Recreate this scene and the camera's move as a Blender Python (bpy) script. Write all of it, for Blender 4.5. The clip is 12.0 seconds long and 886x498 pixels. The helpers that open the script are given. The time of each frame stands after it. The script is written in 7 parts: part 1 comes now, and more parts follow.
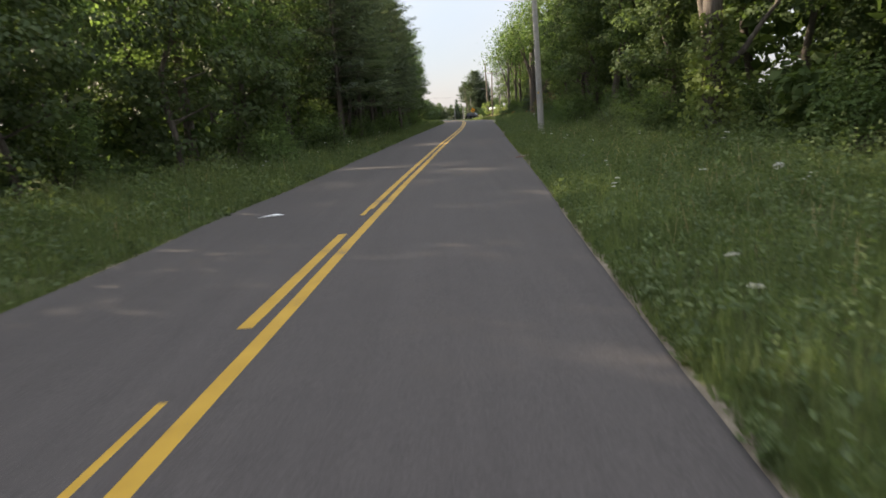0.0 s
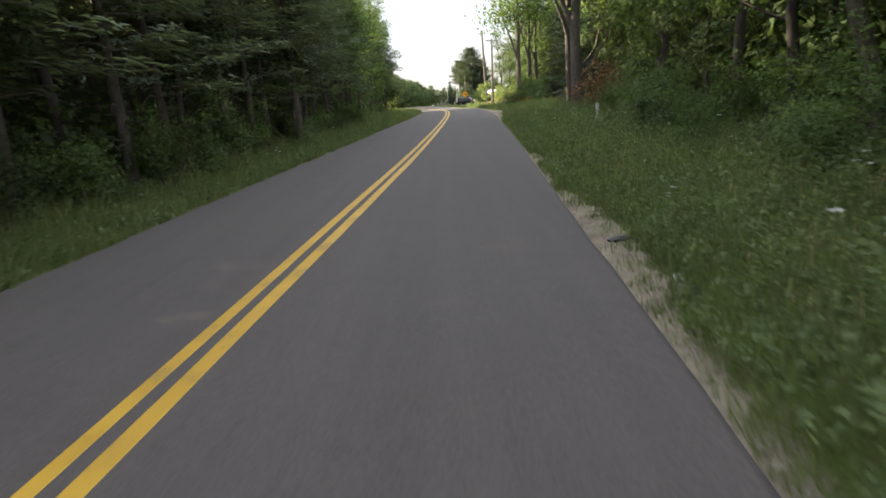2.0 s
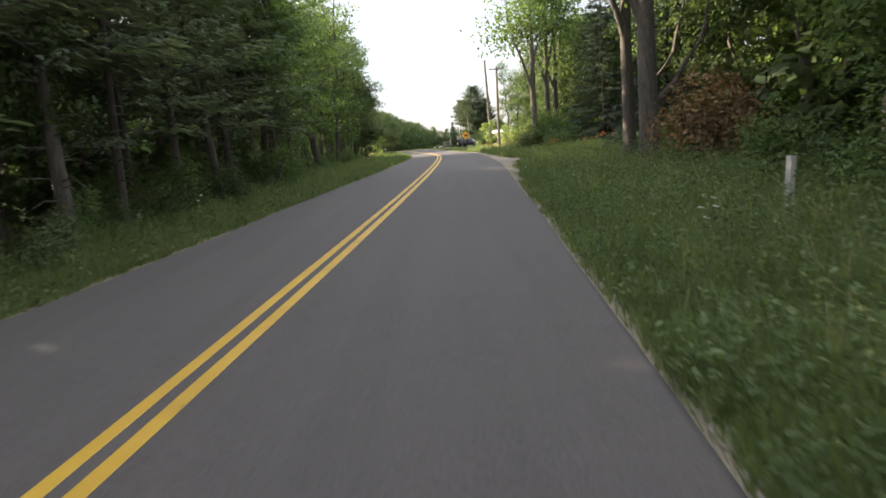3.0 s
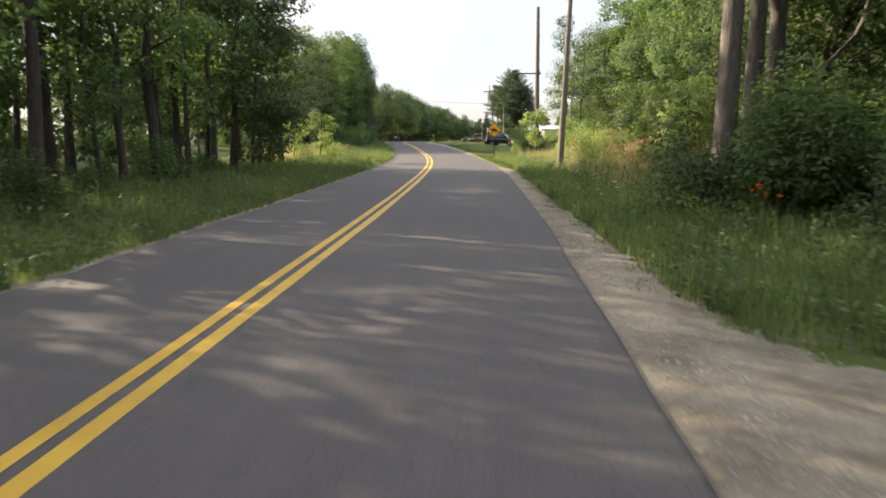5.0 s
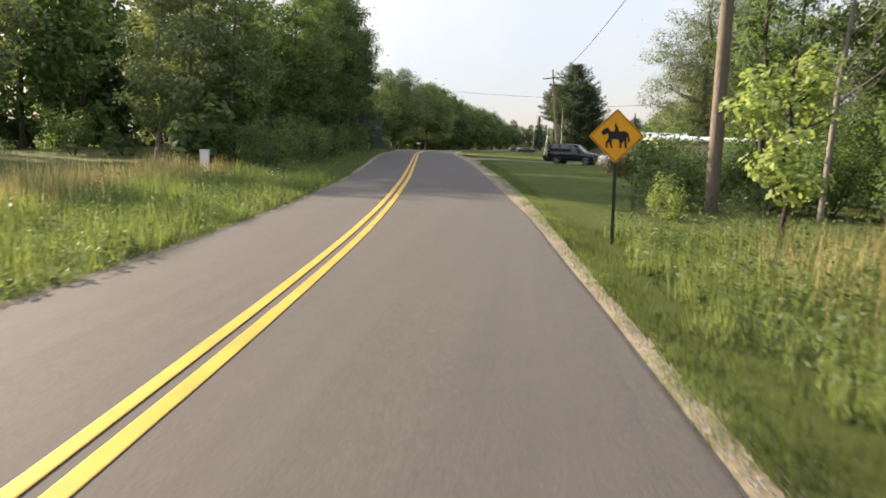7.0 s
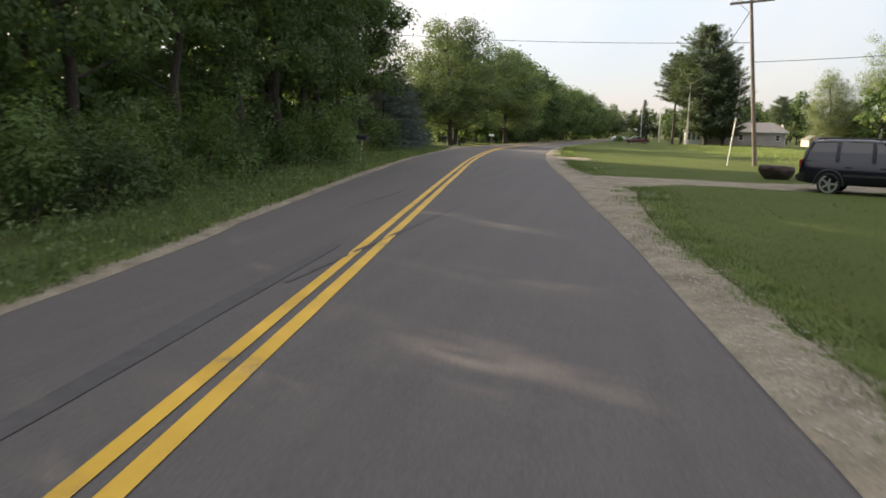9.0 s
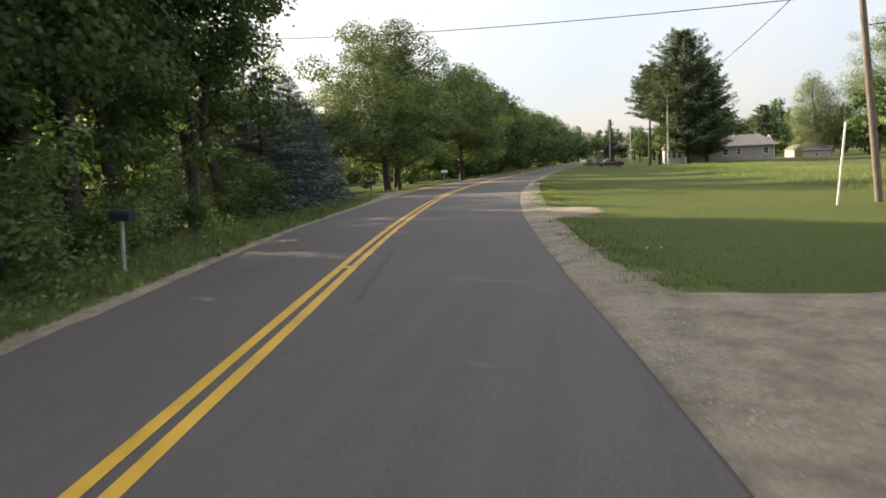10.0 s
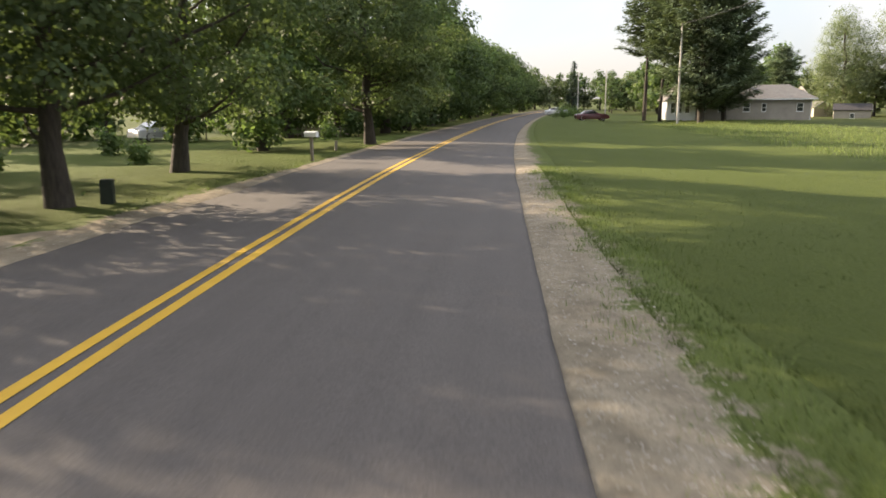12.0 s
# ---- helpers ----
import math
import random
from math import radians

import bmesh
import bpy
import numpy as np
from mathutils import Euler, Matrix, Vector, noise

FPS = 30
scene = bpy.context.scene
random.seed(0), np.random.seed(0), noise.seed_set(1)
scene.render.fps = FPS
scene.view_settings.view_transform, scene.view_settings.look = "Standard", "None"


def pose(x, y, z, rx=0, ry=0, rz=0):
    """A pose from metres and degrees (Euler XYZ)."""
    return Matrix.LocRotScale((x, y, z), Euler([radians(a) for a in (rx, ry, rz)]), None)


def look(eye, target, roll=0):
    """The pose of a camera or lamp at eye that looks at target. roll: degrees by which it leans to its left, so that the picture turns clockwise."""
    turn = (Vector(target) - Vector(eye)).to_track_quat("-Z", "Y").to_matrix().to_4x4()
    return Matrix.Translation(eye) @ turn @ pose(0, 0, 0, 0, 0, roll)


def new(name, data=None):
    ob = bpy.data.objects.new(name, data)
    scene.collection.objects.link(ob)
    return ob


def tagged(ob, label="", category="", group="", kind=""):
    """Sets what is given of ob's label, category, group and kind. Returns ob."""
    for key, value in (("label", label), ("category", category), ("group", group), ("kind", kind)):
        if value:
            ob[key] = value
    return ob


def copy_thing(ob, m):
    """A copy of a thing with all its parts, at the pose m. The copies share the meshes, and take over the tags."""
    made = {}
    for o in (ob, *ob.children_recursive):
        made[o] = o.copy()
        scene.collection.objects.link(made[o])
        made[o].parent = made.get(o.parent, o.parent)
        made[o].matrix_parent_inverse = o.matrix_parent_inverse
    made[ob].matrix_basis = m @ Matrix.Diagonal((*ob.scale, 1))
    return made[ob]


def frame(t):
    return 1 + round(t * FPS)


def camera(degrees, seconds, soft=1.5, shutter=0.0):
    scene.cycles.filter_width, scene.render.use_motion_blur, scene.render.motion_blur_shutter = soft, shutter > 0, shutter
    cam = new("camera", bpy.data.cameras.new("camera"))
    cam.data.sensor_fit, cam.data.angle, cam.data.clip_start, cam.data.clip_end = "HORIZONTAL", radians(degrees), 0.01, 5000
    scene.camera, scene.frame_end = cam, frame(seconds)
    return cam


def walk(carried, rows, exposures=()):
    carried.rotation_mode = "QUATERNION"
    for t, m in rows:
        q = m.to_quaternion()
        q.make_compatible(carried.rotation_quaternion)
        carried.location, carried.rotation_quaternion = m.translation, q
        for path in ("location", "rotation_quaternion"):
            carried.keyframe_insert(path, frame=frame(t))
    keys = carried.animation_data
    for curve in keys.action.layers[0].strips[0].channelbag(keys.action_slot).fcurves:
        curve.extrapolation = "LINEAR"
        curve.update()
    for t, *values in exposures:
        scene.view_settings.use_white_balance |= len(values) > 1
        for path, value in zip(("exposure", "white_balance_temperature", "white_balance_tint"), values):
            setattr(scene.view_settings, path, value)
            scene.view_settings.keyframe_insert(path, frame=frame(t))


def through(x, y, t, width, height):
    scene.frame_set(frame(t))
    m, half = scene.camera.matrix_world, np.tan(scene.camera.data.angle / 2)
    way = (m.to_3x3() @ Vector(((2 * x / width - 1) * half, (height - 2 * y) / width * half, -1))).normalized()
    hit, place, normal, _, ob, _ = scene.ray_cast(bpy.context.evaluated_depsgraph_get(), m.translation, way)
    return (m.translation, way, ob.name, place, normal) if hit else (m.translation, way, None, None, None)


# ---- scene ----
# ---------------------------------------------------------------- camera
PATH = [
    (0, (-1.417, -35.066, 1.409), (-1.434, -33.099, 1.045), -4.23),
    (0.2, (-1.178, -30.966, 1.475), (-1.188, -29.010, 1.058), -2.79),
    (0.5, (-0.768, -24.816, 1.590), (-0.787, -22.923, 0.944), -4.78),
    (0.7, (-0.458, -20.686, 1.722), (-0.484, -18.861, 0.905), -6.42),
    (1, (-0.015, -14.452, 1.852), (-0.087, -12.653, 0.980), -4.48),
    (1.2, (0.116, -10.272, 1.959), (0.031, -8.383, 1.309), -0.94),
    (1.3, (0.260, -8.182, 1.985), (0.173, -6.249, 1.481), 0.53),
    (1.5, (0.560, -4.008, 1.946), (0.510, -2.051, 1.535), -1.68),
    (2, (1.211, 6.290, 1.987), (1.199, 8.248, 1.576), -4.49),
    (2.5, (1.911, 16.248, 2.103), (1.874, 18.232, 1.848), -3.09),
    (2.7, (2.221, 20.183, 2.098), (2.196, 22.162, 1.814), -5.45),
    (4.3, (4.188, 52.259, 2.621), (4.193, 54.234, 2.308), -0.46),
    (4.5, (4.440, 56.395, 2.678), (4.407, 58.370, 2.369), -0.96),
    (5, (4.673, 66.803, 2.718), (4.580, 68.774, 2.393), -0.03),
    (5.5, (4.824, 77.105, 2.799), (4.709, 79.076, 2.477), -0.06),
    (6, (4.862, 87.207, 2.877), (4.705, 89.164, 2.496), 0.50),
    (6.5, (4.719, 97.085, 2.839), (4.535, 99.050, 2.515), 0.96),
    (6.7, (4.589, 101.030, 2.847), (4.390, 102.997, 2.544), 1.33),
    (8.3, (1.874, 131.266, 2.894), (1.568, 133.208, 2.529), 1.73),
    (8.5, (1.520, 134.638, 2.927), (1.159, 136.579, 2.605), 0.39),
    (9, (0.403, 142.857, 3.046), (-0.061, 144.771, 2.698), 1.04),
    (9.5, (-0.603, 151.388, 3.151), (-1.014, 153.331, 2.917), -3.09),
    (10, (-1.611, 159.579, 3.271), (-1.993, 161.525, 3.014), -2.95),
    (10.5, (-2.533, 167.551, 3.255), (-2.887, 169.500, 2.980), -1.75),
    (11, (-3.436, 175.860, 3.326), (-3.783, 177.807, 3.025), -2.00),
    (11.5, (-4.237, 184.179, 3.377), (-4.533, 186.125, 3.026), -1.51),
    (12, (-4.905, 192.647, 3.435), (-5.122, 194.590, 3.011), -0.51),
]
cam = camera(65.0, 12.0, soft=1.65, shutter=0.12)
EXPOSURES = [(t, e, 7050 if 7 < t < 10.6 else 7100 if t > 11.5 else 6780 if t > 4 else 6850, 16) for t, e in ((0.0, 1.8), (0.5, 2.05), (1.0, 2.45), (1.5, 2.3), (2.5, 2.4), (4.5, 2.05), (5.0, 2.05), (5.5, 2.2), (6.0, 2.17), (6.5, 2.03), (7.3, 1.75), (7.9, 1.75), (8.5, 1.82), (10.0, 1.87), (11.0, 1.93), (11.5, 1.93), (12.0, 2.02))]
walk(cam, [(t, look(eye, target, roll)) for t, eye, target, roll in PATH], EXPOSURES)

# ---------------------------------------------------------------- light
SUN_AZ, SUN_EL = -65.0, 21.0   # degrees from +y towards +x, above the horizon
world = bpy.data.worlds.new("sky")
scene.world = world
world.use_nodes = True
wn, wl = world.node_tree.nodes, world.node_tree.links
wn.clear()
sky = wn.new("ShaderNodeTexSky")
sky.sky_type = "NISHITA"
sky.sun_disc = False
sky.sun_elevation, sky.sun_rotation = radians(SUN_EL), radians(SUN_AZ)
sky.air_density, sky.dust_density, sky.ozone_density = 1.0, 1.4, 1.0
bg = wn.new("ShaderNodeBackground")
bg.inputs["Strength"].default_value = 0.15
wo = wn.new("ShaderNodeOutputWorld")
veil = wn.new("ShaderNodeHueSaturation")   # thin white haze over the blue
veil.inputs["Saturation"].default_value = 0.9
wl.new(sky.outputs[0], veil.inputs["Color"])
where = wn.new("ShaderNodeTexCoord")
cloud = wn.new("ShaderNodeTexNoise")       # soft streaks of high cloud all over the sky
cloud.inputs["Scale"].default_value, cloud.inputs["Detail"].default_value = 2.6, 6.0
cloud.inputs["Distortion"].default_value = 0.6
wl.new(where.outputs["Generated"], cloud.inputs["Vector"])
height = wn.new("ShaderNodeSeparateXYZ")
wl.new(where.outputs["Generated"], height.inputs[0])
brighter = wn.new("ShaderNodeMapRange")    # a veiled sky is about three times as bright overhead as at the horizon
brighter.inputs["To Min"].default_value, brighter.inputs["To Max"].default_value = 1.0, 3.0
wl.new(height.outputs["Z"], brighter.inputs["Value"])
tone = wn.new("ShaderNodeValToRGB")
tone.color_ramp.elements[0].position, tone.color_ramp.elements[0].color = 0.40, (0.90, 1.07, 1.25, 1.0)
tone.color_ramp.elements[1].position, tone.color_ramp.elements[1].color = 0.62, (1.22, 1.22, 1.24, 1.0)
wl.new(cloud.outputs["Fac"], tone.inputs[0])
lit_veil = wn.new("ShaderNodeVectorMath")
lit_veil.operation = "SCALE"
wl.new(tone.outputs[0], lit_veil.inputs[0])
wl.new(brighter.outputs[0], lit_veil.inputs["Scale"])
high_cloud = wn.new("ShaderNodeMix")
high_cloud.data_type = "RGBA"
high_cloud.inputs[0].default_value = 0.88
wl.new(veil.outputs[0], high_cloud.inputs[6])
wl.new(lit_veil.outputs[0], high_cloud.inputs[7])
wl.new(high_cloud.outputs[2], bg.inputs[0])
wl.new(bg.outputs[0], wo.inputs[0])
sun_data = bpy.data.lights.new("sun", "SUN")
sun_data.energy, sun_data.angle, sun_data.color = 4.2, radians(0.6), (1.0, 0.87, 0.66)
sun = new("sun", sun_data)
_a, _e = radians(SUN_AZ), radians(SUN_EL)
SUN_DIR = Vector((math.sin(_a) * math.cos(_e), math.cos(_a) * math.cos(_e), math.sin(_e)))
sun.matrix_world = look(SUN_DIR * 100, (0, 0, 0))


# ---------------------------------------------------------------- materials
def material(name):
    m = bpy.data.materials.new(name)
    m.use_nodes = True
    n = m.node_tree.nodes
    n.clear()
    out = n.new("ShaderNodeOutputMaterial")
    return m, n, m.node_tree.links, out


def rgb(c):
    return (c[0], c[1], c[2], 1.0)


def ramp(n, l, fac, stops):
    r = n.new("ShaderNodeValToRGB")
    e = r.color_ramp.elements
    while len(e) < len(stops):
        e.new(0.5)
    for k, (p, c) in enumerate(stops):
        e[k].position, e[k].color = p, rgb(c)
    l.new(fac, r.inputs[0])
    return r.outputs[0]


def tex_noise(n, l, scale, detail=4.0, rough=0.6, coords=None):
    t = n.new("ShaderNodeTexNoise")
    t.inputs["Scale"].default_value, t.inputs["Detail"].default_value = scale, detail
    t.inputs["Roughness"].default_value = rough
    if coords is not None:
        l.new(coords, t.inputs["Vector"])
    return t.outputs["Fac"]


def mix_rgb(n, l, fac, a, b, kind="MIX"):
    m = n.new("ShaderNodeMix")
    m.data_type, m.blend_type = "RGBA", kind
    for sock, v in ((m.inputs[0], fac), (m.inputs[6], a), (m.inputs[7], b)):
        if isinstance(v, (int, float)):
            sock.default_value = v
        elif isinstance(v, tuple):
            sock.default_value = rgb(v)
        else:
            l.new(v, sock)
    return m.outputs[2]


def bump(n, l, height, strength, distance):
    b = n.new("ShaderNodeBump")
    b.inputs["Strength"].default_value, b.inputs["Distance"].default_value = strength, distance
    l.new(height, b.inputs["Height"])
    return b.outputs[0]


def world_pos(n):
    return n.new("ShaderNodeNewGeometry").outputs["Position"]


def plain(name, col, rough=0.6, metal=0.0, vary=0.25, scale=6.0, bump_by=0.15, bump_dist=0.01, spec=0.4, coat=0.0):
    """A surface of one colour with large and fine wear."""
    m, n, l, out = material(name)
    co = n.new("ShaderNodeTexCoord").outputs["Object"]
    a, b = tex_noise(n, l, scale, 5, 0.65, co), tex_noise(n, l, scale * 9, 3, 0.6, co)
    dark = tuple(c * (1 - vary) for c in col)
    light = tuple(min(1, c * (1 + vary * 0.6)) for c in col)
    c1 = ramp(n, l, a, [(0.3, dark), (0.7, light)])
    c2 = mix_rgb(n, l, 0.25, c1, ramp(n, l, b, [(0.3, dark), (0.7, light)]))
    p = n.new("ShaderNodeBsdfPrincipled")
    p.inputs["Roughness"].default_value, p.inputs["Metallic"].default_value = rough, metal
    p.inputs["Specular IOR Level"].default_value, p.inputs["Coat Weight"].default_value = spec, coat
    l.new(c2, p.inputs["Base Color"])
    if bump_by:
        l.new(bump(n, l, b, bump_by, bump_dist), p.inputs["Normal"])
    l.new(p.outputs[0], out.inputs[0])
    return m


def foliage(name, dark, light, through=0.5, tint=(1.15, 1.2, 0.65), rough=0.6, spec=0.15, sat=0.76, clump=0.7, value=(1.3, 2.1)):
    """Leaves: each a little different, lighter and darker by the clump, lit through from behind."""
    m, n, l, out = material(name)
    g = n.new("ShaderNodeNewGeometry")
    oi = n.new("ShaderNodeObjectInfo")
    mid = tuple((a + b) / 2 for a, b in zip(dark, light))
    lo, hi = tuple(a * 0.7 + b * 0.3 for a, b in zip(dark, mid)), tuple(a * 0.75 + b * 0.25 for a, b in zip(light, mid))
    c = ramp(n, l, g.outputs["Random Per Island"], [(0.0, lo), (0.6, mid), (1.0, hi)])
    tone = tex_noise(n, l, clump, 3.0, 0.6, g.outputs["Position"])
    c = mix_rgb(n, l, 1.0, c, ramp(n, l, tone, [(0.32, (0.62, 0.66, 0.72)), (0.5, (1, 1, 1)), (0.68, (1.28, 1.22, 1.05))]), "MULTIPLY")
    hs = n.new("ShaderNodeHueSaturation")
    mr = n.new("ShaderNodeMapRange")
    mr.inputs["To Min"].default_value, mr.inputs["To Max"].default_value = value
    l.new(oi.outputs["Random"], mr.inputs["Value"])
    l.new(mr.outputs[0], hs.inputs["Value"])
    mh = n.new("ShaderNodeMapRange")
    mh.inputs["To Min"].default_value, mh.inputs["To Max"].default_value = 0.490, 0.534
    l.new(tone, mh.inputs["Value"])
    l.new(mh.outputs[0], hs.inputs["Hue"])
    hs.inputs["Saturation"].default_value = sat
    l.new(c, hs.inputs["Color"])
    p = n.new("ShaderNodeBsdfPrincipled")
    p.inputs["Roughness"].default_value, p.inputs["Specular IOR Level"].default_value = rough, spec
    l.new(hs.outputs[0], p.inputs["Base Color"])
    t = n.new("ShaderNodeBsdfTranslucent")
    l.new(mix_rgb(n, l, 1.0, hs.outputs[0], tint, "MULTIPLY"), t.inputs["Color"])
    mx = n.new("ShaderNodeMixShader")
    mx.inputs[0].default_value = through
    l.new(p.outputs[0], mx.inputs[1])
    l.new(t.outputs[0], mx.inputs[2])
    l.new(mx.outputs[0], out.inputs[0])
    return m


def bark(name, dark, light, scale=4.0):
    m, n, l, out = material(name)
    co = n.new("ShaderNodeTexCoord").outputs["Object"]
    mp = n.new("ShaderNodeMapping")
    mp.inputs["Scale"].default_value = (4.0, 4.0, 0.7)
    l.new(co, mp.inputs[0])
    a = tex_noise(n, l, scale, 6, 0.7, mp.outputs[0])
    b = tex_noise(n, l, 0.8, 3, 0.5, co)
    c = mix_rgb(n, l, b, ramp(n, l, a, [(0.3, dark), (0.7, light)]), ramp(n, l, a, [(0.35, tuple(x * 0.6 for x in dark)), (0.75, tuple(x * 0.8 for x in light))]))
    p = n.new("ShaderNodeBsdfPrincipled")
    p.inputs["Roughness"].default_value = 0.9
    l.new(c, p.inputs["Base Color"])
    l.new(bump(n, l, a, 0.8, 0.03), p.inputs["Normal"])
    l.new(p.outputs[0], out.inputs[0])
    return m


def asphalt_material():
    """Worn asphalt: stone grain, long wheel tracks, and a raggedly darkened edge where the attribute "lip" rises."""
    m, n, l, out = material("asphalt")
    pos = world_pos(n)
    big, mid = tex_noise(n, l, 0.22, 5, 0.6, pos), tex_noise(n, l, 2.2, 5, 0.75, pos)
    fine = tex_noise(n, l, 42.0, 4, 0.75, pos)
    mp = n.new("ShaderNodeMapping")
    mp.inputs["Scale"].default_value = (2.6, 0.06, 1.0)
    l.new(pos, mp.inputs[0])
    streak = tex_noise(n, l, 1.0, 5, 0.65, mp.outputs[0])
    vor = n.new("ShaderNodeTexVoronoi")
    vor.inputs["Scale"].default_value = 55.0
    l.new(pos, vor.inputs["Vector"])
    c = ramp(n, l, big, [(0.3, (0.061, 0.054, 0.053)), (0.7, (0.080, 0.072, 0.068))])
    c = mix_rgb(n, l, 0.35, c, ramp(n, l, mid, [(0.3, (0.047, 0.042, 0.040)), (0.72, (0.102, 0.090, 0.083))]))
    c = mix_rgb(n, l, 0.42, c, ramp(n, l, streak, [(0.32, (0.052, 0.046, 0.044)), (0.68, (0.092, 0.082, 0.078))]))
    c = mix_rgb(n, l, 0.3, c, ramp(n, l, fine, [(0.36, (0.028, 0.026, 0.025)), (0.66, (0.143, 0.130, 0.121))]))
    st = n.new("ShaderNodeMath")
    st.operation, st.inputs[1].default_value = "LESS_THAN", 0.16
    l.new(vor.outputs["Distance"], st.inputs[0])
    c = mix_rgb(n, l, 0.55, c, mix_rgb(n, l, st.outputs[0], c, (0.181, 0.166, 0.152)))
    lip = n.new("ShaderNodeAttribute")
    lip.attribute_name = "lip"
    rag = n.new("ShaderNodeMath")
    rag.operation = "MULTIPLY"
    l.new(lip.outputs["Fac"], rag.inputs[0])
    l.new(ramp(n, l, mid, [(0.3, (0.35, 0.35, 0.35)), (0.6, (1, 1, 1))]), rag.inputs[1])
    c = mix_rgb(n, l, rag.outputs[0], c, (0.025, 0.022, 0.021))
    p = n.new("ShaderNodeBsdfPrincipled")
    p.inputs["Roughness"].default_value = 0.85
    p.inputs["Specular IOR Level"].default_value = 0.3
    l.new(c, p.inputs["Base Color"])
    l.new(bump(n, l, fine, 0.55, 0.007), p.inputs["Normal"])
    l.new(p.outputs[0], out.inputs[0])
    return m


def paint_material():
    m, n, l, out = material("yellow_paint")
    pos = world_pos(n)
    a, b = tex_noise(n, l, 45.0, 4, 0.7, pos), tex_noise(n, l, 1.3, 4, 0.6, pos)
    c = ramp(n, l, b, [(0.3, (0.39, 0.228, 0.014)), (0.7, (0.51, 0.308, 0.027))])
    w = n.new("ShaderNodeMath")
    w.operation = "MULTIPLY"
    l.new(a, w.inputs[0])
    l.new(b, w.inputs[1])
    worn = ramp(n, l, w.outputs[0], [(0.13, (1, 1, 1)), (0.17, (0, 0, 0))])
    c = mix_rgb(n, l, worn, c, (0.13, 0.11, 0.08))
    p = n.new("ShaderNodeBsdfPrincipled")
    p.inputs["Roughness"].default_value = 0.65
    l.new(c, p.inputs["Base Color"])
    l.new(bump(n, l, a, 0.3, 0.004), p.inputs["Normal"])
    l.new(p.outputs[0], out.inputs[0])
    return m


def ground_material(name, stops_a, stops_b, s_big=0.25, s_fine=14.0, rough=0.95, bump_by=0.6, dist=0.05, spec=0.06):
    m, n, l, out = material(name)
    pos = world_pos(n)
    a, b = tex_noise(n, l, s_big, 6, 0.65, pos), tex_noise(n, l, s_fine, 6, 0.75, pos)
    c = mix_rgb(n, l, 0.5, ramp(n, l, a, stops_a), ramp(n, l, b, stops_b))
    p = n.new("ShaderNodeBsdfPrincipled")
    p.inputs["Roughness"].default_value = rough
    p.inputs["Specular IOR Level"].default_value = spec
    l.new(c, p.inputs["Base Color"])
    l.new(bump(n, l, b, bump_by, dist), p.inputs["Normal"])
    l.new(p.outputs[0], out.inputs[0])
    return m


def shoulder_material(name, stops_a, stops_b, grass_a, grass_b):
    """Sandy gravel that gives way to grass in ragged patches where the attribute "bare" falls."""
    m, n, l, out = material(name)
    pos = world_pos(n)
    a, b = tex_noise(n, l, 0.9, 6, 0.65, pos), tex_noise(n, l, 24.0, 6, 0.75, pos)
    patch, tuft = tex_noise(n, l, 1.5, 7, 0.72, pos), tex_noise(n, l, 9.0, 5, 0.7, pos)
    stones = mix_rgb(n, l, 0.5, ramp(n, l, a, stops_a), ramp(n, l, b, stops_b))
    stones = mix_rgb(n, l, ramp(n, l, patch, [(0.42, (0, 0, 0)), (0.68, (0.9, 0.9, 0.9))]), stones, tuple(c * 0.6 for c in stops_a[0][1]))
    green = ramp(n, l, b, [(0.3, grass_a), (0.7, grass_b)])
    at_ = n.new("ShaderNodeAttribute")
    at_.attribute_name = "bare"
    s1 = n.new("ShaderNodeMath")
    s1.operation, s1.inputs[1].default_value, s1.inputs[2].default_value = "MULTIPLY_ADD", 1.5, -0.75
    l.new(patch, s1.inputs[0])
    s2 = n.new("ShaderNodeMath")
    s2.operation, s2.inputs[1].default_value, s2.inputs[2].default_value = "MULTIPLY_ADD", 0.5, -0.25
    l.new(tuft, s2.inputs[0])
    s3, s4 = n.new("ShaderNodeMath"), n.new("ShaderNodeMath")
    l.new(s1.outputs[0], s3.inputs[0])
    l.new(s2.outputs[0], s3.inputs[1])
    l.new(s3.outputs[0], s4.inputs[0])
    l.new(at_.outputs["Fac"], s4.inputs[1])
    fac = ramp(n, l, s4.outputs[0], [(0.42, (0, 0, 0)), (0.56, (1, 1, 1))])
    p = n.new("ShaderNodeBsdfPrincipled")
    p.inputs["Roughness"].default_value, p.inputs["Specular IOR Level"].default_value = 0.95, 0.08
    l.new(mix_rgb(n, l, fac, green, stones), p.inputs["Base Color"])
    l.new(bump(n, l, b, 0.55, 0.025), p.inputs["Normal"])
    l.new(p.outputs[0], out.inputs[0])
    return m


def glass_material(name, tint=(0.03, 0.035, 0.04)):
    m, n, l, out = material(name)
    p = n.new("ShaderNodeBsdfPrincipled")
    p.inputs["Base Color"].default_value = rgb(tint)
    p.inputs["Roughness"].default_value = 0.06
    p.inputs["Specular IOR Level"].default_value = 0.8
    l.new(p.outputs[0], out.inputs[0])
    return m


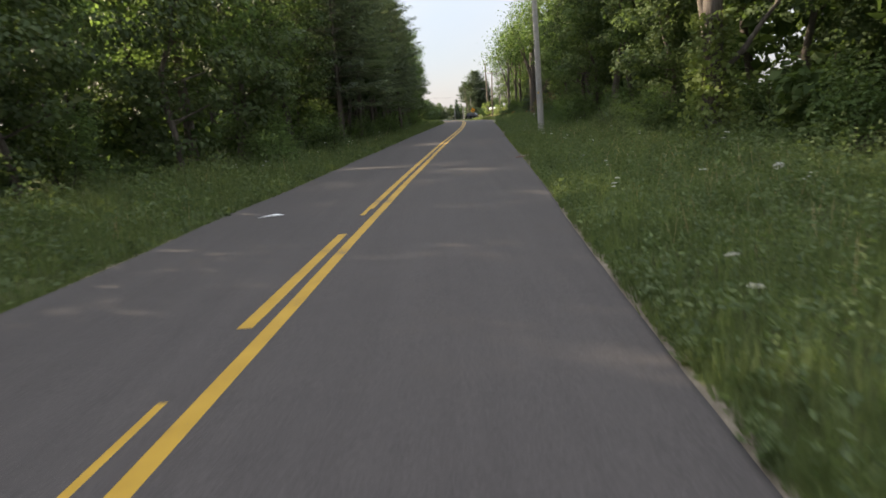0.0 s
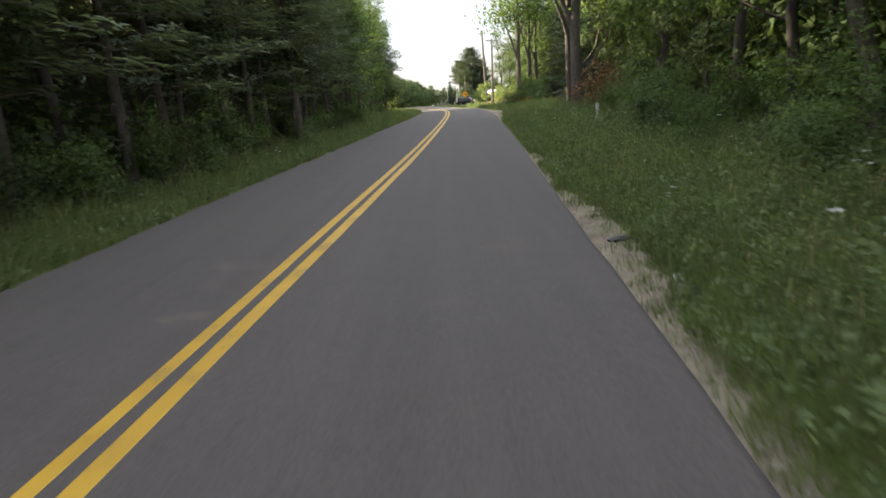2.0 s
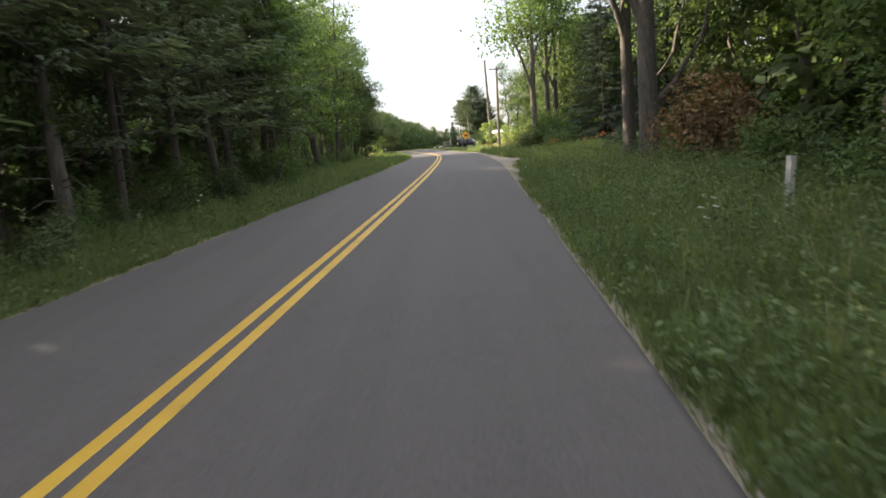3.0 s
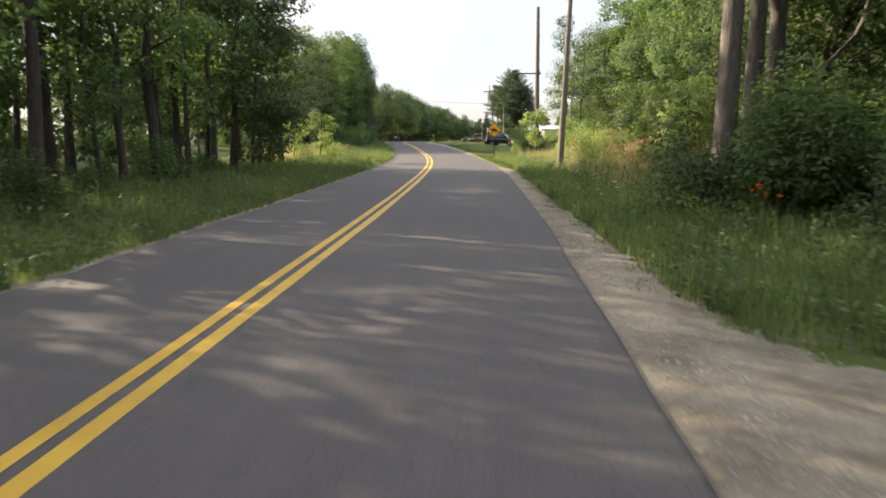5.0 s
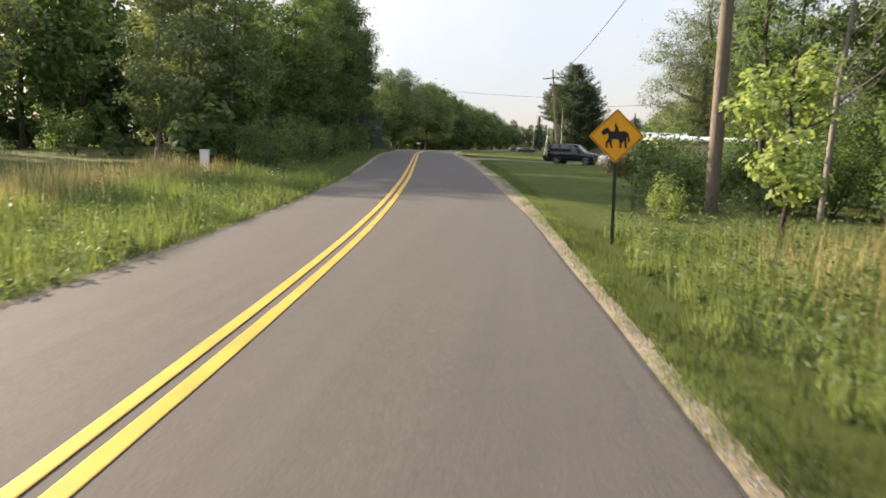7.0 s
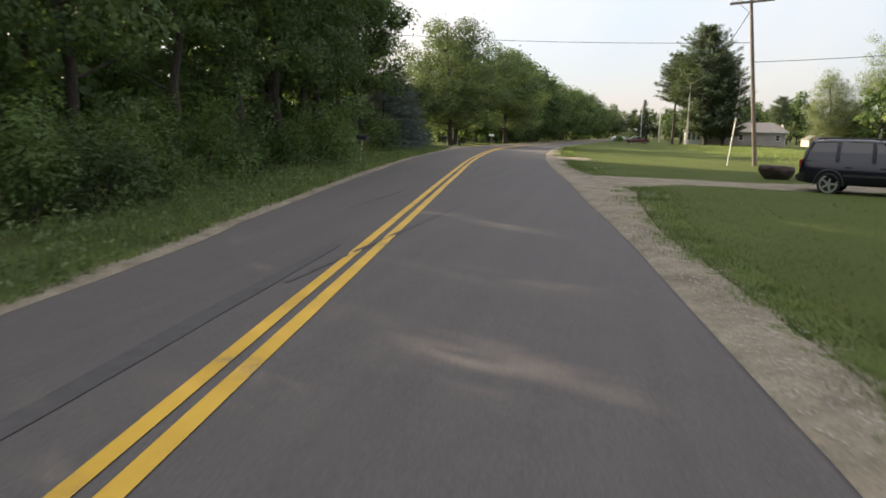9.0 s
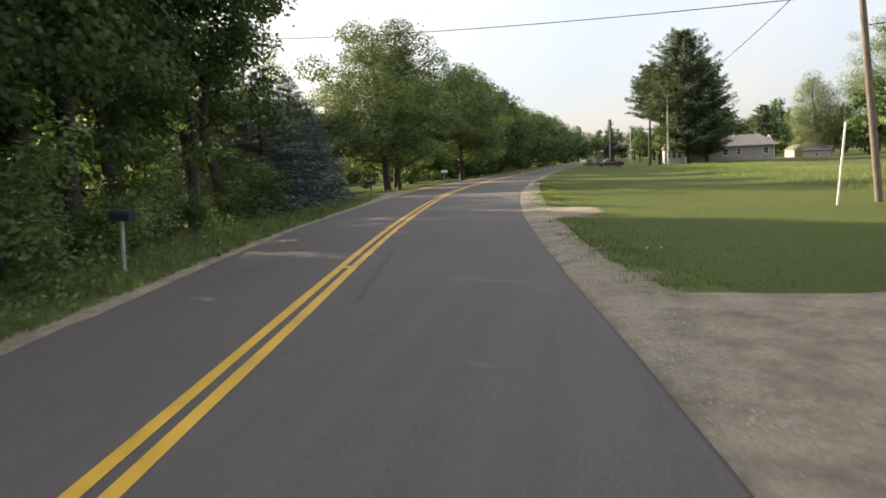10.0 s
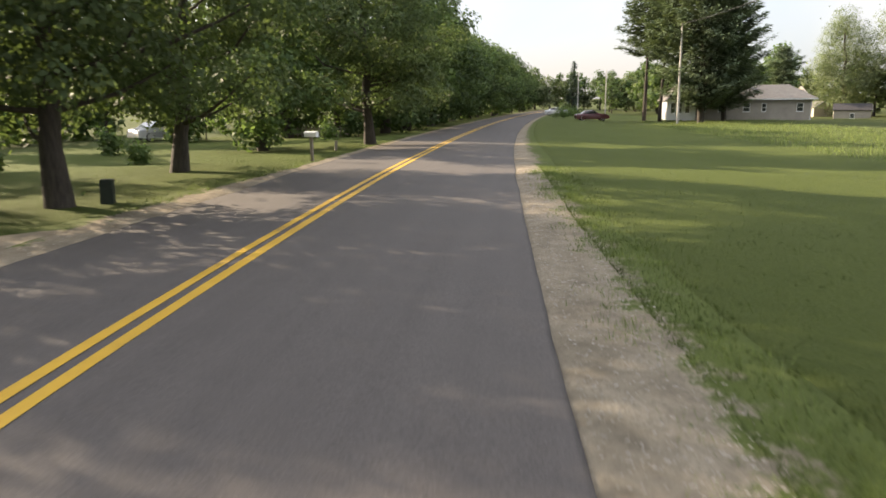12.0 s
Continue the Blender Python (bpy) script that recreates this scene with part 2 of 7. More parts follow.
M_ASPHALT, M_YELLOW = asphalt_material(), paint_material()
M_GROUND = ground_material("meadow_soil", [(0.3, (0.042, 0.060, 0.020)), (0.7, (0.080, 0.098, 0.034))], [(0.3, (0.045, 0.050, 0.024)), (0.7, (0.095, 0.110, 0.042))])
M_LAWN = ground_material("mown_lawn", [(0.3, (0.057, 0.076, 0.021)), (0.7, (0.081, 0.101, 0.029))], [(0.3, (0.034, 0.050, 0.013)), (0.7, (0.106, 0.126, 0.040))], 0.35, 22.0, 0.9, 0.8, 0.06)
M_SHOULDER = shoulder_material("sandy_shoulder", [(0.3, (0.180, 0.153, 0.114)), (0.7, (0.264, 0.227, 0.172))], [(0.36, (0.086, 0.073, 0.056)), (0.64, (0.394, 0.341, 0.260))], (0.048, 0.066, 0.018), (0.090, 0.110, 0.034))
M_DIRT = ground_material("bare_dirt", [(0.3, (0.115, 0.088, 0.062)), (0.7, (0.19, 0.155, 0.115))], [(0.3, (0.09, 0.07, 0.05)), (0.7, (0.25, 0.20, 0.15))], 1.2, 25.0)
M_PEBBLE = plain("pebbles", (0.31, 0.28, 0.235), 0.9, vary=0.45, scale=0.7, bump_by=0)
M_SKID = plain("rubber_mark", (0.054, 0.050, 0.050), 0.85, vary=0.3, bump_by=0)
M_BARK = bark("grey_bark", (0.055, 0.045, 0.037), (0.17, 0.145, 0.12))
M_BARK_DARK = bark("dark_bark", (0.028, 0.023, 0.019), (0.085, 0.07, 0.056))
M_BARK_PALE = bark("pale_bark", (0.12, 0.105, 0.09), (0.30, 0.27, 0.235))
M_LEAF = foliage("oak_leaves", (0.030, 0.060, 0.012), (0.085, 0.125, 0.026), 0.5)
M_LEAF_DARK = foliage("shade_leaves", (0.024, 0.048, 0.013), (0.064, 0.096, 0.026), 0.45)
M_LEAF_MAPLE = foliage("maple_leaves", (0.036, 0.062, 0.019), (0.084, 0.114, 0.036), 0.4)
M_LEAF_YELLOW = foliage("young_leaves", (0.085, 0.125, 0.020), (0.190, 0.220, 0.045), 0.45)
M_LEAF_GREY = foliage("willow_leaves", (0.058, 0.080, 0.034), (0.122, 0.144, 0.066), 0.4)
M_LEAF_RUST = foliage("rusty_leaves", (0.095, 0.046, 0.020), (0.165, 0.095, 0.038), 0.35, (1.2, 1.0, 0.6))
M_LEAF_GOLD = foliage("golden_weeds", (0.090, 0.086, 0.026), (0.200, 0.150, 0.055), 0.4, (1.15, 1.1, 0.6))
M_SPRUCE = foliage("blue_spruce_needles", (0.050, 0.075, 0.074), (0.098, 0.128, 0.124), 0.12, (1.0, 1.1, 0.8))
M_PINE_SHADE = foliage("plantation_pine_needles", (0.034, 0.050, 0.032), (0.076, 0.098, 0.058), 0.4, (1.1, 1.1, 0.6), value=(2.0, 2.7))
M_SPRUCE_DARK = foliage("dark_spruce_needles", (0.014, 0.028, 0.018), (0.040, 0.062, 0.036), 0.1, (1.0, 1.1, 0.7))
M_PINE = foliage("pine_needles", (0.034, 0.056, 0.028), (0.085, 0.115, 0.058), 0.2, (1.1, 1.1, 0.6))
M_GRASS = foliage("tall_grass_blades", (0.054, 0.079, 0.023), (0.128, 0.152, 0.052), 0.5, sat=0.8, clump=1.6, value=(1.55, 1.8))
M_GRASS_LAWN = foliage("lawn_blades", (0.050, 0.072, 0.018), (0.092, 0.118, 0.032), 0.5, sat=0.8, clump=0.6, value=(1.05, 1.15))
M_GRASS_DRY = foliage("dry_grass_stems", (0.20, 0.145, 0.065), (0.40, 0.29, 0.14), 0.4, (1.1, 1.0, 0.7), clump=1.6, value=(1.55, 1.8))
M_WEED = foliage("weed_leaves", (0.044, 0.070, 0.022), (0.110, 0.142, 0.046), 0.38, sat=0.8, clump=1.7, value=(1.55, 1.8))
M_FLOWER = foliage("white_petals", (0.60, 0.60, 0.54), (0.85, 0.85, 0.80), 0.25, (1, 1, 0.95), value=(0.9, 1.0))
M_LILY = foliage("orange_petals", (0.50, 0.075, 0.015), (0.70, 0.14, 0.03), 0.3, (1.1, 0.9, 0.6), sat=1.0, value=(0.9, 1.1))
M_POLE_GREY = bark("weathered_pole_wood", (0.36, 0.345, 0.325), (0.58, 0.555, 0.52), 6.0)
M_POLE_BROWN = bark("brown_pole_wood", (0.12, 0.098, 0.078), (0.24, 0.20, 0.16), 6.0)
M_WHITE = plain("white_paint", (0.74, 0.75, 0.75), 0.45, vary=0.12, scale=1.2, bump_by=0.05)
M_WHITE_METAL = plain("white_ribbed_metal", (0.70, 0.73, 0.74), 0.3, 0.2, vary=0.12, scale=1.0, bump_by=0.05)
M_METAL_SIDING = plain("pale_metal_siding", (0.56, 0.60, 0.59), 0.38, 0.2, vary=0.16, scale=1.0, bump_by=0.05)
M_GREEN_SIDING = plain("pale_green_siding", (0.30, 0.36, 0.33), 0.5, vary=0.12, scale=1.0, bump_by=0.05)
M_BEIGE = plain("beige_siding", (0.50, 0.42, 0.32), 0.6, vary=0.12, scale=1.5)
M_HOUSE = plain("weathered_grey_siding", (0.34, 0.31, 0.27), 0.75, vary=0.22, scale=0.8)
M_ROOF = plain("grey_shingles", (0.155, 0.148, 0.142), 0.9, vary=0.3, scale=2.5, bump_by=0.5, bump_dist=0.03)
M_ROOF_DARK = plain("dark_shingles", (0.045, 0.043, 0.047), 0.9, vary=0.3, scale=2.5, bump_by=0.5, bump_dist=0.03)
M_DARK = plain("dark_shutter_paint", (0.028, 0.030, 0.045), 0.5, vary=0.2)
M_GLASS = glass_material("window_glass")
M_CARGLASS = glass_material("tinted_car_glass", (0.012, 0.013, 0.016))
M_CAR = plain("dark_navy_car_paint", (0.009, 0.009, 0.017), 0.16, 0.0, vary=0.1, scale=1.0, bump_by=0, spec=0.5)
M_CAR_RED = plain("maroon_car_paint", (0.07, 0.012, 0.018), 0.3, 0.3, vary=0.1, bump_by=0, coat=0.6)
M_CAR_SILVER = plain("silver_car_paint", (0.50, 0.51, 0.53), 0.3, 0.5, vary=0.08, bump_by=0, coat=0.5)
M_TRIM = plain("black_plastic_trim", (0.022, 0.022, 0.024), 0.6, vary=0.2, bump_by=0.05)
M_TYRE = plain("tyre_rubber", (0.018, 0.018, 0.018), 0.85, vary=0.2)
M_ALLOY = plain("silver_alloy", (0.55, 0.56, 0.58), 0.3, 0.9, vary=0.08, bump_by=0)
M_RED_LENS = plain("red_lens", (0.35, 0.015, 0.012), 0.2, vary=0.1, bump_by=0, spec=0.6)
M_CLEAR_LENS = plain("clear_lens", (0.62, 0.64, 0.66), 0.15, vary=0.05, bump_by=0, spec=0.7)
M_SIGN = plain("sign_yellow_orange", (0.78, 0.36, 0.02), 0.4, vary=0.06, scale=2, bump_by=0)
M_BLACK = plain("sign_black", (0.012, 0.012, 0.012), 0.5, vary=0.1, bump_by=0)
M_STEEL = plain("green_steel_post", (0.035, 0.045, 0.038), 0.55, 0.5, vary=0.25)
M_GALV = plain("galvanised_steel", (0.42, 0.43, 0.44), 0.45, 0.8, vary=0.15)
M_ROCK = plain("dark_brown_rock", (0.055, 0.040, 0.034), 0.85, vary=0.45, scale=3.0, bump_by=0.8, bump_dist=0.05)
M_CONCRETE = plain("pale_concrete", (0.48, 0.47, 0.44), 0.9, vary=0.2, scale=5)
M_TAG = plain("yellow_tag", (0.68, 0.42, 0.03), 0.5, vary=0.15, bump_by=0)
M_GUARD = plain("pale_yellow_plastic", (0.74, 0.72, 0.60), 0.5, vary=0.1, bump_by=0)
M_WIRE = plain("black_cable", (0.02, 0.02, 0.022), 0.6, vary=0.1, bump_by=0)
M_STICK = plain("reddish_dead_wood", (0.20, 0.10, 0.06), 0.9, vary=0.35)
M_WOOD = plain("greyed_timber", (0.23, 0.20, 0.165), 0.9, vary=0.3)


# ---------------------------------------------------------------- helpers for meshes
class Mesh:
    """Collects vertices and faces for one mesh."""

    def __init__(self):
        self.v, self.f = [], []

    def add(self, verts, faces):
        o = len(self.v)
        self.v.extend(tuple(p) for p in verts)
        self.f.extend(tuple(i + o for i in fc) for fc in faces)
        return self

    def box(self, x0, y0, z0, x1, y1, z1, m=None):
        pts = [Vector(p) for p in ((x0, y0, z0), (x1, y0, z0), (x1, y1, z0), (x0, y1, z0), (x0, y0, z1), (x1, y0, z1), (x1, y1, z1), (x0, y1, z1))]
        if m is not None:
            pts = [m @ p for p in pts]
        return self.add(pts, [(3, 2, 1, 0), (4, 5, 6, 7), (0, 1, 5, 4), (1, 2, 6, 5), (2, 3, 7, 6), (3, 0, 4, 7)])

    def tube(self, pts, radii, sides=7, cap=True):
        pts = [Vector(p) for p in pts]
        rings = []
        for k, p in enumerate(pts):
            d = (pts[min(k + 1, len(pts) - 1)] - pts[max(k - 1, 0)]).normalized()
            a = d.orthogonal().normalized() if k == 0 else (last - d * last.dot(d)).normalized()
            last = a
            b = d.cross(a)
            rings.append([p + float(radii[k]) * (math.cos(s) * a + math.sin(s) * b) for s in [2 * math.pi * q / sides for q in range(sides)]])
        faces = []
        for k in range(len(pts) - 1):
            for q in range(sides):
                faces.append((k * sides + q, k * sides + (q + 1) % sides, (k + 1) * sides + (q + 1) % sides, (k + 1) * sides + q))
        if cap:
            faces.append(tuple(range(sides))[::-1])
            faces.append(tuple((len(pts) - 1) * sides + q for q in range(sides)))
        return self.add([p for r in rings for p in r], faces)

    def prism(self, outline, depth, m=None):
        """A closed outline (x, z) pushed through from y = 0 to y = depth."""
        k = len(outline)
        pts = [Vector((x, 0, z)) for x, z in outline] + [Vector((x, depth, z)) for x, z in outline]
        if m is not None:
            pts = [m @ p for p in pts]
        faces = [tuple(range(k)), tuple(range(2 * k - 1, k - 1, -1))]
        faces += [(i, i + k, (i + 1) % k + k, (i + 1) % k) for i in range(k)]
        return self.add(pts, faces)

    def data(self, name, mat, smooth=False, bevel=0.0):
        me = bpy.data.meshes.new(name)
        me.from_pydata(self.v, [], self.f)
        me.materials.append(mat)
        bm = bmesh.new()
        bm.from_mesh(me)
        bmesh.ops.recalc_face_normals(bm, faces=bm.faces)
        if bevel:
            bmesh.ops.bevel(bm, geom=bm.edges[:], offset=bevel, segments=2, affect="EDGES", clamp_overlap=True)
        bm.to_mesh(me)
        bm.free()
        if smooth:
            me.shade_smooth()
            me.set_sharp_from_angle(angle=radians(75))
        me.update()
        return me


def part(name, mesh, mat, parent, label="", smooth=False, bevel=0.0):
    ob = new(name, mesh.data(name, mat, smooth, bevel) if isinstance(mesh, Mesh) else mesh)
    ob.parent = parent
    if label:
        ob["label"] = label
    return ob


def thing(name, label, category, group="", kind=""):
    return tagged(new(name), label, category, group, kind)


def quads_mesh(name, verts, per, mat):
    """A mesh of many small faces, each of per corners (numpy rows)."""
    verts = np.asarray(verts, np.float32).reshape(-1, 3)
    nf = len(verts) // per
    me = bpy.data.meshes.new(name)
    me.vertices.add(len(verts))
    me.vertices.foreach_set("co", verts.ravel())
    me.loops.add(nf * per)
    me.loops.foreach_set("vertex_index", np.arange(nf * per, dtype=np.int32))
    me.polygons.add(nf)
    me.polygons.foreach_set("loop_start", np.arange(0, nf * per, per, dtype=np.int32))
    me.materials.append(mat)
    me.update(calc_edges=True)
    return me


# ---------------------------------------------------------------- the lie of the land
KNOT0, KNOT_STEP = -75.0, 15.0
LINE_X = [-4.38, -4.28, -3.88, -3.19, -2.28, -1.38, -0.42, 0.52, 1.31, 1.97, 2.37, 2.48, 2.18, 1.17, -0.54, -2.58, -4.72, -6.8, -8.18, -8.77, -8.97, -8.92, -8.63, -8.11, -7.37, -6.41, -5.26, -3.9, -2.34, -0.59, 1.35, 3.5]
LAND_Z = [-0.99, -0.84, -0.59, -0.33, -0.08, 0.12, 0.28, 0.45, 0.64, 0.83, 0.94, 0.98, 0.99, 0.99, 1.09, 1.26, 1.37, 1.41, 1.41, 1.29, 1.09, 0.9, 0.74, 0.6, 0.48, 0.37, 0.28, 0.21, 0.14, 0.07, 0.01, -0.01]
RIGHT_W = [3.31, 3.31, 3.31, 3.33, 3.37, 3.38, 3.39, 3.44, 3.51, 3.62, 3.66, 3.66, 3.69, 3.69, 3.79, 3.9, 3.81, 3.69, 3.77, 3.82, 3.77, 3.75, 3.75, 3.75, 3.75, 3.75, 3.75, 3.75, 3.75, 3.75, 3.75, 3.75]
LEFT_W = [3.43, 3.43, 3.43, 3.36, 3.2, 3.25, 3.51, 3.69, 3.59, 3.33, 3.13, 3.04, 2.96, 2.78, 2.65, 2.8, 3.14, 3.2, 3.04, 3.02, 3.09, 3.12, 3.12, 3.12, 3.12, 3.12, 3.12, 3.12, 3.12, 3.12, 3.12, 3.12]


def along(knots, y):
    """A smooth curve through the knots, straight on past both ends."""
    k = np.asarray(knots, float)
    u = (np.asarray(y, float) - KNOT0) / KNOT_STEP
    i = np.clip(np.floor(u).astype(int), 0, len(k) - 2)
    f = np.clip(u - i, 0.0, 1.0)
    g = lambda j: k[np.clip(j, 0, len(k) - 1)]
    a, b, c, d = g(i - 1), g(i), g(i + 1), g(i + 2)
    return 0.5 * (2 * b + (c - a) * f + (2 * a - 5 * b + 4 * c - d) * f * f + (3 * b - a - 3 * c + d) * f ** 3)


def line_x(y):
    return along(LINE_X, y)


def rough2(x, y, s, seed=0.0):
    """Cheap smooth unevenness between -1 and 1."""
    return (np.sin(x * 1.7 / s + y * 0.9 / s + seed) + np.sin(x * 0.6 / s - y * 1.3 / s + 2.1 + seed) + np.sin(y * 2.3 / s + x * 0.3 / s + 4.0 + seed)) / 3.0


def land(x, y):
    """Height of the ground beside and under the road."""
    x, y = np.asarray(x, float), np.asarray(y, float)
    z = along(LAND_Z, y)
    s = x - line_x(y)
    off = np.maximum(s - along(RIGHT_W, y), -along(LEFT_W, y) - s)      # metres outside the pavement
    lawn = (s > 0) * np.clip((y - 122) / 16, 0, 1) + (s < 0) * np.clip((y - 190) / 8, 0, 1)
    ditch = -0.16 * np.exp(-((off - 2.2) / 1.3) ** 2) * (1 - lawn)
    ease = np.clip(off / 12.0, 0, 1)
    fall = -0.22 * ease * ease * (3 - 2 * ease) * lawn
    bumps = 0.06 * rough2(x, y, 2.2) * np.clip(off / 2.0, 0, 1) + 0.25 * rough2(x, y, 14.0) * np.clip((off - 12) / 20.0, 0, 1)
    return z + np.where(off > 0, ditch + fall + bumps - 0.035 - 0.03 * np.exp(-np.maximum(off, 0) / 0.25), -0.07)


def at(side, y):
    """x of a place so many metres to the side of the centre line."""
    return float(line_x(y)) + side


def ground_at(x, y):
    return float(land(x, y))


def strip(ys, lefts, rights, cols, zf, drop=0.06):
    """A band between two curves, with turned-down edges."""
    ms = Mesh()
    ys = np.asarray(ys, float)
    v = []
    ncol = cols + 2
    for k, y in enumerate(ys):
        xs = np.linspace(lefts[k], rights[k], cols)
        zs = zf(xs, np.full(cols, y))
        v.append((xs[0] - 0.01, y, zs[0] - drop))
        v.extend((xs[q], y, zs[q]) for q in range(cols))
        v.append((xs[-1] + 0.01, y, zs[-1] - drop))
    f = [(k * ncol + q, k * ncol + q + 1, (k + 1) * ncol + q + 1, (k + 1) * ncol + q) for k in range(len(ys) - 1) for q in range(ncol - 1)]
    return ms.add(v, f)


rng = np.random.default_rng(7)


def jitter(n, amount, smooth=3):
    a = rng.normal(0, 1, n + 2 * smooth)
    a = np.convolve(a, np.ones(2 * smooth + 1) / (2 * smooth + 1) ** 0.5, "same")[smooth:smooth + n]
    return a * amount


# ground: one sheet to the horizon
def build_ground():
    ys = np.concatenate([np.array([-900, -500, -300, -200, -140, -100]), np.arange(-80, 340, 1.5), np.array([345, 360, 380, 410, 450, 520, 640, 820, 1100, 1600])])
    lat = np.concatenate([-np.array([1500, 900, 500, 300, 200, 140, 100, 75, 58, 46, 37, 30, 25, 21, 18, 15.5, 13.5, 12, 10.8, 9.8, 8.8, 8, 7.2, 6.5, 5.9, 5.3, 4.8, 4.3, 3.9, 3.5, 3.1, 2.7]), np.array([0.0]),
                          np.array([2.9, 3.3, 3.6, 3.9, 4.3, 4.8, 5.3, 5.9, 6.5, 7.2, 8, 8.8, 9.8, 10.8, 12, 13.5, 15.5, 18, 21, 25, 30, 37, 46, 58, 75, 100, 140, 200, 300, 500, 900, 1500])])
    yy, ll = np.meshgrid(ys, lat, indexing="ij")
    xx = line_x(np.clip(yy, -75, 390)) + ll
    cy = np.clip(yy, -75, 390)
    off = np.maximum(ll - along(RIGHT_W, cy), -along(LEFT_W, cy) - ll)
    zz = land(xx, cy) - 0.07 * np.exp(-np.maximum(off, 0) / 0.5)
    nc = len(lat)
    v = np.stack([xx, yy, zz], -1).reshape(-1, 3)
    f = [(k * nc + q, k * nc + q + 1, (k + 1) * nc + q + 1, (k + 1) * nc + q) for k in range(len(ys) - 1) for q in range(nc - 1)]
    me = bpy.data.meshes.new("ground")
    me.from_pydata(v.tolist(), [], f)
    me.materials.append(M_GROUND)
    me.shade_smooth()
    me.update()
    tagged(new("ground", me), "uneven green-brown meadow soil beside the road", "ground", kind="structure")


build_ground()


# road with its double line
def build_road():
    ys = np.arange(-78, 400, 0.6)
    le = line_x(ys) - along(LEFT_W, ys) + jitter(len(ys), 0.05)
    re = line_x(ys) + along(RIGHT_W, ys) + jitter(len(ys), 0.014)
    crown = lambda x, y: along(LAND_Z, y) - 0.012 * np.abs(x - line_x(y))
    ms, lip = Mesh(), []
    for k, y in enumerate(ys):
        w = re[k] - le[k]
        u = np.array([0.0, 0.0, 0.05, 0.12, 0.3, 0.5 * w, w - 0.3, w - 0.12, w - 0.05, w, w])
        xs = le[k] + u
        zs = crown(xs, np.full(len(xs), y))
        zs[0], zs[-1] = zs[0] - 0.12, zs[-1] - 0.12
        ms.v.extend(zip(xs.tolist(), [float(y)] * len(xs), zs.tolist()))
        lip.extend((0.6, 0.6, 0.1, 0.0, 0, 0, 0, 0.0, 0.0, 0.9, 0.9))
    nc = 11
    ms.f = [(k * nc + q, k * nc + q + 1, (k + 1) * nc + q + 1, (k + 1) * nc + q) for k in range(len(ys) - 1) for q in range(nc - 1)]
    me = ms.data("road", M_ASPHALT, True)
    me.attributes.new("lip", "FLOAT", "POINT").data.foreach_set("value", np.asarray(lip, np.float32))
    road = tagged(new("road", me), "worn grey asphalt two-lane country road", "road", kind="structure")
    zl = lambda x, y: along(LAND_Z, y) - 0.012 * np.abs(x - line_x(y)) + 0.004

    def stripe(a, b, c, w, label):
        q = np.linspace(a, b, max(2, int((b - a) / 0.6) + 1))
        wl_, wr_ = w / 2 + jitter(len(q), 0.004), w / 2 + jitter(len(q), 0.004)
        mid = line_x(q) + c + 0.05 * np.clip((-18 - q) / 10, 0, 1)
        part("line_marking", strip(q, mid - wl_, mid + wr_, 2, zl, 0.003), M_YELLOW, road, label)

    stripe(-78, 398, 0.03, 0.13, "solid yellow painted line")
    for a, b in ((-78, -33.2), (-29.0, -24.3), (-21.6, 398)):
        stripe(a, b, -0.23, 0.12, "solid yellow painted line, broken off in places")
    stripe(171.5, 171.75, -0.12, 0.12, "smear of spilt yellow paint between the lines")
    stripe(-32.2, -30.6, -0.265, 0.05, "half worn-away yellow line")
    stripe(-22.4, -21.6, -0.245, 0.06, "half worn-away yellow line")

    def mark(name, a, b, s0, s1, w, label):
        q = np.arange(a, b + 0.01, 0.5)
        s = np.linspace(s0, s1, len(q)) + jitter(len(q), 0.01)
        ww = w * (0.55 + 0.45 * np.sin(np.linspace(0.15, math.pi - 0.15, len(q)))) / 2
        part(name, strip(q, line_x(q) + s - ww, line_x(q) + s + ww, 2, zl, 0.003), M_SKID, road, label)

    mark("tyre_mark", 144.0, 152.5, -1.2, -0.65, 0.22, "dark rubber tyre mark")
    mark("tyre_mark", 156.5, 161.0, -1.5, -0.9, 0.09, "dark rubber tyre mark")
    mark("tyre_mark", 168.5, 173.5, 0.60, 0.52, 0.10, "faint rubber tyre mark")
    mark("tyre_mark", 150.0, 158.0, -0.6, 0.9, 0.07, "faint rubber tyre mark")
    return road


road = build_road()


# gravel shoulders, drives and bare patches lie a little above the soil
def set_bare(me, values):
    me.attributes.new("bare", "FLOAT", "POINT").data.foreach_set("value", np.asarray(values, np.float32))


def gravel_band(name, y0, y1, inner, outer, label):
    q = np.arange(y0, y1 + 0.01, 0.4)
    i, o = inner(q), outer(q)
    o = i + (o - i) * 1.5 + np.sign(o - i) * 0.08
    le, re = np.minimum(i, o), np.maximum(i, o)
    cols = 12
    edge = i[0] > 0

    def zf(x, y):
        s = x - line_x(y)
        off = s - along(RIGHT_W, y) if edge else -along(LEFT_W, y) - s
        reach = np.interp(y, q, np.abs(o - i))
        return land(x, y) + 0.022 - 0.028 * np.exp(-np.maximum(off, 0) / 0.12) - 0.05 * np.clip(off / reach - 0.62, 0, 1)

    ms = strip(q, line_x(q) + le, line_x(q) + re, cols, zf, 0.05)
    u = np.linspace(0, 1, cols)
    u = np.concatenate([[u[0]], u, [u[-1]]])
    bare = 1.12 - 1.05 * u
    if o[0] < i[0]:
        bare = bare[::-1]
    me = ms.data(name, M_SHOULDER, True)
    set_bare(me, np.tile(bare, len(q)))
    tagged(new(name, me), label, "shoulder", kind="structure")


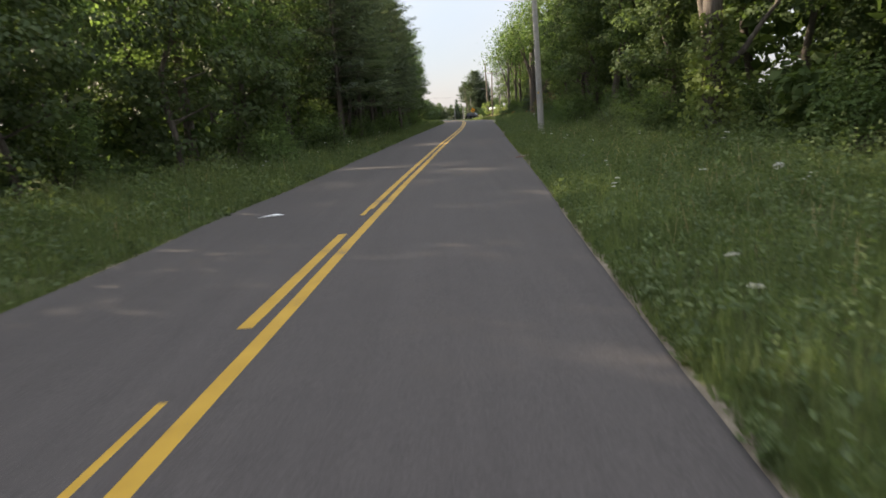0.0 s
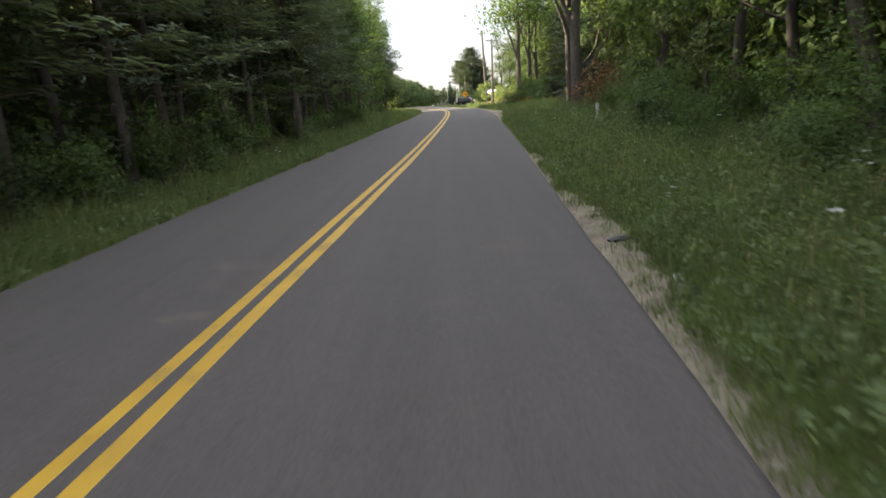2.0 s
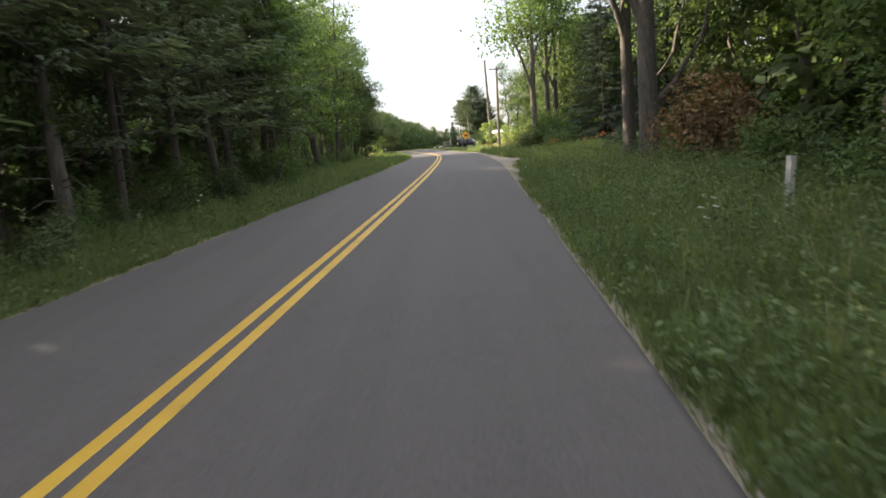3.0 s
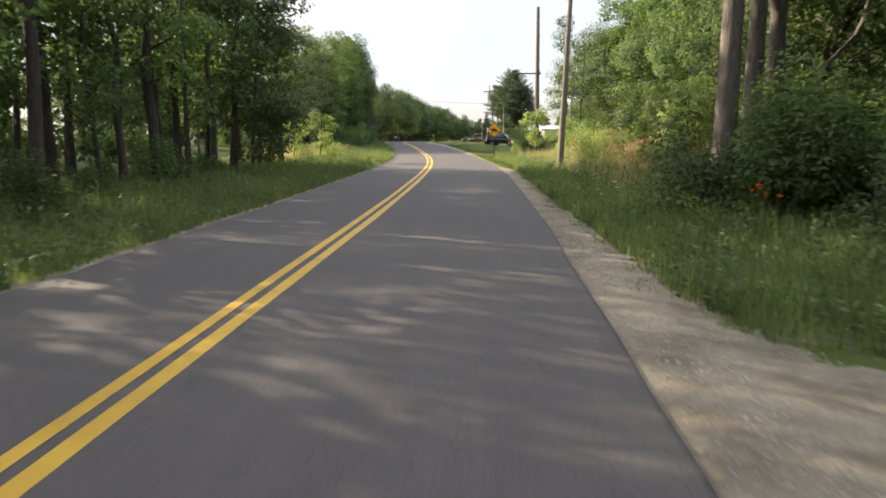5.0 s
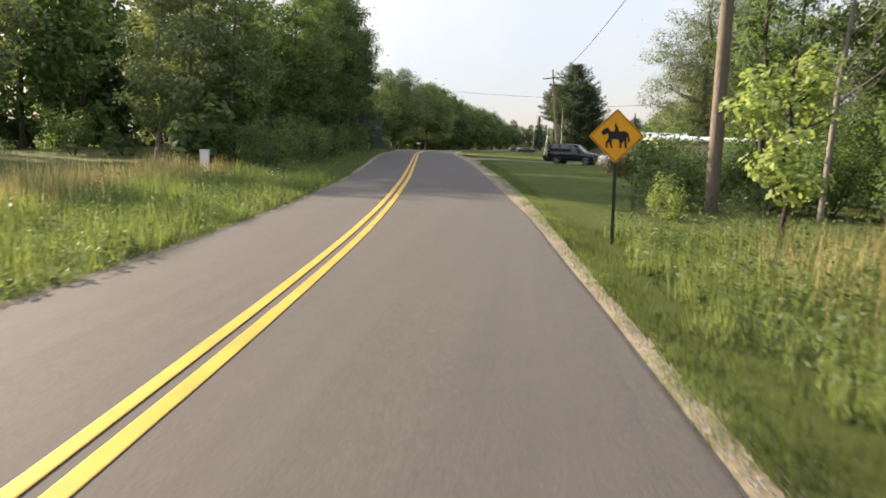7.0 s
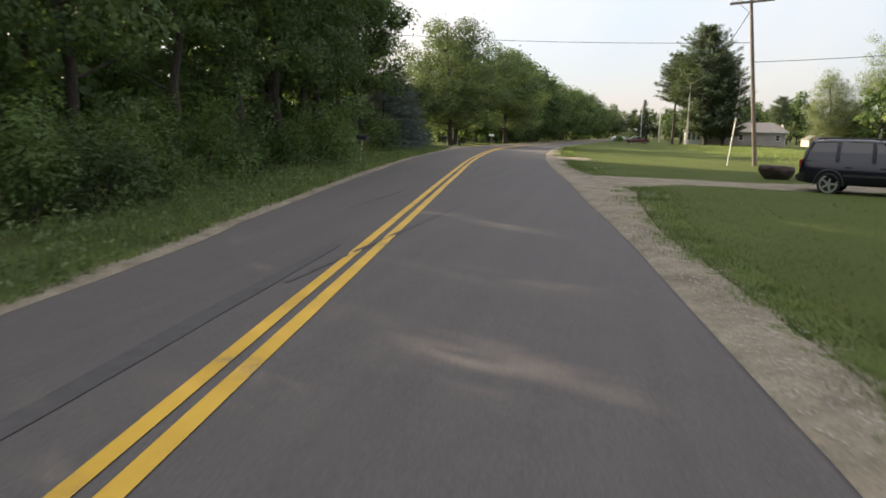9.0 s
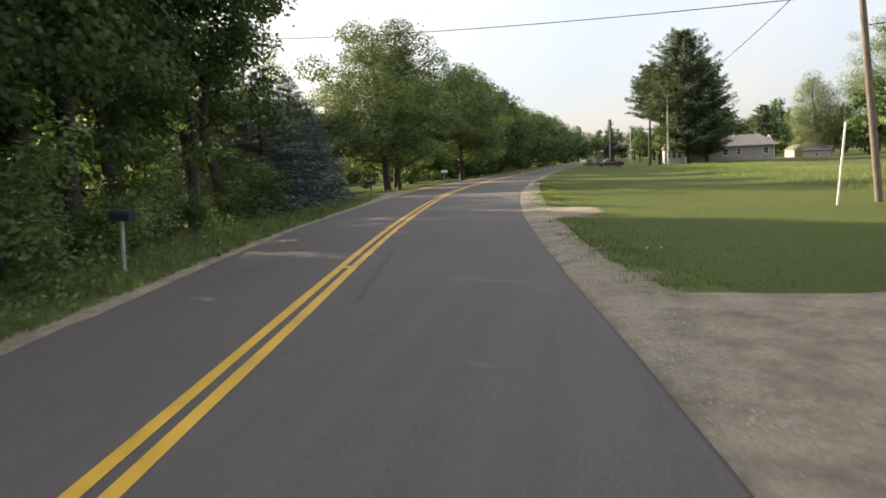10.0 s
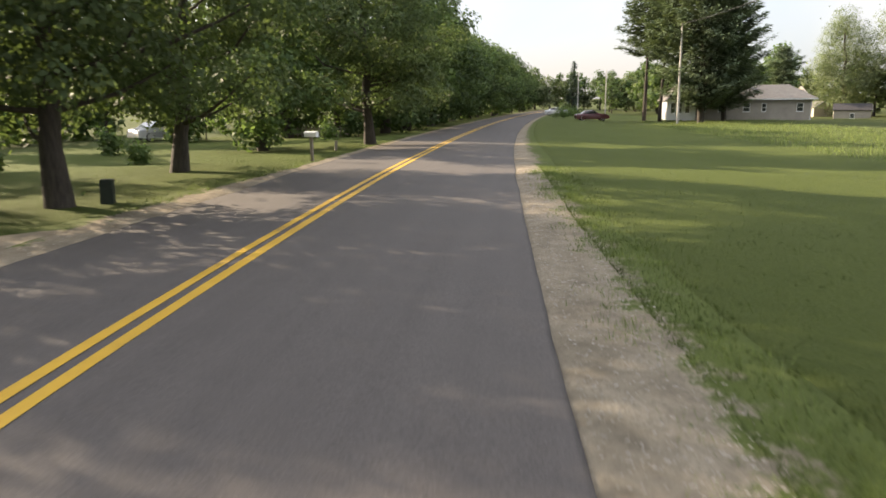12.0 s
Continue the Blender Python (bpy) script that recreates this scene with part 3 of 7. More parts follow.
def width_curve(pts):
    a = np.array(pts, float)
    return lambda y: np.interp(y, a[:, 0], a[:, 1])


W_RIGHT = width_curve([(-78, 0.06), (-14, 0.1), (-12.5, 0.38), (-9.5, 0.38), (-7.5, 0.1), (8, 0.12), (10, 0.34), (11.5, 0.25), (12.6, 0.6), (16, 0.66), (18, 0.4), (19.5, 0.15), (22, 0.18), (25, 0.45), (28, 0.1), (52, 0.35), (58, 0.8), (60, 0.85), (62.5, 1.15), (65, 1.6), (67, 2.2), (72.6, 2.2), (75, 1.3), (80, 1.1), (86, 0.8), (100, 0.8), (103, 0.85), (105, 0.45), (108, 0.3), (116, 0.3), (124, 0.5), (134, 0.78), (147, 0.85), (155, 0.8), (160, 1.3), (163, 1.9), (169, 1.3), (172, 0.95), (181, 1.1), (198, 1.15), (205, 1.0), (240, 0.7), (398, 0.5)])
W_LEFT = width_curve([(-78, 0.04), (55, 0.05), (70, 0.16), (80, 0.25), (130, 0.2), (142, 0.3), (155, 0.45), (172, 0.5), (188, 0.45), (197, 1.1), (206, 0.9), (215, 0.5), (398, 0.4)])
gravel_band("shoulder_right", -78, 398, lambda y: along(RIGHT_W, y) - 0.08, lambda y: along(RIGHT_W, y) + W_RIGHT(y), "strip of sandy gravel along the pavement edge")
gravel_band("shoulder_left", -78, 398, lambda y: -along(LEFT_W, y) + 0.15, lambda y: -along(LEFT_W, y) - W_LEFT(y), "narrow strip of sandy gravel along the pavement edge")


def drive(name, y0, y1, s0, s1, skew, label, mat=None, flare=1.2):
    """A gravel drive that leaves the road at its mouth y0..y1 and runs from s0 to s1 metres aside."""
    ss = np.linspace(s0, s1, 44)
    ms = Mesh()
    v, cols, bare = [], 9, []
    for k, s in enumerate(ss):
        f = flare * math.exp(-abs(s - s0) / 1.6)
        a, b = y0 - f + skew * (s - s0), y1 + f + skew * (s - s0)
        for q, y in enumerate(np.linspace(a + rng.normal(0, 0.06), b + rng.normal(0, 0.06), cols)):
            x = at(s, y)
            v.append((x, y, ground_at(x, y) + (0.052 * min(1.0, abs(s - s0) / 1.3) - 0.006 if 0 < q < cols - 1 else -0.03)))
            end = min(1.0, (s1 - s) / (0.25 * (s1 - s0))) if s1 - s0 > 0 else min(1.0, (s - s1) / 3.0)
            bare.append((1.1 if 1 < q < cols - 2 else 0.85 if 0 < q < cols - 1 else 0.1) * (0.3 + 0.7 * end))
    f = [(k * cols + q, k * cols + q + 1, (k + 1) * cols + q + 1, (k + 1) * cols + q) for k in range(len(ss) - 1) for q in range(cols - 1)]
    me = ms.add(v, f).data(name, mat or M_SHOULDER, True)
    set_bare(me, bare)
    tagged(new(name, me), label, "drive", kind="structure")


drive("drive_woods", 68.4, 72.4, 3.7, 9.4, 0.05, "sandy gravel pull-off by the trees", flare=2.4)
drive("drive_lawn", 164.75, 168.05, 3.8, 24, 0.31, "gravel drive across the mown lawn", flare=2.2)
drive("drive_short", 181.5, 183.0, 3.8, 6.3, 0.15, "short bare gravel patch worn into the lawn", flare=2.6)
drive("drive_yard", 199.5, 202.6, -3.2, -26, 0.22, "gravel drive beside mown grass", flare=2.6)


def dirt_patch(s, y, half_s, half_y, lift=0.034):
    """An irregular stain of bare soil on the gravel."""
    n = 44
    rad = np.clip(1 + jitter(n, 0.20, 1) + 0.15 * np.sin(np.arange(n) * 0.9), 0.45, 1.6)
    v = [(at(s, y), y, ground_at(at(s, y), y) + lift)]
    for k in range(n):
        a = 6.2832 * k / n
        px, py = at(s + half_s * rad[k] * math.cos(a), y), y + half_y * rad[k] * math.sin(a)
        v.append((px, py, ground_at(px, py) + lift - 0.006))
    me = Mesh().add(v, [(0, k + 1, (k + 1) % n + 1) for k in range(n)]).data("dirt_patch", M_DIRT, True)
    tagged(new("dirt_patch", me), "patch of dark bare soil on the gravel", "soil", kind="structure")


dirt_patch(4.36, 62.1, 0.22, 0.62, 0.042)
dirt_patch(4.62, 61.7, 0.16, 0.30, 0.046)
dirt_patch(4.75, 64.9, 0.28, 0.28, 0.042)


# mown lawns: thin sheets a little proud of the soil
def lawn(name, y0, y1, inner, outer, label, cols=64):
    q = np.arange(y0, y1 + 0.01, 0.8)
    i, o = inner(q), outer(q)
    i = i + np.sign(o - i) * np.abs(jitter(len(q), 0.10, 1))
    le, re = np.minimum(i, o), np.maximum(i, o)
    ms = strip(q, line_x(q) + le, line_x(q) + re, cols, lambda x, y: land(x, y) + 0.034 - 0.042 * np.exp(-np.abs(x - line_x(y) - np.interp(y, q, i)) / 0.35), 0.03)
    tagged(new(name, ms.data(name, M_LAWN, True)), label, "lawn", kind="structure")


lawn("lawn_right", 103, 330, lambda y: along(RIGHT_W, y) + W_RIGHT(y) * 1.2 + 0.1, lambda y: np.interp(y, [103, 108, 118, 126, 140, 150, 200, 330], [4.3, 5.0, 5.6, 6.6, 10.5, 26, 30, 34]), "mown green lawn with light clover")
lawn("lawn_left", 195.5, 330, lambda y: -along(LEFT_W, y) - W_LEFT(y) - 0.05, lambda y: np.interp(y, [195, 200, 230, 330], [-9, -26, -22, -7.5]), "mown green lawn under roadside maples")


# ---------------------------------------------------------------- trees and shrubs
def unit(v):
    return v / np.maximum(np.linalg.norm(v, axis=-1, keepdims=True), 1e-9)


def leaf_quads(g, centres, size, aspect=0.62, up=0.35, vary=0.35, along_dir=None, outward=None):
    """One folded, pointed leaf at each centre; up: how far they lie flat; outward: the way that each one faces."""
    n = len(centres)
    d = unit(g.normal(0, 1, (n, 3)) if along_dir is None else along_dir + g.normal(0, 0.35, (n, 3)))
    nrm = g.normal(0, 1, (n, 3))
    nrm[:, 2] += up * 3
    if outward is not None:
        nrm = unit(unit(nrm) * 0.75 + unit(outward))
        d = unit(d - nrm * np.sum(d * nrm, 1, keepdims=True) * 0.85)
    side = unit(np.cross(d, unit(nrm)))
    nn = np.cross(side, d)
    s = size * (1 + g.uniform(-vary, vary, (n, 1)))
    a = centres - d * s * 0.5
    c = centres + d * s * 0.5
    b = centres + side * s * aspect * 0.5 + nn * s * 0.10
    e = centres - side * s * aspect * 0.5 + nn * s * 0.10
    return np.stack([a, b, c, e], 1)


def limb(ms, g, p0, p1, r0, r1, sides=6, sag=0.06, steps=5):
    p0, p1 = np.array(p0, float), np.array(p1, float)
    ln = np.linalg.norm(p1 - p0)
    pts, rad = [], []
    for k in range(steps):
        f = k / (steps - 1)
        w = g.normal(0, sag * ln, 3) * (0 < k < steps - 1) * 0.5
        pts.append(p0 + (p1 - p0) * f + w + np.array([0, 0, -sag * ln * math.sin(math.pi * f)]))
        rad.append(r0 + (r1 - r0) * f)
    ms.tube(pts, rad, sides)
    return pts


def broadleaf(seed, name, label, height, base, radius, trunk_r, leaves, leaf, mat, bark_mat, top=0.75, clumps=46, clump_r=0.85, trunks=1, lean=0.03, limbs=14, flat=0.62, split=False, bend=0.012):
    """A tree with a tapered trunk, limbs to its clumps of leaves and an uneven crown."""
    g = np.random.default_rng(seed)
    tree = thing(name, label, "tree")
    wood = Mesh()
    mids = []
    for k in range(trunks):
        a = g.uniform(0, 6.28)
        foot = np.array([math.cos(a), math.sin(a), 0]) * (0.0 if trunks == 1 else trunk_r * 1.5)
        tip = foot * (1 + 1.5 * (trunks > 1) * height / 5) + np.array([g.normal(0, lean) * height, g.normal(0, lean) * height, height * 0.93])
        pts, rad = [], []
        for q in range(9):
            f = q / 8
            w = g.normal(0, bend * height, 3) * (q > 1)
            w[2] = 0
            pts.append(np.array(foot + (tip - foot) * f + w))
            rad.append(trunk_r * ((1.35 if q == 0 else 1.0) * (1 - f) ** 0.8 + 0.10))
        wood.tube(pts, rad, 9)
        mids.append(pts)
    centres = []
    mid_z, half = (base + height) / 2, (height - base) / 2
    tries = 0
    while len(centres) < clumps and tries < 4000:
        tries += 1
        p = g.uniform(-1, 1, 3)
        rr = np.linalg.norm(p)
        if rr > 1 or rr < 0.45:
            continue
        w = 1.0 if p[2] < 0 else 1 - (1 - top) * p[2]
        c = np.array([p[0] * radius * w, p[1] * radius * w, mid_z + p[2] * half])
        c[:2] *= (1 + 0.22 * math.sin(3.1 * math.atan2(p[1], p[0]) + seed)) * g.uniform(0.85, 1.15)
        c[2] = max(base, c[2] + g.normal(0, 0.035) * height)
        if any(np.linalg.norm((c - o) * [1, 1, 1.3]) < clump_r * 0.75 for o in centres):
            continue
        centres.append(c)
    centres = np.array(centres)
    for k in range(min(limbs, len(centres))):
        c = centres[k]
        pts = mids[k % trunks]
        f = np.clip((c[2] - 0.3 * np.linalg.norm(c[:2])) / height, 0.12, 0.85)
        p0 = np.array(pts[0]) + (np.array(pts[-1]) - np.array(pts[0])) * f
        q = int(f * 8)
        p0 = np.array(pts[q]) * (1 - (f * 8 - q)) + np.array(pts[min(q + 1, 8)]) * (f * 8 - q)
        to = Mesh() if split else wood
        limb(to, g, p0, c, trunk_r * (0.42 - 0.3 * f), 0.02, 5, 0.05)
        if split:
            part("limb", to, bark_mat, tree, smooth=True)
    part("trunk", wood, bark_mat, tree, smooth=True)
    per = leaves // len(centres)
    sizes = g.uniform(0.7, 1.35, len(centres))
    pts, outs = [], []
    heart = np.array([0, 0, base + (height - base) * 0.45])
    for c, s in zip(centres, sizes):
        k = int(per * s * s)
        d = unit(g.normal(0, 1, (k, 3)))
        r = clump_r * s * g.uniform(0.25, 1.0, (k, 1)) ** 0.5
        pts.append(c + d * r * [1, 1, flat])
        outs.append(d + 0.5 * unit(c - heart) + [0, 0, 0.35])
    stray = centres[g.integers(0, len(centres), leaves // 25)] + g.normal(0, clump_r * 0.6, (leaves // 25, 3))
    pts, outs = np.concatenate(pts + [stray]), np.concatenate(outs + [g.normal(0, 1, (len(stray), 3))])
    part("crown", quads_mesh("crown", leaf_quads(g, pts, leaf, outward=outs), 4, mat), mat, tree)
    return tree


def conifer(seed, name, label, height, base, radius, trunk_r, mat, whorls=16, arms=9, droop=0.25, sprays=26, spray=0.34, power=0.9, irregular=0.15, uneven=0.0, dead=0, bark_mat=None):
    """A spruce or pine: whorls of drooping branches clad in sprays of needles."""
    g = np.random.default_rng(seed)
    tree = thing(name, label, "tree")
    wood = Mesh()
    wood.tube([(0, 0, 0), (0.02, 0.01, height * 0.4), (0.0, 0.03, height * 0.97)], [trunk_r * 1.2, trunk_r * 0.7, 0.025], 8)
    cs, ds = [], []
    for k in range(whorls):
        for q in range(arms):
            f = (k + g.random()) / whorls
            z = base + (height - base) * f
            if g.random() < irregular:
                continue
            a = 6.283 * (q + 0.5 * (k % 2)) / arms + g.normal(0, 0.18)
            ln = radius * ((1 - f) ** power if power >= 0.5 else (0.5 + 0.5 * math.sin(math.pi * min(1.0, 0.12 + 0.85 * f))) * (1 - f) ** 0.22) * g.uniform(0.78 - uneven, 1.12 + uneven * 0.4) + 0.10
            d = np.array([math.cos(a), math.sin(a), -droop * g.uniform(0.6, 1.3) + 0.45 * f])
            tipp = np.array([0, 0, z]) + d * ln
            if q % 3 == 0:
                wood.tube([(0, 0, z), tuple(tipp)], [trunk_r * 0.22 * (1 - f) + 0.012, 0.008], 4)
            m = max(5, int(sprays * ln / radius))
            t = g.uniform(0.18, 1.05, m) ** 0.8
            side = np.array([-math.sin(a), math.cos(a), 0])
            off = g.normal(0, 1, (m, 1)) * side * ln * 0.24 * (1.15 - t[:, None])
            p = np.array([0, 0, z]) + d * ln * t[:, None] + off + g.normal(0, spray * 0.28, (m, 3))
            p[:, 2] -= 0.05 * np.abs(off).sum(1)
            cs.append(p)
            ds.append(np.repeat(d[None], m, 0) + off * 1.4)
    for k in range(dead):
        a, z, ln = g.uniform(0, 6.28), g.uniform(0.25, 1.1) * base, g.uniform(0.5, 1.6)
        wood.tube([(0, 0, z), (math.cos(a) * ln * 0.5, math.sin(a) * ln * 0.5, z + 0.05 * ln), (math.cos(a) * ln, math.sin(a) * ln, z - 0.15 * ln)], [0.022, 0.014, 0.005], 4)
    part("trunk", wood, bark_mat or M_BARK_DARK, tree, smooth=True)
    p, d = np.concatenate(cs), unit(np.concatenate(ds))
    part("crown", quads_mesh("crown", leaf_quads(g, p, spray, 0.36, 0.9, 0.3, d, d * [0.5, 0.5, 0.2] + [0, 0, 0.8]), 4, mat), mat, tree)
    return tree


def shrub(seed, name, label, height, radius, leaves, leaf, mat, stems=7, category="bush", shown=4):
    """A bush of several stems with leaves down to the ground."""
    g = np.random.default_rng(seed)
    bush = thing(name, label, category)
    tips = []
    for k in range(stems):
        a, r = g.uniform(0, 6.28), radius * g.uniform(0.25, 0.8)
        tip = np.array([math.cos(a) * r, math.sin(a) * r, height * g.uniform(0.5, 0.95)])
        tips.append(tip)
        if k < shown:
            wood = Mesh()
            limb(wood, g, (math.cos(a) * 0.08, math.sin(a) * 0.08, 0), tip, 0.022 * height ** 0.5, 0.006, 4, 0.05, 4)
            part("stem", wood, M_BARK_DARK, bush)
    cl = []
    for k in range(stems * 3):
        t = tips[k % stems]
        c = t * [g.uniform(0.5, 1.25), g.uniform(0.5, 1.25), g.uniform(0.25, 1.0)] + g.normal(0, radius * 0.12, 3)
        c[2] = max(c[2], 0.12 * height)
        cl.append(c)
    cl = np.array(cl)
    idx = g.integers(0, len(cl), leaves)
    d = unit(g.normal(0, 1, (leaves, 3)))
    p = cl[idx] + d * (radius * 0.36 * g.uniform(0.2, 1.0, (leaves, 1)) ** 0.5) * [1, 1, 0.8 * min(1.3, height / radius)]
    p[:, 2] = np.abs(p[:, 2])
    part("foliage", quads_mesh("foliage", leaf_quads(g, p, leaf, outward=d + 0.5 * unit(cl[idx]) + [0, 0, 0.3]), 4, mat), mat, bush)
    return bush


class Stock:
    """A few grown variants of a kind; each planting is a copy with its own turn and size."""

    def __init__(self, group, makers):
        self.group, self.makers, self.made, self.used, self.count = group, makers, {}, set(), 0
        self.g = np.random.default_rng(len(group) * 17 + len(makers))

    def plant(self, x, y, size=1.0, kind=None, turn=None, sink=0.05, tilt=2.0, squeeze=1.0):
        k = self.count % len(self.makers) if kind is None else kind
        self.count += 1
        turn = self.g.uniform(0, 360) if turn is None else turn
        m = pose(x, y, ground_at(x, y) - sink, self.g.normal(0, tilt), self.g.normal(0, tilt), turn) @ Matrix.Diagonal((size * squeeze, size * squeeze, size, 1))
        if k not in self.made:
            ob = self.makers[k]()
            ob["group"] = self.group
            self.made[k] = ob
            ob.matrix_basis = m
            return ob
        return copy_thing_at(self.made[k], m)


def copy_thing_at(ob, m):
    """A copy at the full pose m, scale included."""
    keep = ob.matrix_basis.copy()
    ob.matrix_basis = Matrix.Identity(4)
    made = copy_thing(ob, m)
    ob.matrix_basis = keep
    return made


FOREST = Stock("roadside forest trees", [
    lambda: broadleaf(11, "forest_tree", "tall leafy forest tree with a grey trunk", 15.0, 3.0, 3.2, 0.20, 10400, 0.209, M_LEAF, M_BARK, 0.6, 60, 1.0),
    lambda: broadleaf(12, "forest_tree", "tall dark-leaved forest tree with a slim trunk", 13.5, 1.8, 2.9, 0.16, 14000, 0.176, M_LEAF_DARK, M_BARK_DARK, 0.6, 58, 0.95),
    lambda: broadleaf(13, "forest_tree", "tall leafy forest tree with a high crown", 16.5, 2.8, 3.5, 0.22, 10400, 0.216, M_LEAF, M_BARK, 0.7, 60, 1.05),
    lambda: broadleaf(14, "forest_tree", "leafy young forest tree with a low crown", 11.0, 1.2, 2.6, 0.12, 9200, 0.194, M_LEAF_MAPLE, M_BARK, 0.6, 52, 0.9),
])
LIGHT = Stock("sparse sunlit trees behind the meadow", [
    lambda: broadleaf(17, "meadow_tree", "sparse grey-green tree with a pale trunk", 12.5, 1.4, 2.5, 0.12, 6600, 0.203, M_LEAF_GREY, M_BARK_PALE, 0.6, 44, 0.85),
    lambda: broadleaf(18, "meadow_tree", "slender light green tree behind the meadow", 14.0, 2.0, 2.3, 0.12, 6600, 0.203, M_LEAF_GREY, M_BARK, 0.55, 44, 0.85),
    lambda: broadleaf(19, "meadow_tree", "leafy olive-green tree behind the meadow", 11.0, 0.9, 2.7, 0.12, 6600, 0.210, M_LEAF, M_BARK, 0.65, 44, 0.9),
])
# also planted in added belts, mostly out of view, that block the sun
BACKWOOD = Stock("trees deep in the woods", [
    lambda: broadleaf(15, "forest_tree", "dark leafy tree deep in the woods and in the sun-blocking belts", 15.5, 1.6, 3.6, 0.2, 1500, 0.62, M_LEAF_DARK, M_BARK_DARK, 0.65, 50, 1.15, limbs=6),
    lambda: broadleaf(16, "forest_tree", "tall green tree deep in the woods and in the sun-blocking belts", 17.0, 2.4, 3.8, 0.22, 1500, 0.64, M_LEAF, M_BARK_DARK, 0.65, 50, 1.2, limbs=6),
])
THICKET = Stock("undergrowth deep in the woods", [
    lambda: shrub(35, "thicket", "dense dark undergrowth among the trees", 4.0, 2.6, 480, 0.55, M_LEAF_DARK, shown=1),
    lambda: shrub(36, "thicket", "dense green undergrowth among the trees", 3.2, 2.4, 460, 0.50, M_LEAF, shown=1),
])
SLIM = Stock("slim trees of the sunlit stand", [
    lambda: broadleaf(21, "slim_tree", "slender tree with a bare dark trunk and thin crown", 13.0, 2.6, 2.1, 0.12, 3520, 0.168, M_LEAF_DARK, M_BARK_DARK, 0.6, 32, 0.72, lean=0.02, bend=0.006),
    lambda: broadleaf(22, "slim_tree", "slender dark-barked tree with sparse leaves", 14.5, 3.4, 2.2, 0.15, 3300, 0.175, M_LEAF, M_BARK_DARK, 0.55, 34, 0.76, lean=0.02, bend=0.006),
    lambda: broadleaf(23, "slim_tree", "thin pale-barked tree with sparse leaves", 12.0, 2.2, 1.7, 0.07, 2750, 0.175, M_LEAF, M_BARK_DARK, 0.55, 28, 0.68, lean=0.02, bend=0.006),
])
BUSH = Stock("bushes at the forest edge", [
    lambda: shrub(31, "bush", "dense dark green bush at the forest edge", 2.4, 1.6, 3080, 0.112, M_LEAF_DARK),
    lambda: shrub(32, "bush", "leafy green bush at the forest edge", 3.2, 1.7, 3300, 0.119, M_LEAF),
    lambda: shrub(33, "bush", "low spreading green bush at the verge", 1.5, 1.3, 2640, 0.088, M_LEAF_MAPLE),
    lambda: shrub(34, "bush", "tall leafy thicket bush at the verge", 4.2, 1.8, 3520, 0.129, M_LEAF),
])
SAPLING = Stock("sunlit saplings", [
    lambda: broadleaf(41, "sapling", "young tree with bright yellow-green leaves", 3.5, 0.9, 0.95, 0.045, 1620, 0.128, M_LEAF_YELLOW, M_BARK_DARK, 0.55, 22, 0.36, limbs=12),
    lambda: shrub(42, "sapling", "bushy young tree with yellow-green leaves", 2.3, 1.1, 1800, 0.112, M_LEAF_YELLOW, 8, "tree"),
])
GOLD = Stock("autumn-tinted weeds and brush", [
    lambda: shrub(51, "brush", "rusty red and brown roadside brush", 1.9, 1.3, 2100, 0.098, M_LEAF_RUST, 9, shown=3),
    lambda: shrub(52, "brush", "golden-brown tall weeds gone to seed", 1.7, 1.2, 2100, 0.090, M_LEAF_GOLD, 9, shown=3),
    lambda: shrub(53, "brush", "yellow-green tall weeds in the sun", 2.1, 1.2, 2100, 0.107, M_LEAF_YELLOW, 9, shown=3),
])
MAPLE = Stock("maples along the left lawn", [
    lambda: broadleaf(61, "maple", "broad roadside maple with a full green crown", 11.8, 1.5, 4.9, 0.22, 40000, 0.165, M_LEAF_MAPLE, M_BARK_DARK, 0.62, 92, 1.2, limbs=22, split=True),
    lambda: broadleaf(62, "maple", "broad roadside maple with a full green crown", 11.2, 1.4, 4.5, 0.24, 37000, 0.165, M_LEAF_MAPLE, M_BARK_DARK, 0.6, 86, 1.15, limbs=20, split=True),
    lambda: broadleaf(63, "maple", "dense dark green roadside tree", 11.0, 0.9, 4.1, 0.27, 7000, 0.36, M_LEAF_DARK, M_BARK_DARK, 0.6, 70, 1.2, limbs=10, split=True),
])
SPRUCE = Stock("row of blue spruces", [
    lambda: conifer(71, "blue_spruce", "dense blue-grey spruce clothed to the ground", 6.1, 0.12, 2.9, 0.10, M_SPRUCE, 17, 17, 0.16, 120, 0.155, 0.8, 0.03, 0.1),
    lambda: conifer(72, "blue_spruce", "dense blue-grey spruce clothed to the ground", 5.4, 0.10, 2.7, 0.09, M_SPRUCE, 16, 17, 0.18, 120, 0.155, 0.75, 0.03, 0.1),
])
DARK_SPRUCE = Stock("dark spruces", [
    lambda: conifer(73, "dark_spruce", "tall dark green spruce with drooping boughs", 12.5, 0.4, 3.2, 0.17, M_SPRUCE_DARK, 30, 11, 0.3, 110, 0.23, 0.85, 0.10),
])
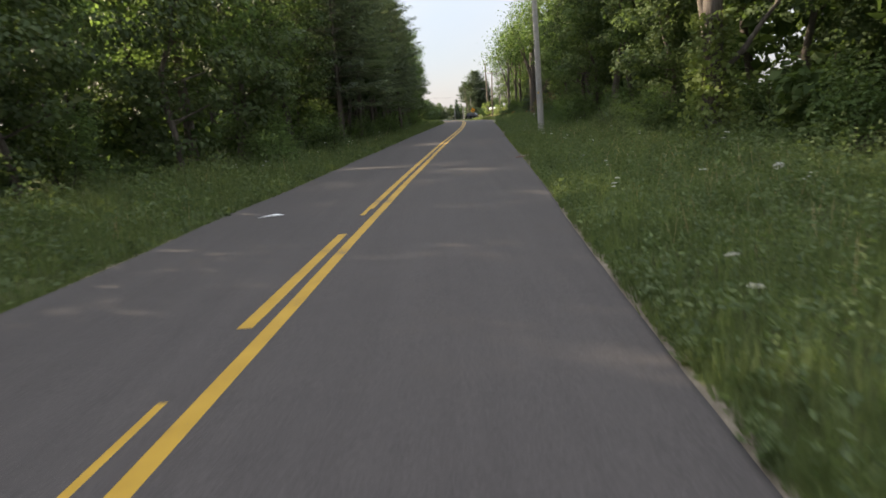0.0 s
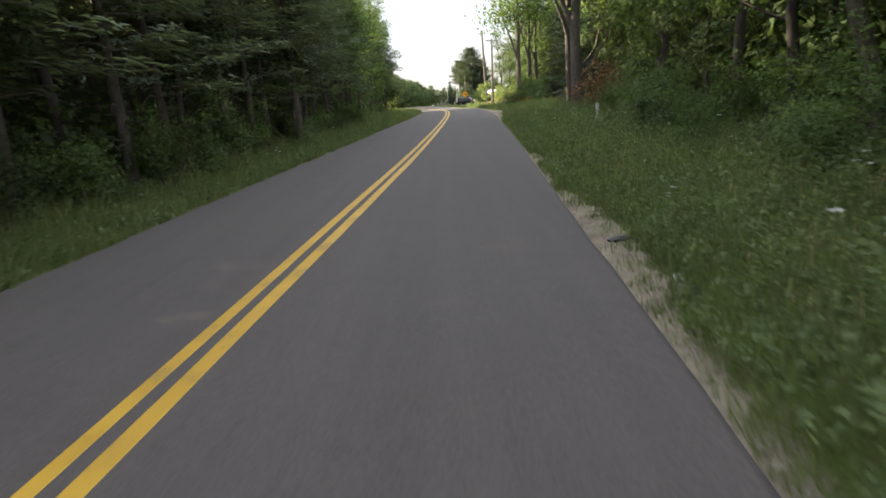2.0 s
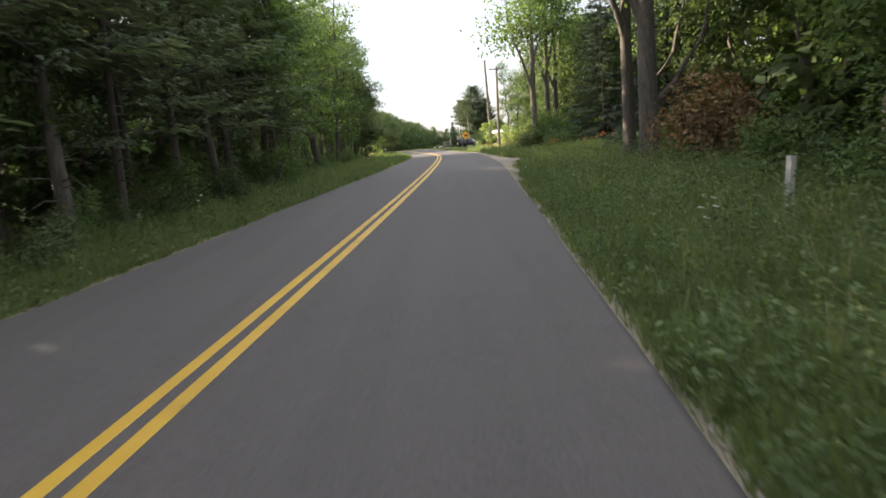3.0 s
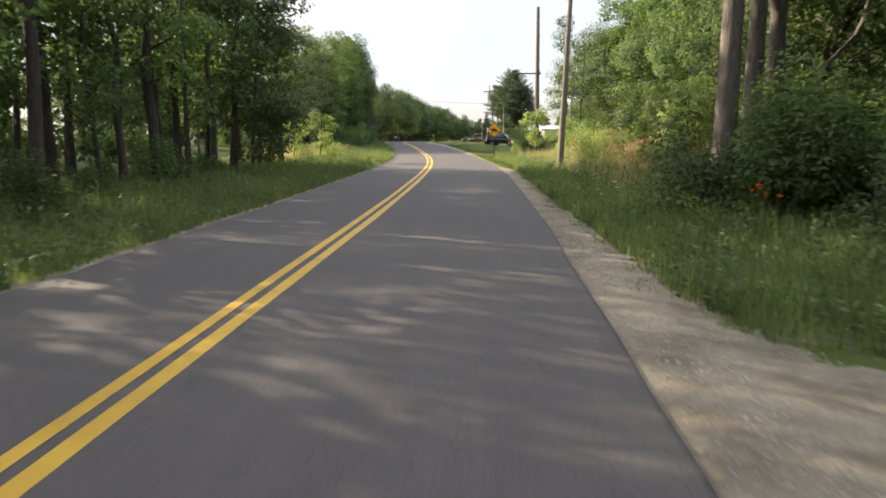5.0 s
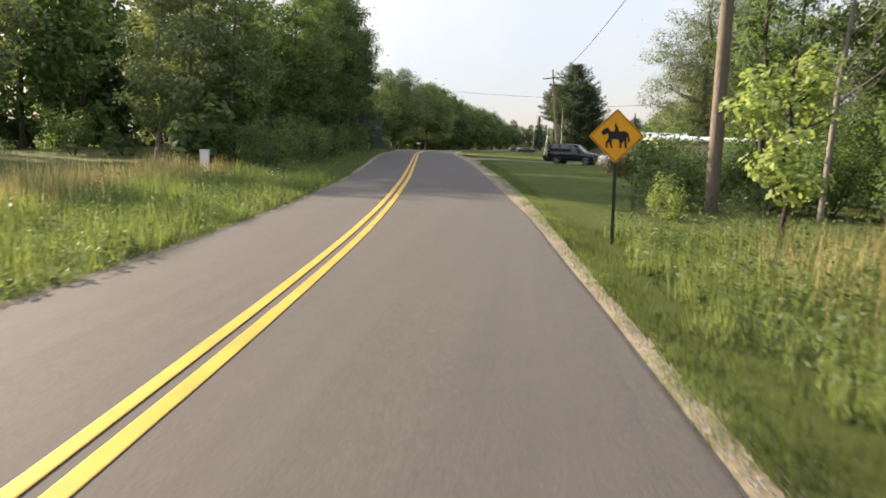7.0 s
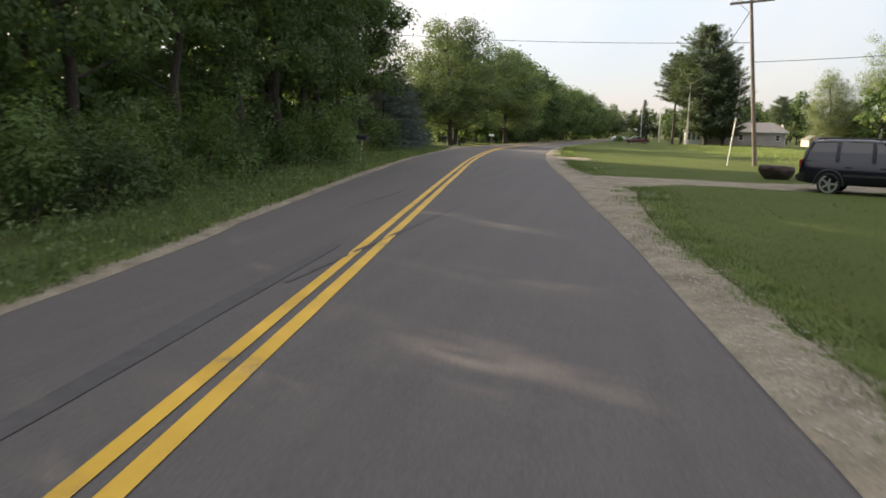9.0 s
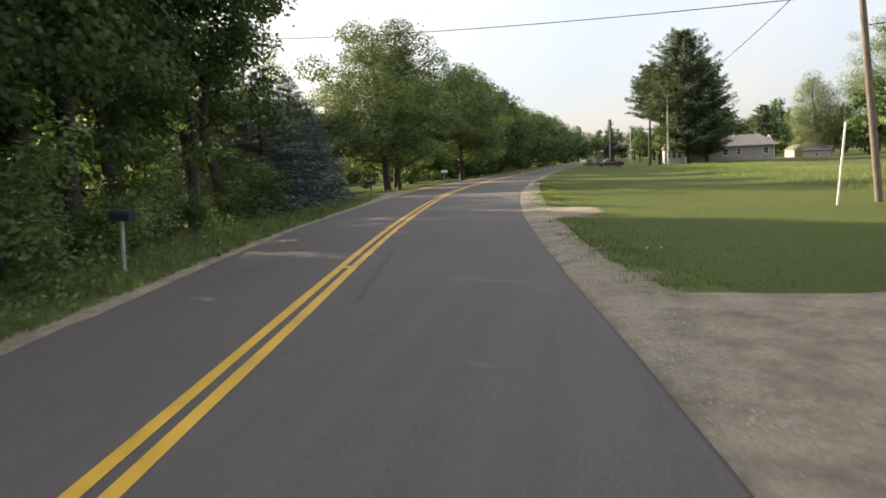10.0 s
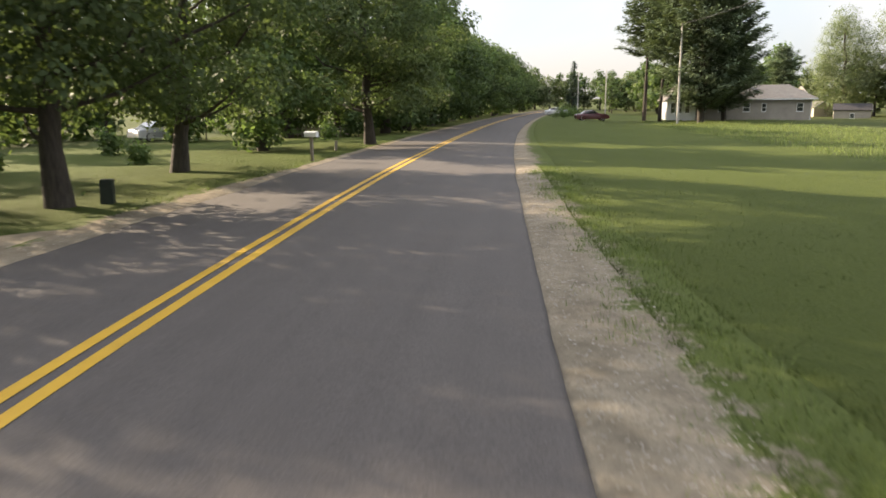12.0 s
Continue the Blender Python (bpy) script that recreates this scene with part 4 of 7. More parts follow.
PLANTATION = Stock("pines of the dark roadside plantation", [
    lambda: conifer(74, "plantation_pine", "tall dark pine with a straight bare lower trunk", 16.5, 3.4, 2.9, 0.15, M_PINE_SHADE, 24, 7, 0.02, 72, 0.31, 0.55, 0.18, 0.45, 14, M_BARK),
    lambda: conifer(75, "plantation_pine", "tall dark pine with dead lower branches", 15.0, 2.6, 2.6, 0.13, M_PINE_SHADE, 22, 7, 0.08, 72, 0.31, 0.6, 0.2, 0.5, 16, M_BARK),
    lambda: conifer(76, "plantation_pine", "slender dark pine with feathery boughs", 17.5, 4.2, 2.7, 0.14, M_PINE_SHADE, 24, 7, -0.05, 72, 0.31, 0.55, 0.22, 0.5, 18, M_BARK_DARK),
])
FAR = Stock("distant trees", [
    lambda: broadleaf(81, "distant_tree", "distant round-crowned green tree", 10.5, 1.0, 4.2, 0.22, 1400, 0.70, M_LEAF_DARK, M_BARK_DARK, 0.65, 40, 1.35, limbs=6),
    lambda: broadleaf(82, "distant_tree", "distant dense dark green tree", 12.0, 1.0, 3.8, 0.22, 1400, 0.70, M_LEAF_DARK, M_BARK_DARK, 0.6, 40, 1.3, limbs=6),
    lambda: broadleaf(83, "distant_tree", "distant round pale green tree", 9.0, 0.6, 3.8, 0.2, 1400, 0.68, M_LEAF_GREY, M_BARK_DARK, 0.65, 38, 1.3, limbs=6),
])
g0 = np.random.default_rng(99)


GLADE_Y = 3.6


def row(stock, y0, y1, step, side, spread=0.7, size=(0.85, 1.15), wander=0.8, **kw):
    """Plants of one kind along a line; tall ones leave a glade through which the sun reaches the road."""
    y = y0
    while y < y1:
        yy = y + g0.normal(0, step * 0.16)
        s = (side(yy) if callable(side) else side) + g0.normal(0, spread)
        z = g0.uniform(*size)
        y += step
        if s < 0 and stock not in (BUSH, THICKET) and abs(yy - GLADE_Y + s * 0.466) < 1.9:
            continue
        stock.plant(at(s, yy), yy, z, **kw)


# woods on the left of the first stretch
row(FOREST, -34, -10, 4.2, -12.6, 0.6)
row(FOREST, -8, 12, 4.2, -9.0, 0.6)
row(PLANTATION, 9, 62, 2.7, -7.4, 0.35, (0.85, 1.1))
row(PLANTATION, 10, 62, 2.7, -10.0, 0.4, (0.9, 1.1))
row(PLANTATION, 9, 62, 2.9, -12.8, 0.5, (0.9, 1.1))
row(FOREST, 12, 50, 9.5, -8.2, 0.4, (0.6, 0.85), kind=1)
row(THICKET, 11, 62, 3.2, -9.6, 0.6, (0.45, 0.8), kind=0)
row(THICKET, 11, 62, 3.8, -14.2, 0.8, (0.6, 0.95), kind=0)
# belts added far left, mostly out of view, to keep sun off the road
row(BACKWOOD, 14, 86, 5.0, -40.0, 1.5, (1.0, 1.2))
row(BACKWOOD, 30, 106, 5.0, -34.0, 1.0, (0.9, 1.05))
row(BACKWOOD, 104, 119, 4.5, -40.0, 1.0, (1.0, 1.15))
row(BACKWOOD, 106, 121, 5.0, -46.0, 1.0, (1.0, 1.15))
row(BACKWOOD, 14, 66, 8.0, -46.0, 1.5, (1.05, 1.25))
row(SLIM, -32, -4, 4.0, -15.0, 1.0)
row(BACKWOOD, -34, -14, 4.0, -16.5, 0.8, (0.6, 0.72))
row(SLIM, -4, 30, 4.0, -14.0, 1.0)
# row added to close a sky gap and cast shade on the road
row(BACKWOOD, -30, 12, 5.0, -22.0, 0.8, (0.65, 0.8))
row(SLIM, 0, 60, 5.0, -19.0, 1.2)
row(THICKET, -34, 12, 4.2, -15.5, 1.0, (0.5, 0.9))
row(THICKET, -34, 12, 5.0, -21.5, 1.2, (0.6, 1.0))
row(THICKET, 12, 62, 6.0, -24.0, 1.2, (0.6, 0.9))
row(BUSH, -34, -10, 2.8, -10.4, 0.5, (0.5, 0.9))
row(BUSH, -8, 10, 2.6, -7.0, 0.5, (0.6, 1.1))
row(BUSH, 11, 62, 2.0, -7.3, 0.5, (0.45, 0.8))
SAPLING.plant(at(-8.3, -24.5), -24.5, 0.6, 1)
SAPLING.plant(at(-9.2, -26.5), -26.5, 0.75, 0)
row(THICKET, -30, 12, 4.6, -10.8, 0.6, (0.7, 1.0))
for y, s, k, z in ((-16.5, -10.4, 3, 0.95), (-10.5, -8.6, 3, 1.0), (60.5, -8.0, 2, 0.9)):
    FOREST.plant(at(s, y), y, z, k)
# slimmer stand that lets the light through
row(SLIM, 62, 104, 2.6, -8.6, 0.5, (0.9, 1.15))
row(SLIM, 63, 106, 2.8, -11.0, 0.8, (0.95, 1.2))
row(SLIM, 64, 110, 3.8, -14.0, 0.9, (0.95, 1.15))
# sparse row added behind the stand to block the low sun
row(BACKWOOD, 62, 108, 8.0, -24.0, 1.5, (0.65, 0.85))
row(THICKET, 60, 112, 3.6, -31.0, 1.2, (0.9, 1.4))
row(THICKET, 60, 112, 5.0, -38.0, 1.6, (1.3, 2.0))
row(BUSH, 60, 98, 2.3, -8.3, 0.5, (0.4, 0.75))
row(BUSH, 60, 104, 3.0, -11.0, 1.0, (0.5, 0.8), kind=0)
row(THICKET, 70, 120, 3.8, -22.5, 1.0, (0.45, 0.75))
row(THICKET, 62, 106, 5.5, -27.0, 1.2, (0.6, 1.0))
FOREST.plant(at(-7.6, 98.5), 98.5, 0.85, 3)
FOREST.plant(at(-8.4, 103.0), 103.0, 0.75, 3)
# behind the left meadow
row(LIGHT, 116, 147, 3.0, lambda y: -50.0 + (y - 120) * 0.9, 1.2, (1.0, 1.3))
row(LIGHT, 118, 149, 4.0, lambda y: -58.0 + (y - 120) * 0.9, 1.5, (1.0, 1.25))
row(BUSH, 120, 152, 3.0, lambda y: -47.0 + (y - 120) * 0.95, 0.8, (0.7, 1.1))
row(THICKET, 110, 170, 2.6, lambda y: -56.0 + (y - 120) * 0.6, 1.2, (0.8, 1.2))
SAPLING.plant(-5.3, 111.5, 1.0, 0)
SAPLING.plant(-6.3, 108.8, 0.8, 0)
SAPLING.plant(-5.4, 115.2, 0.95, 1)
SAPLING.plant(-7.2, 113.6, 0.8, 1)
SAPLING.plant(-4.6, 105.4, 0.6, 1)
# dark wood before the spruces
row(LIGHT, 141, 157, 3.5, -10.6, 0.8, (0.95, 1.2))
row(LIGHT, 143, 160, 5.0, -15.0, 0.8, (0.9, 1.1))
row(FOREST, 158, 184, 3.8, lambda y: -9.0 + 1.5 * math.exp(-((y - 165) / 8) ** 2), 0.5, (0.9, 1.1), kind=1)
row(BACKWOOD, 163, 184, 6.5, -14.0, 1.0, (0.62, 0.8))
row(BACKWOOD, 164, 182, 5.0, -19.0, 1.2, (0.5, 0.62))
row(THICKET, 160, 184, 4.5, -15.5, 1.0, (0.5, 0.9))
for s, y, z in ((-7.6, 181.4, 1.15), (-8.4, 178.0, 1.2), (-7.6, 174.6, 1.2), (-10.5, 181.5, 1.25), (-11.0, 176.0, 1.25), (-8.2, 170.5, 1.1), (-7.3, 183.4, 1.08), (-9.4, 185.0, 1.1)):
    FOREST.plant(at(s, y), y, z, 1)
BUSH.plant(at(-6.6, 182.0), 182.0, 0.9, 0)
BUSH.plant(at(-6.5, 183.9), 183.9, 0.95, 1)
BUSH.plant(at(-7.4, 184.9), 184.9, 1.1, 0)
row(BUSH, 138, 181, 2.1, lambda y: -6.6 if y < 160 else -6.9, 0.3, (0.65, 1.1))
row(THICKET, 140, 181, 3.2, -11.6, 0.6, (0.7, 1.1))
row(BUSH, 140, 181, 4.0, -9.0, 0.5, (0.7, 1.0))
for y, s, k in ((187.0, 1.05, 1), (190.2, 1.0, 0), (192.8, 0.85, 1)):
    SPRUCE.plant(at(-6.9, y), y, s, k)
SPRUCE.plant(at(-9.5, 188.5), 188.5, 1.15, 0)
row(SLIM, 189, 203, 2.6, -11.8, 0.7, (0.56, 0.72))
row(LIGHT, 188, 204, 3.4, -14.8, 0.8, (0.5, 0.64))
SPRUCE.plant(at(-7.7, 195.7), 195.7, 0.85, 0)
# maples along the left lawn
for x, y, s, k in ((-14.4, 206.0, 1.0, 0), (-15.9, 214.2, 0.95, 1), (-13.0, 230.0, 1.05, 1), (-17.5, 226.0, 0.8, 2), (-19.5, 203.5, 0.6, 1)):
    MAPLE.plant(x, y, s, k)
row(MAPLE, 247, 352, 8.0, -6.4, 0.6, (1.05, 1.22), kind=2)
row(MAPLE, 240, 350, 10.0, -13.5, 1.2, (0.95, 1.15), kind=2)
row(FAR, 200, 330, 10.0, -34, 3.0, (0.9, 1.2))
row(THICKET, 236, 340, 6.0, -18.0, 1.5, (0.7, 1.1))
row(THICKET, 238, 330, 6.0, -9.0, 1.0, (0.35, 0.55))
row(THICKET, 198, 250, 4.5, -30.0, 1.5, (0.9, 1.4))
row(BACKWOOD, 200, 245, 7.0, -27.0, 1.5, (0.55, 0.7))
# two rows added as shadow casters for the road and shoulder
row(BACKWOOD, 206, 222, 5.0, -32.0, 1.2, (0.7, 0.82))
row(BACKWOOD, 174, 184, 4.5, -24.0, 1.0, (0.62, 0.74))
for x, y, z in ((-21.5, 209.0, 0.45), (-23.0, 214.0, 0.4), (-20.0, 219.0, 0.35), (-26.0, 206.0, 0.5), (-24.5, 224.0, 0.45)):
    THICKET.plant(x, y, z)

# woods on the right of the first stretch
row(FOREST, -26, -8, 4.6, 14.2, 0.7)
row(FOREST, -6, 43, 4.6, 11.4, 0.6)
row(FOREST, 44, 62, 5.0, 13.6, 0.5)
row(BACKWOOD, -24, 62, 5.6, 15.5, 1.0, (0.85, 1.05))
row(BACKWOOD, -28, 64, 6.0, 21.0, 1.5)
row(THICKET, -26, 62, 3.6, 17.5, 1.2, (0.8, 1.4))
row(BUSH, -26, -9, 2.8, 11.6, 0.6, (0.6, 1.0))
row(BUSH, -8, 45, 2.8, 9.4, 0.6, (0.6, 1.1))
BUSH.plant(at(8.4, -8.0), -8.0, 0.7, 1)
BUSH.plant(at(8.0, -5.5), -5.5, 0.6, 2)
row(BUSH, 52, 60, 2.8, 10.2, 0.5, (0.5, 0.8))
row(THICKET, -24, 60, 4.6, 13.0, 0.8, (0.7, 1.0))
row(BUSH, 10, 34, 3.4, 7.9, 0.4, (0.45, 0.75))


def dead_tree(x, y, h):
    """A bare, bleached tree with a fan of thin branches."""
    g = np.random.default_rng(120)
    tree = thing("dead_tree", "bare pale dead tree with a fan of thin branches", "tree")
    part("trunk", Mesh().tube([(0, 0, -0.1), (0.08, 0, h * 0.4), (0.35, 0.1, h * 0.75), (0.5, 0.1, h)], [0.10, 0.075, 0.045, 0.012], 7), M_BARK_PALE, tree, smooth=True)
    for k in range(18):
        f = 0.28 + 0.68 * k / 18
        p0 = np.array([0.45 * f, 0.08 * f, h * f])
        a = g.uniform(-0.7, 0.7) + (math.pi if k % 3 == 0 else 0)
        ln = h * 0.32 * (1.15 - 0.7 * f) * g.uniform(0.7, 1.2)
        bough = Mesh()
        tip = p0 + np.array([math.cos(a) * 0.75, math.sin(a) * 0.75, 0.75]) * ln
        limb(bough, g, p0, tip, 0.03 * (1.2 - f), 0.005, 4, 0.04)
        for q in range(2):
            m = p0 + (tip - p0) * g.uniform(0.4, 0.8)
            limb(bough, g, m, m + np.array([g.normal(0, 0.4), g.normal(0, 0.4), 0.6]) * ln * 0.4, 0.010, 0.003, 3, 0.04, 3)
        part("branch", bough, M_BARK_PALE, tree)
    tree.matrix_basis = pose(x, y, ground_at(x, y) - 0.05)


dead_tree(12.6, 127.5, 9.5)


def big_old_tree(seed, x, y, r, h, label, vine=False, low=True):
    g = np.random.default_rng(seed)
    tree = thing("old_tree", label, "tree", "old trees beside the road")
    wood = Mesh()
    wood.tube([(0, 0, -0.1), (0.02, 0, 1.2), (0.05, 0.05, h * 0.35), (0.2, 0.1, h * 0.6), (0.3, 0.3, h)], [r * 1.35, r, r * 0.85, r * 0.6, 0.06], 12)
    for p0, p1, r0, r1 in (((0.02, 0, 2.0), (1.9, -0.4, 4.4), r * 0.42, 0.05), ((1.85, -0.4, 4.3), (2.4, -0.3, 6.6), 0.09, 0.03), ((0.05, 0, h * 0.35), (-1.5, 0.2, h * 0.75), r * 0.6, 0.05), ((0.1, 0, h * 0.45), (1.6, 0.5, h * 0.85), r * 0.5, 0.05))[0 if low else 2:]:
        bough = Mesh()
        limb(bough, g, p0, p1, r0, r1, 7, 0.05)
        part("limb", bough, M_BARK, tree, smooth=True)
    part("trunk", wood, M_BARK, tree, smooth=True)
    k = 3600
    c = np.array([[-1.5, 0.2, h * 0.75], [1.6, 0.5, h * 0.85], [0.3, 0.3, h], [0.5, -1.0, h * 0.7], [-0.8, 1.2, h * 0.9], [1.5, 1.5, h * 0.72], [-2.2, -0.8, h * 0.65], [2.4, -0.3, 7.0], [0, -1.6, h * 0.85]])
    p = c[g.integers(0, len(c), k)] + g.normal(0, 0.85, (k, 3)) * [1.2, 1.2, 0.9]
    part("crown", quads_mesh("crown", leaf_quads(g, p, 0.26), 4, M_LEAF), M_LEAF, tree)
    if vine:
        k = 2800
        a, z = g.uniform(0, 6.28, k), g.uniform(0, 1, k) ** 1.4 * 4.2
        rr = r * 1.2 + np.abs(g.normal(0, 0.28, k)) * (1.4 - z / 5)
        part("vine", quads_mesh("vine", leaf_quads(g, np.stack([np.cos(a) * rr, np.sin(a) * rr, z], 1), 0.2), 4, M_LEAF_YELLOW), M_LEAF_YELLOW, tree, "climbing green vine on the trunk")
    tree.matrix_basis = pose(x, y, ground_at(x, y) - 0.05, 0, 0, 0)


big_old_tree(91, at(8.6, 51.8), 51.8, 0.36, 13.5, "large grey-barked forked old tree at the verge")
big_old_tree(92, at(9.4, -12.5), -12.5, 0.34, 13.0, "old broken tree trunk overgrown with green vines", True)
big_old_tree(93, at(8.7, 55.5), 55.5, 0.26, 14.0, "tall grey-barked old tree at the verge")
big_old_tree(94, 10.3, 83.1, 0.26, 14.0, "tall grey-trunked tree at the edge of dark woods", low=False)
big_old_tree(95, 11.8, 85.6, 0.24, 14.5, "tall grey-trunked tree at the edge of dark woods", low=False)
big_old_tree(96, 12.6, 86.3, 0.24, 14.0, "tall grey-trunked tree at the edge of dark woods")
for y, s, k in ((49.0, 9.6, 0), (50.8, 10.8, 0)):
    GOLD.plant(at(s, y), y, 1.75, k)
for s, y, z in ((11.0, 58.5, 0.85), (12.0, 76.5, 1.0), (15.0, 79.5, 1.0), (13.6, 61.0, 0.7), (17.5, 74.0, 0.9)):
    DARK_SPRUCE.plant(at(s, y), y, z)
for s, y, z in ((8.0, 63.6, 0.42), (8.8, 65.2, 0.5), (10.0, 65.0, 0.55), (11.6, 66.2, 0.55), (9.4, 66.9, 0.35)):
    BUSH.plant(at(s, y), y, z, 2)
row(FOREST, 76, 92, 4.2, 14.0, 0.8, (0.75, 0.95), kind=1)
row(BUSH, 75, 86, 2.6, 9.0, 0.6, (0.7, 1.1), kind=0)
for x, y, z in ((10.9, 80.4, 0.9), (12.0, 80.8, 1.05), (11.3, 82.2, 1.05)):
    BUSH.plant(x, y, z, 3)
BUSH.plant(9.9, 82.0, 1.0, 0)
# brush and a clump of trees before the right lawn
row(GOLD, 86, 117, 1.9, 9.0, 0.7, (0.6, 1.0))
row(GOLD, 86, 118, 2.0, 11.2, 0.8, (0.85, 1.25))
row(GOLD, 90, 118, 2.4, 13.8, 1.0, (1.0, 1.45))
row(FOREST, 103, 136, 3.6, 18.5, 1.2, (0.9, 1.05))
row(FOREST, 104, 136, 4.5, 21.0, 1.2, (0.95, 1.1), kind=1)
row(THICKET, 98, 138, 4.0, 26.0, 1.5, (0.8, 1.2))
row(SLIM, 92, 138, 3.0, 22.5, 1.4, (0.95, 1.15))
row(BACKWOOD, 96, 140, 5.5, 29.0, 1.6, (0.85, 1.0))
row(FOREST, 100, 138, 9.0, 17.5, 1.2, (0.5, 0.68), kind=3)
for s, y, z in ((8.8, 89.0, 0.9), (9.6, 92.5, 1.1), (9.2, 96.0, 0.8), (10.8, 94.0, 1.2), (11.6, 99.0, 1.1), (10.2, 87.0, 1.0)):
    SAPLING.plant(at(s, y), y, z, 0)
for s, y, z in ((12.6, 88.5, 0.8), (13.4, 92.0, 0.9), (12.2, 95.5, 0.7), (15.0, 97.5, 0.85)):
    FOREST.plant(at(s, y), y, z, 3)
SAPLING.plant(at(8.2, 121.0), 121.0, 1.15, 0)
SAPLING.plant(at(9.5, 116.5), 116.5, 0.9, 0)
SAPLING.plant(at(7.6, 126.0), 126.0, 0.6, 1)
for s, y, z, k in ((8.6, 130.0, 0.95, 0), (9.9, 133.5, 1.15, 1), (11.5, 138.0, 0.9, 0), (13.0, 142.0, 0.8, 1), (15.0, 145.5, 0.8, 0), (12.2, 147.8, 0.62, 1)):
    BUSH.plant(at(s, y), y, z, k)
row(BUSH, 124, 143, 2.4, 14.0, 1.2, (0.9, 1.2))
row(BUSH, 124, 148, 2.6, 18.0, 1.2, (1.0, 1.3))
row(SLIM, 128, 143, 3.6, 17.0, 1.2, (0.85, 1.05))
GOLD.plant(at(11.9, 148.0), 148.0, 1.2, 0)
# trees behind the right lawn
COTTON = Stock("tall trees behind the outbuildings", [
    lambda: broadleaf(101, "cottonwood", "tall pale green cottonwood behind the outbuildings", 19.0, 2.0, 5.6, 0.45, 44000, 0.18, M_LEAF_GREY, M_BARK, 0.65, 105, 1.65, limbs=18, split=True),
    lambda: broadleaf(102, "cottonwood", "spreading pale green willow-like tree", 14.5, 0.8, 4.4, 0.34, 38000, 0.175, M_LEAF_GREY, M_BARK, 0.9, 86, 1.65, limbs=16, split=True),
])
for x, y, s, k in ((23.5, 186.0, 1.0, 0), (30.0, 192.0, 1.05, 0), (28.5, 212.0, 0.85, 1), (45.5, 310.0, 1.05, 1), (54.5, 307.0, 1.28, 0), (60.0, 296.0, 1.0, 0), (36.0, 196.0, 0.9, 0), (38.0, 176.0, 0.9, 0), (60.0, 308.0, 1.0, 1)):
    COTTON.plant(x, y, s, k)
PINE = Stock("tall pines by the house", [
    lambda: conifer(111, "pine", "tall dense dark pine beside the house", 20.5, 1.6, 6.2, 0.34, M_PINE, 36, 13, -0.35, 130, 0.55, 0.34, 0.12, 0.3),
    lambda: conifer(112, "pine", "tall open pine with a bare lower trunk", 17.0, 8.0, 4.2, 0.24, M_PINE, 22, 10, -0.15, 80, 0.6, 0.3, 0.3, 0.3),
    lambda: conifer(113, "pine", "narrow dark evergreen by the road", 9.5, 0.3, 1.7, 0.14, M_SPRUCE_DARK, 22, 9, 0.2, 14, 0.6, 0.8, 0.1),
])
PINE.plant(16.2, 279.0, 1.0, 0)
PINE.plant(19.8, 282.5, 0.8, 0)
PINE.plant(11.2, 288.0, 1.0, 1)
PINE.plant(12.4, 284.0, 0.9, 1)
PINE.plant(9.0, 392.0, 1.35, 2)
PINE.plant(34.0, 305.0, 0.6, 1)
FAR.plant(25.5, 296.0, 0.8, 1)
# distance
for s, y, z in ((7.0, 338.0, 0.3), (16.5, 350.0, 0.6), (20.0, 364.0, 0.6), (24.0, 376.0, 0.7), (-4.5, 402.0, 0.9), (2.5, 406.0, 0.85), (10.0, 404.0, 0.6), (-9.0, 396.0, 0.8), (16.0, 366.0, 0.8), (5.0, 412.0, 0.9)):
    FAR.plant(at(s, y), y, z)
row(FAR, 330, 400, 7.5, 24.0, 4.0, (0.8, 1.05))
row(FAR, 340, 400, 8.0, 44.0, 5.0, (0.9, 1.2))
row(FAR, 170, 330, 10.0, 64.0, 5.0, (0.95, 1.25))
row(FAR, 100, 170, 10.0, 42.0, 4.0, (0.9, 1.2))
row(FAR, 60, 100, 11.0, 33.0, 3.0, (1.0, 1.3))
# two belts added out of view to shade the road and near lawn
row(BACKWOOD, 156, 180, 4.4, -30.0, 1.0, (0.9, 1.05))
row(BACKWOOD, 158, 182, 5.0, -36.0, 1.0, (0.95, 1.1))
row(FAR, 172, 200, 11.0, -33.0, 3.0, (0.8, 1.0))
for k in range(26):
    x, y = -75 + k * 7.0 + g0.normal(0, 1.5), 404 + g0.normal(0, 8)
    FAR.plant(x, y, g0.uniform(0.75, 1.1))
for k in range(12):
    x, y = 50 + k * 6.0, 340 + k * 2 + g0.normal(0, 5)
    FAR.plant(x, y, g0.uniform(0.8, 1.1))
row(BUSH, 300, 330, 5.0, 8.6, 1.0, (0.5, 0.8))
row(MAPLE, 352, 398, 9.0, -6.5, 0.8, (0.75, 0.95), kind=2)
for k in range(14):
    FAR.plant(-90 + k * 14 + g0.normal(0, 2), -62 + g0.normal(0, 6), g0.uniform(0.9, 1.2))


# one more unseen belt, added to stop sun dapples on the road
row(BACKWOOD, 70, 92, 4.5, -46.0, 1.0, (1.05, 1.2))
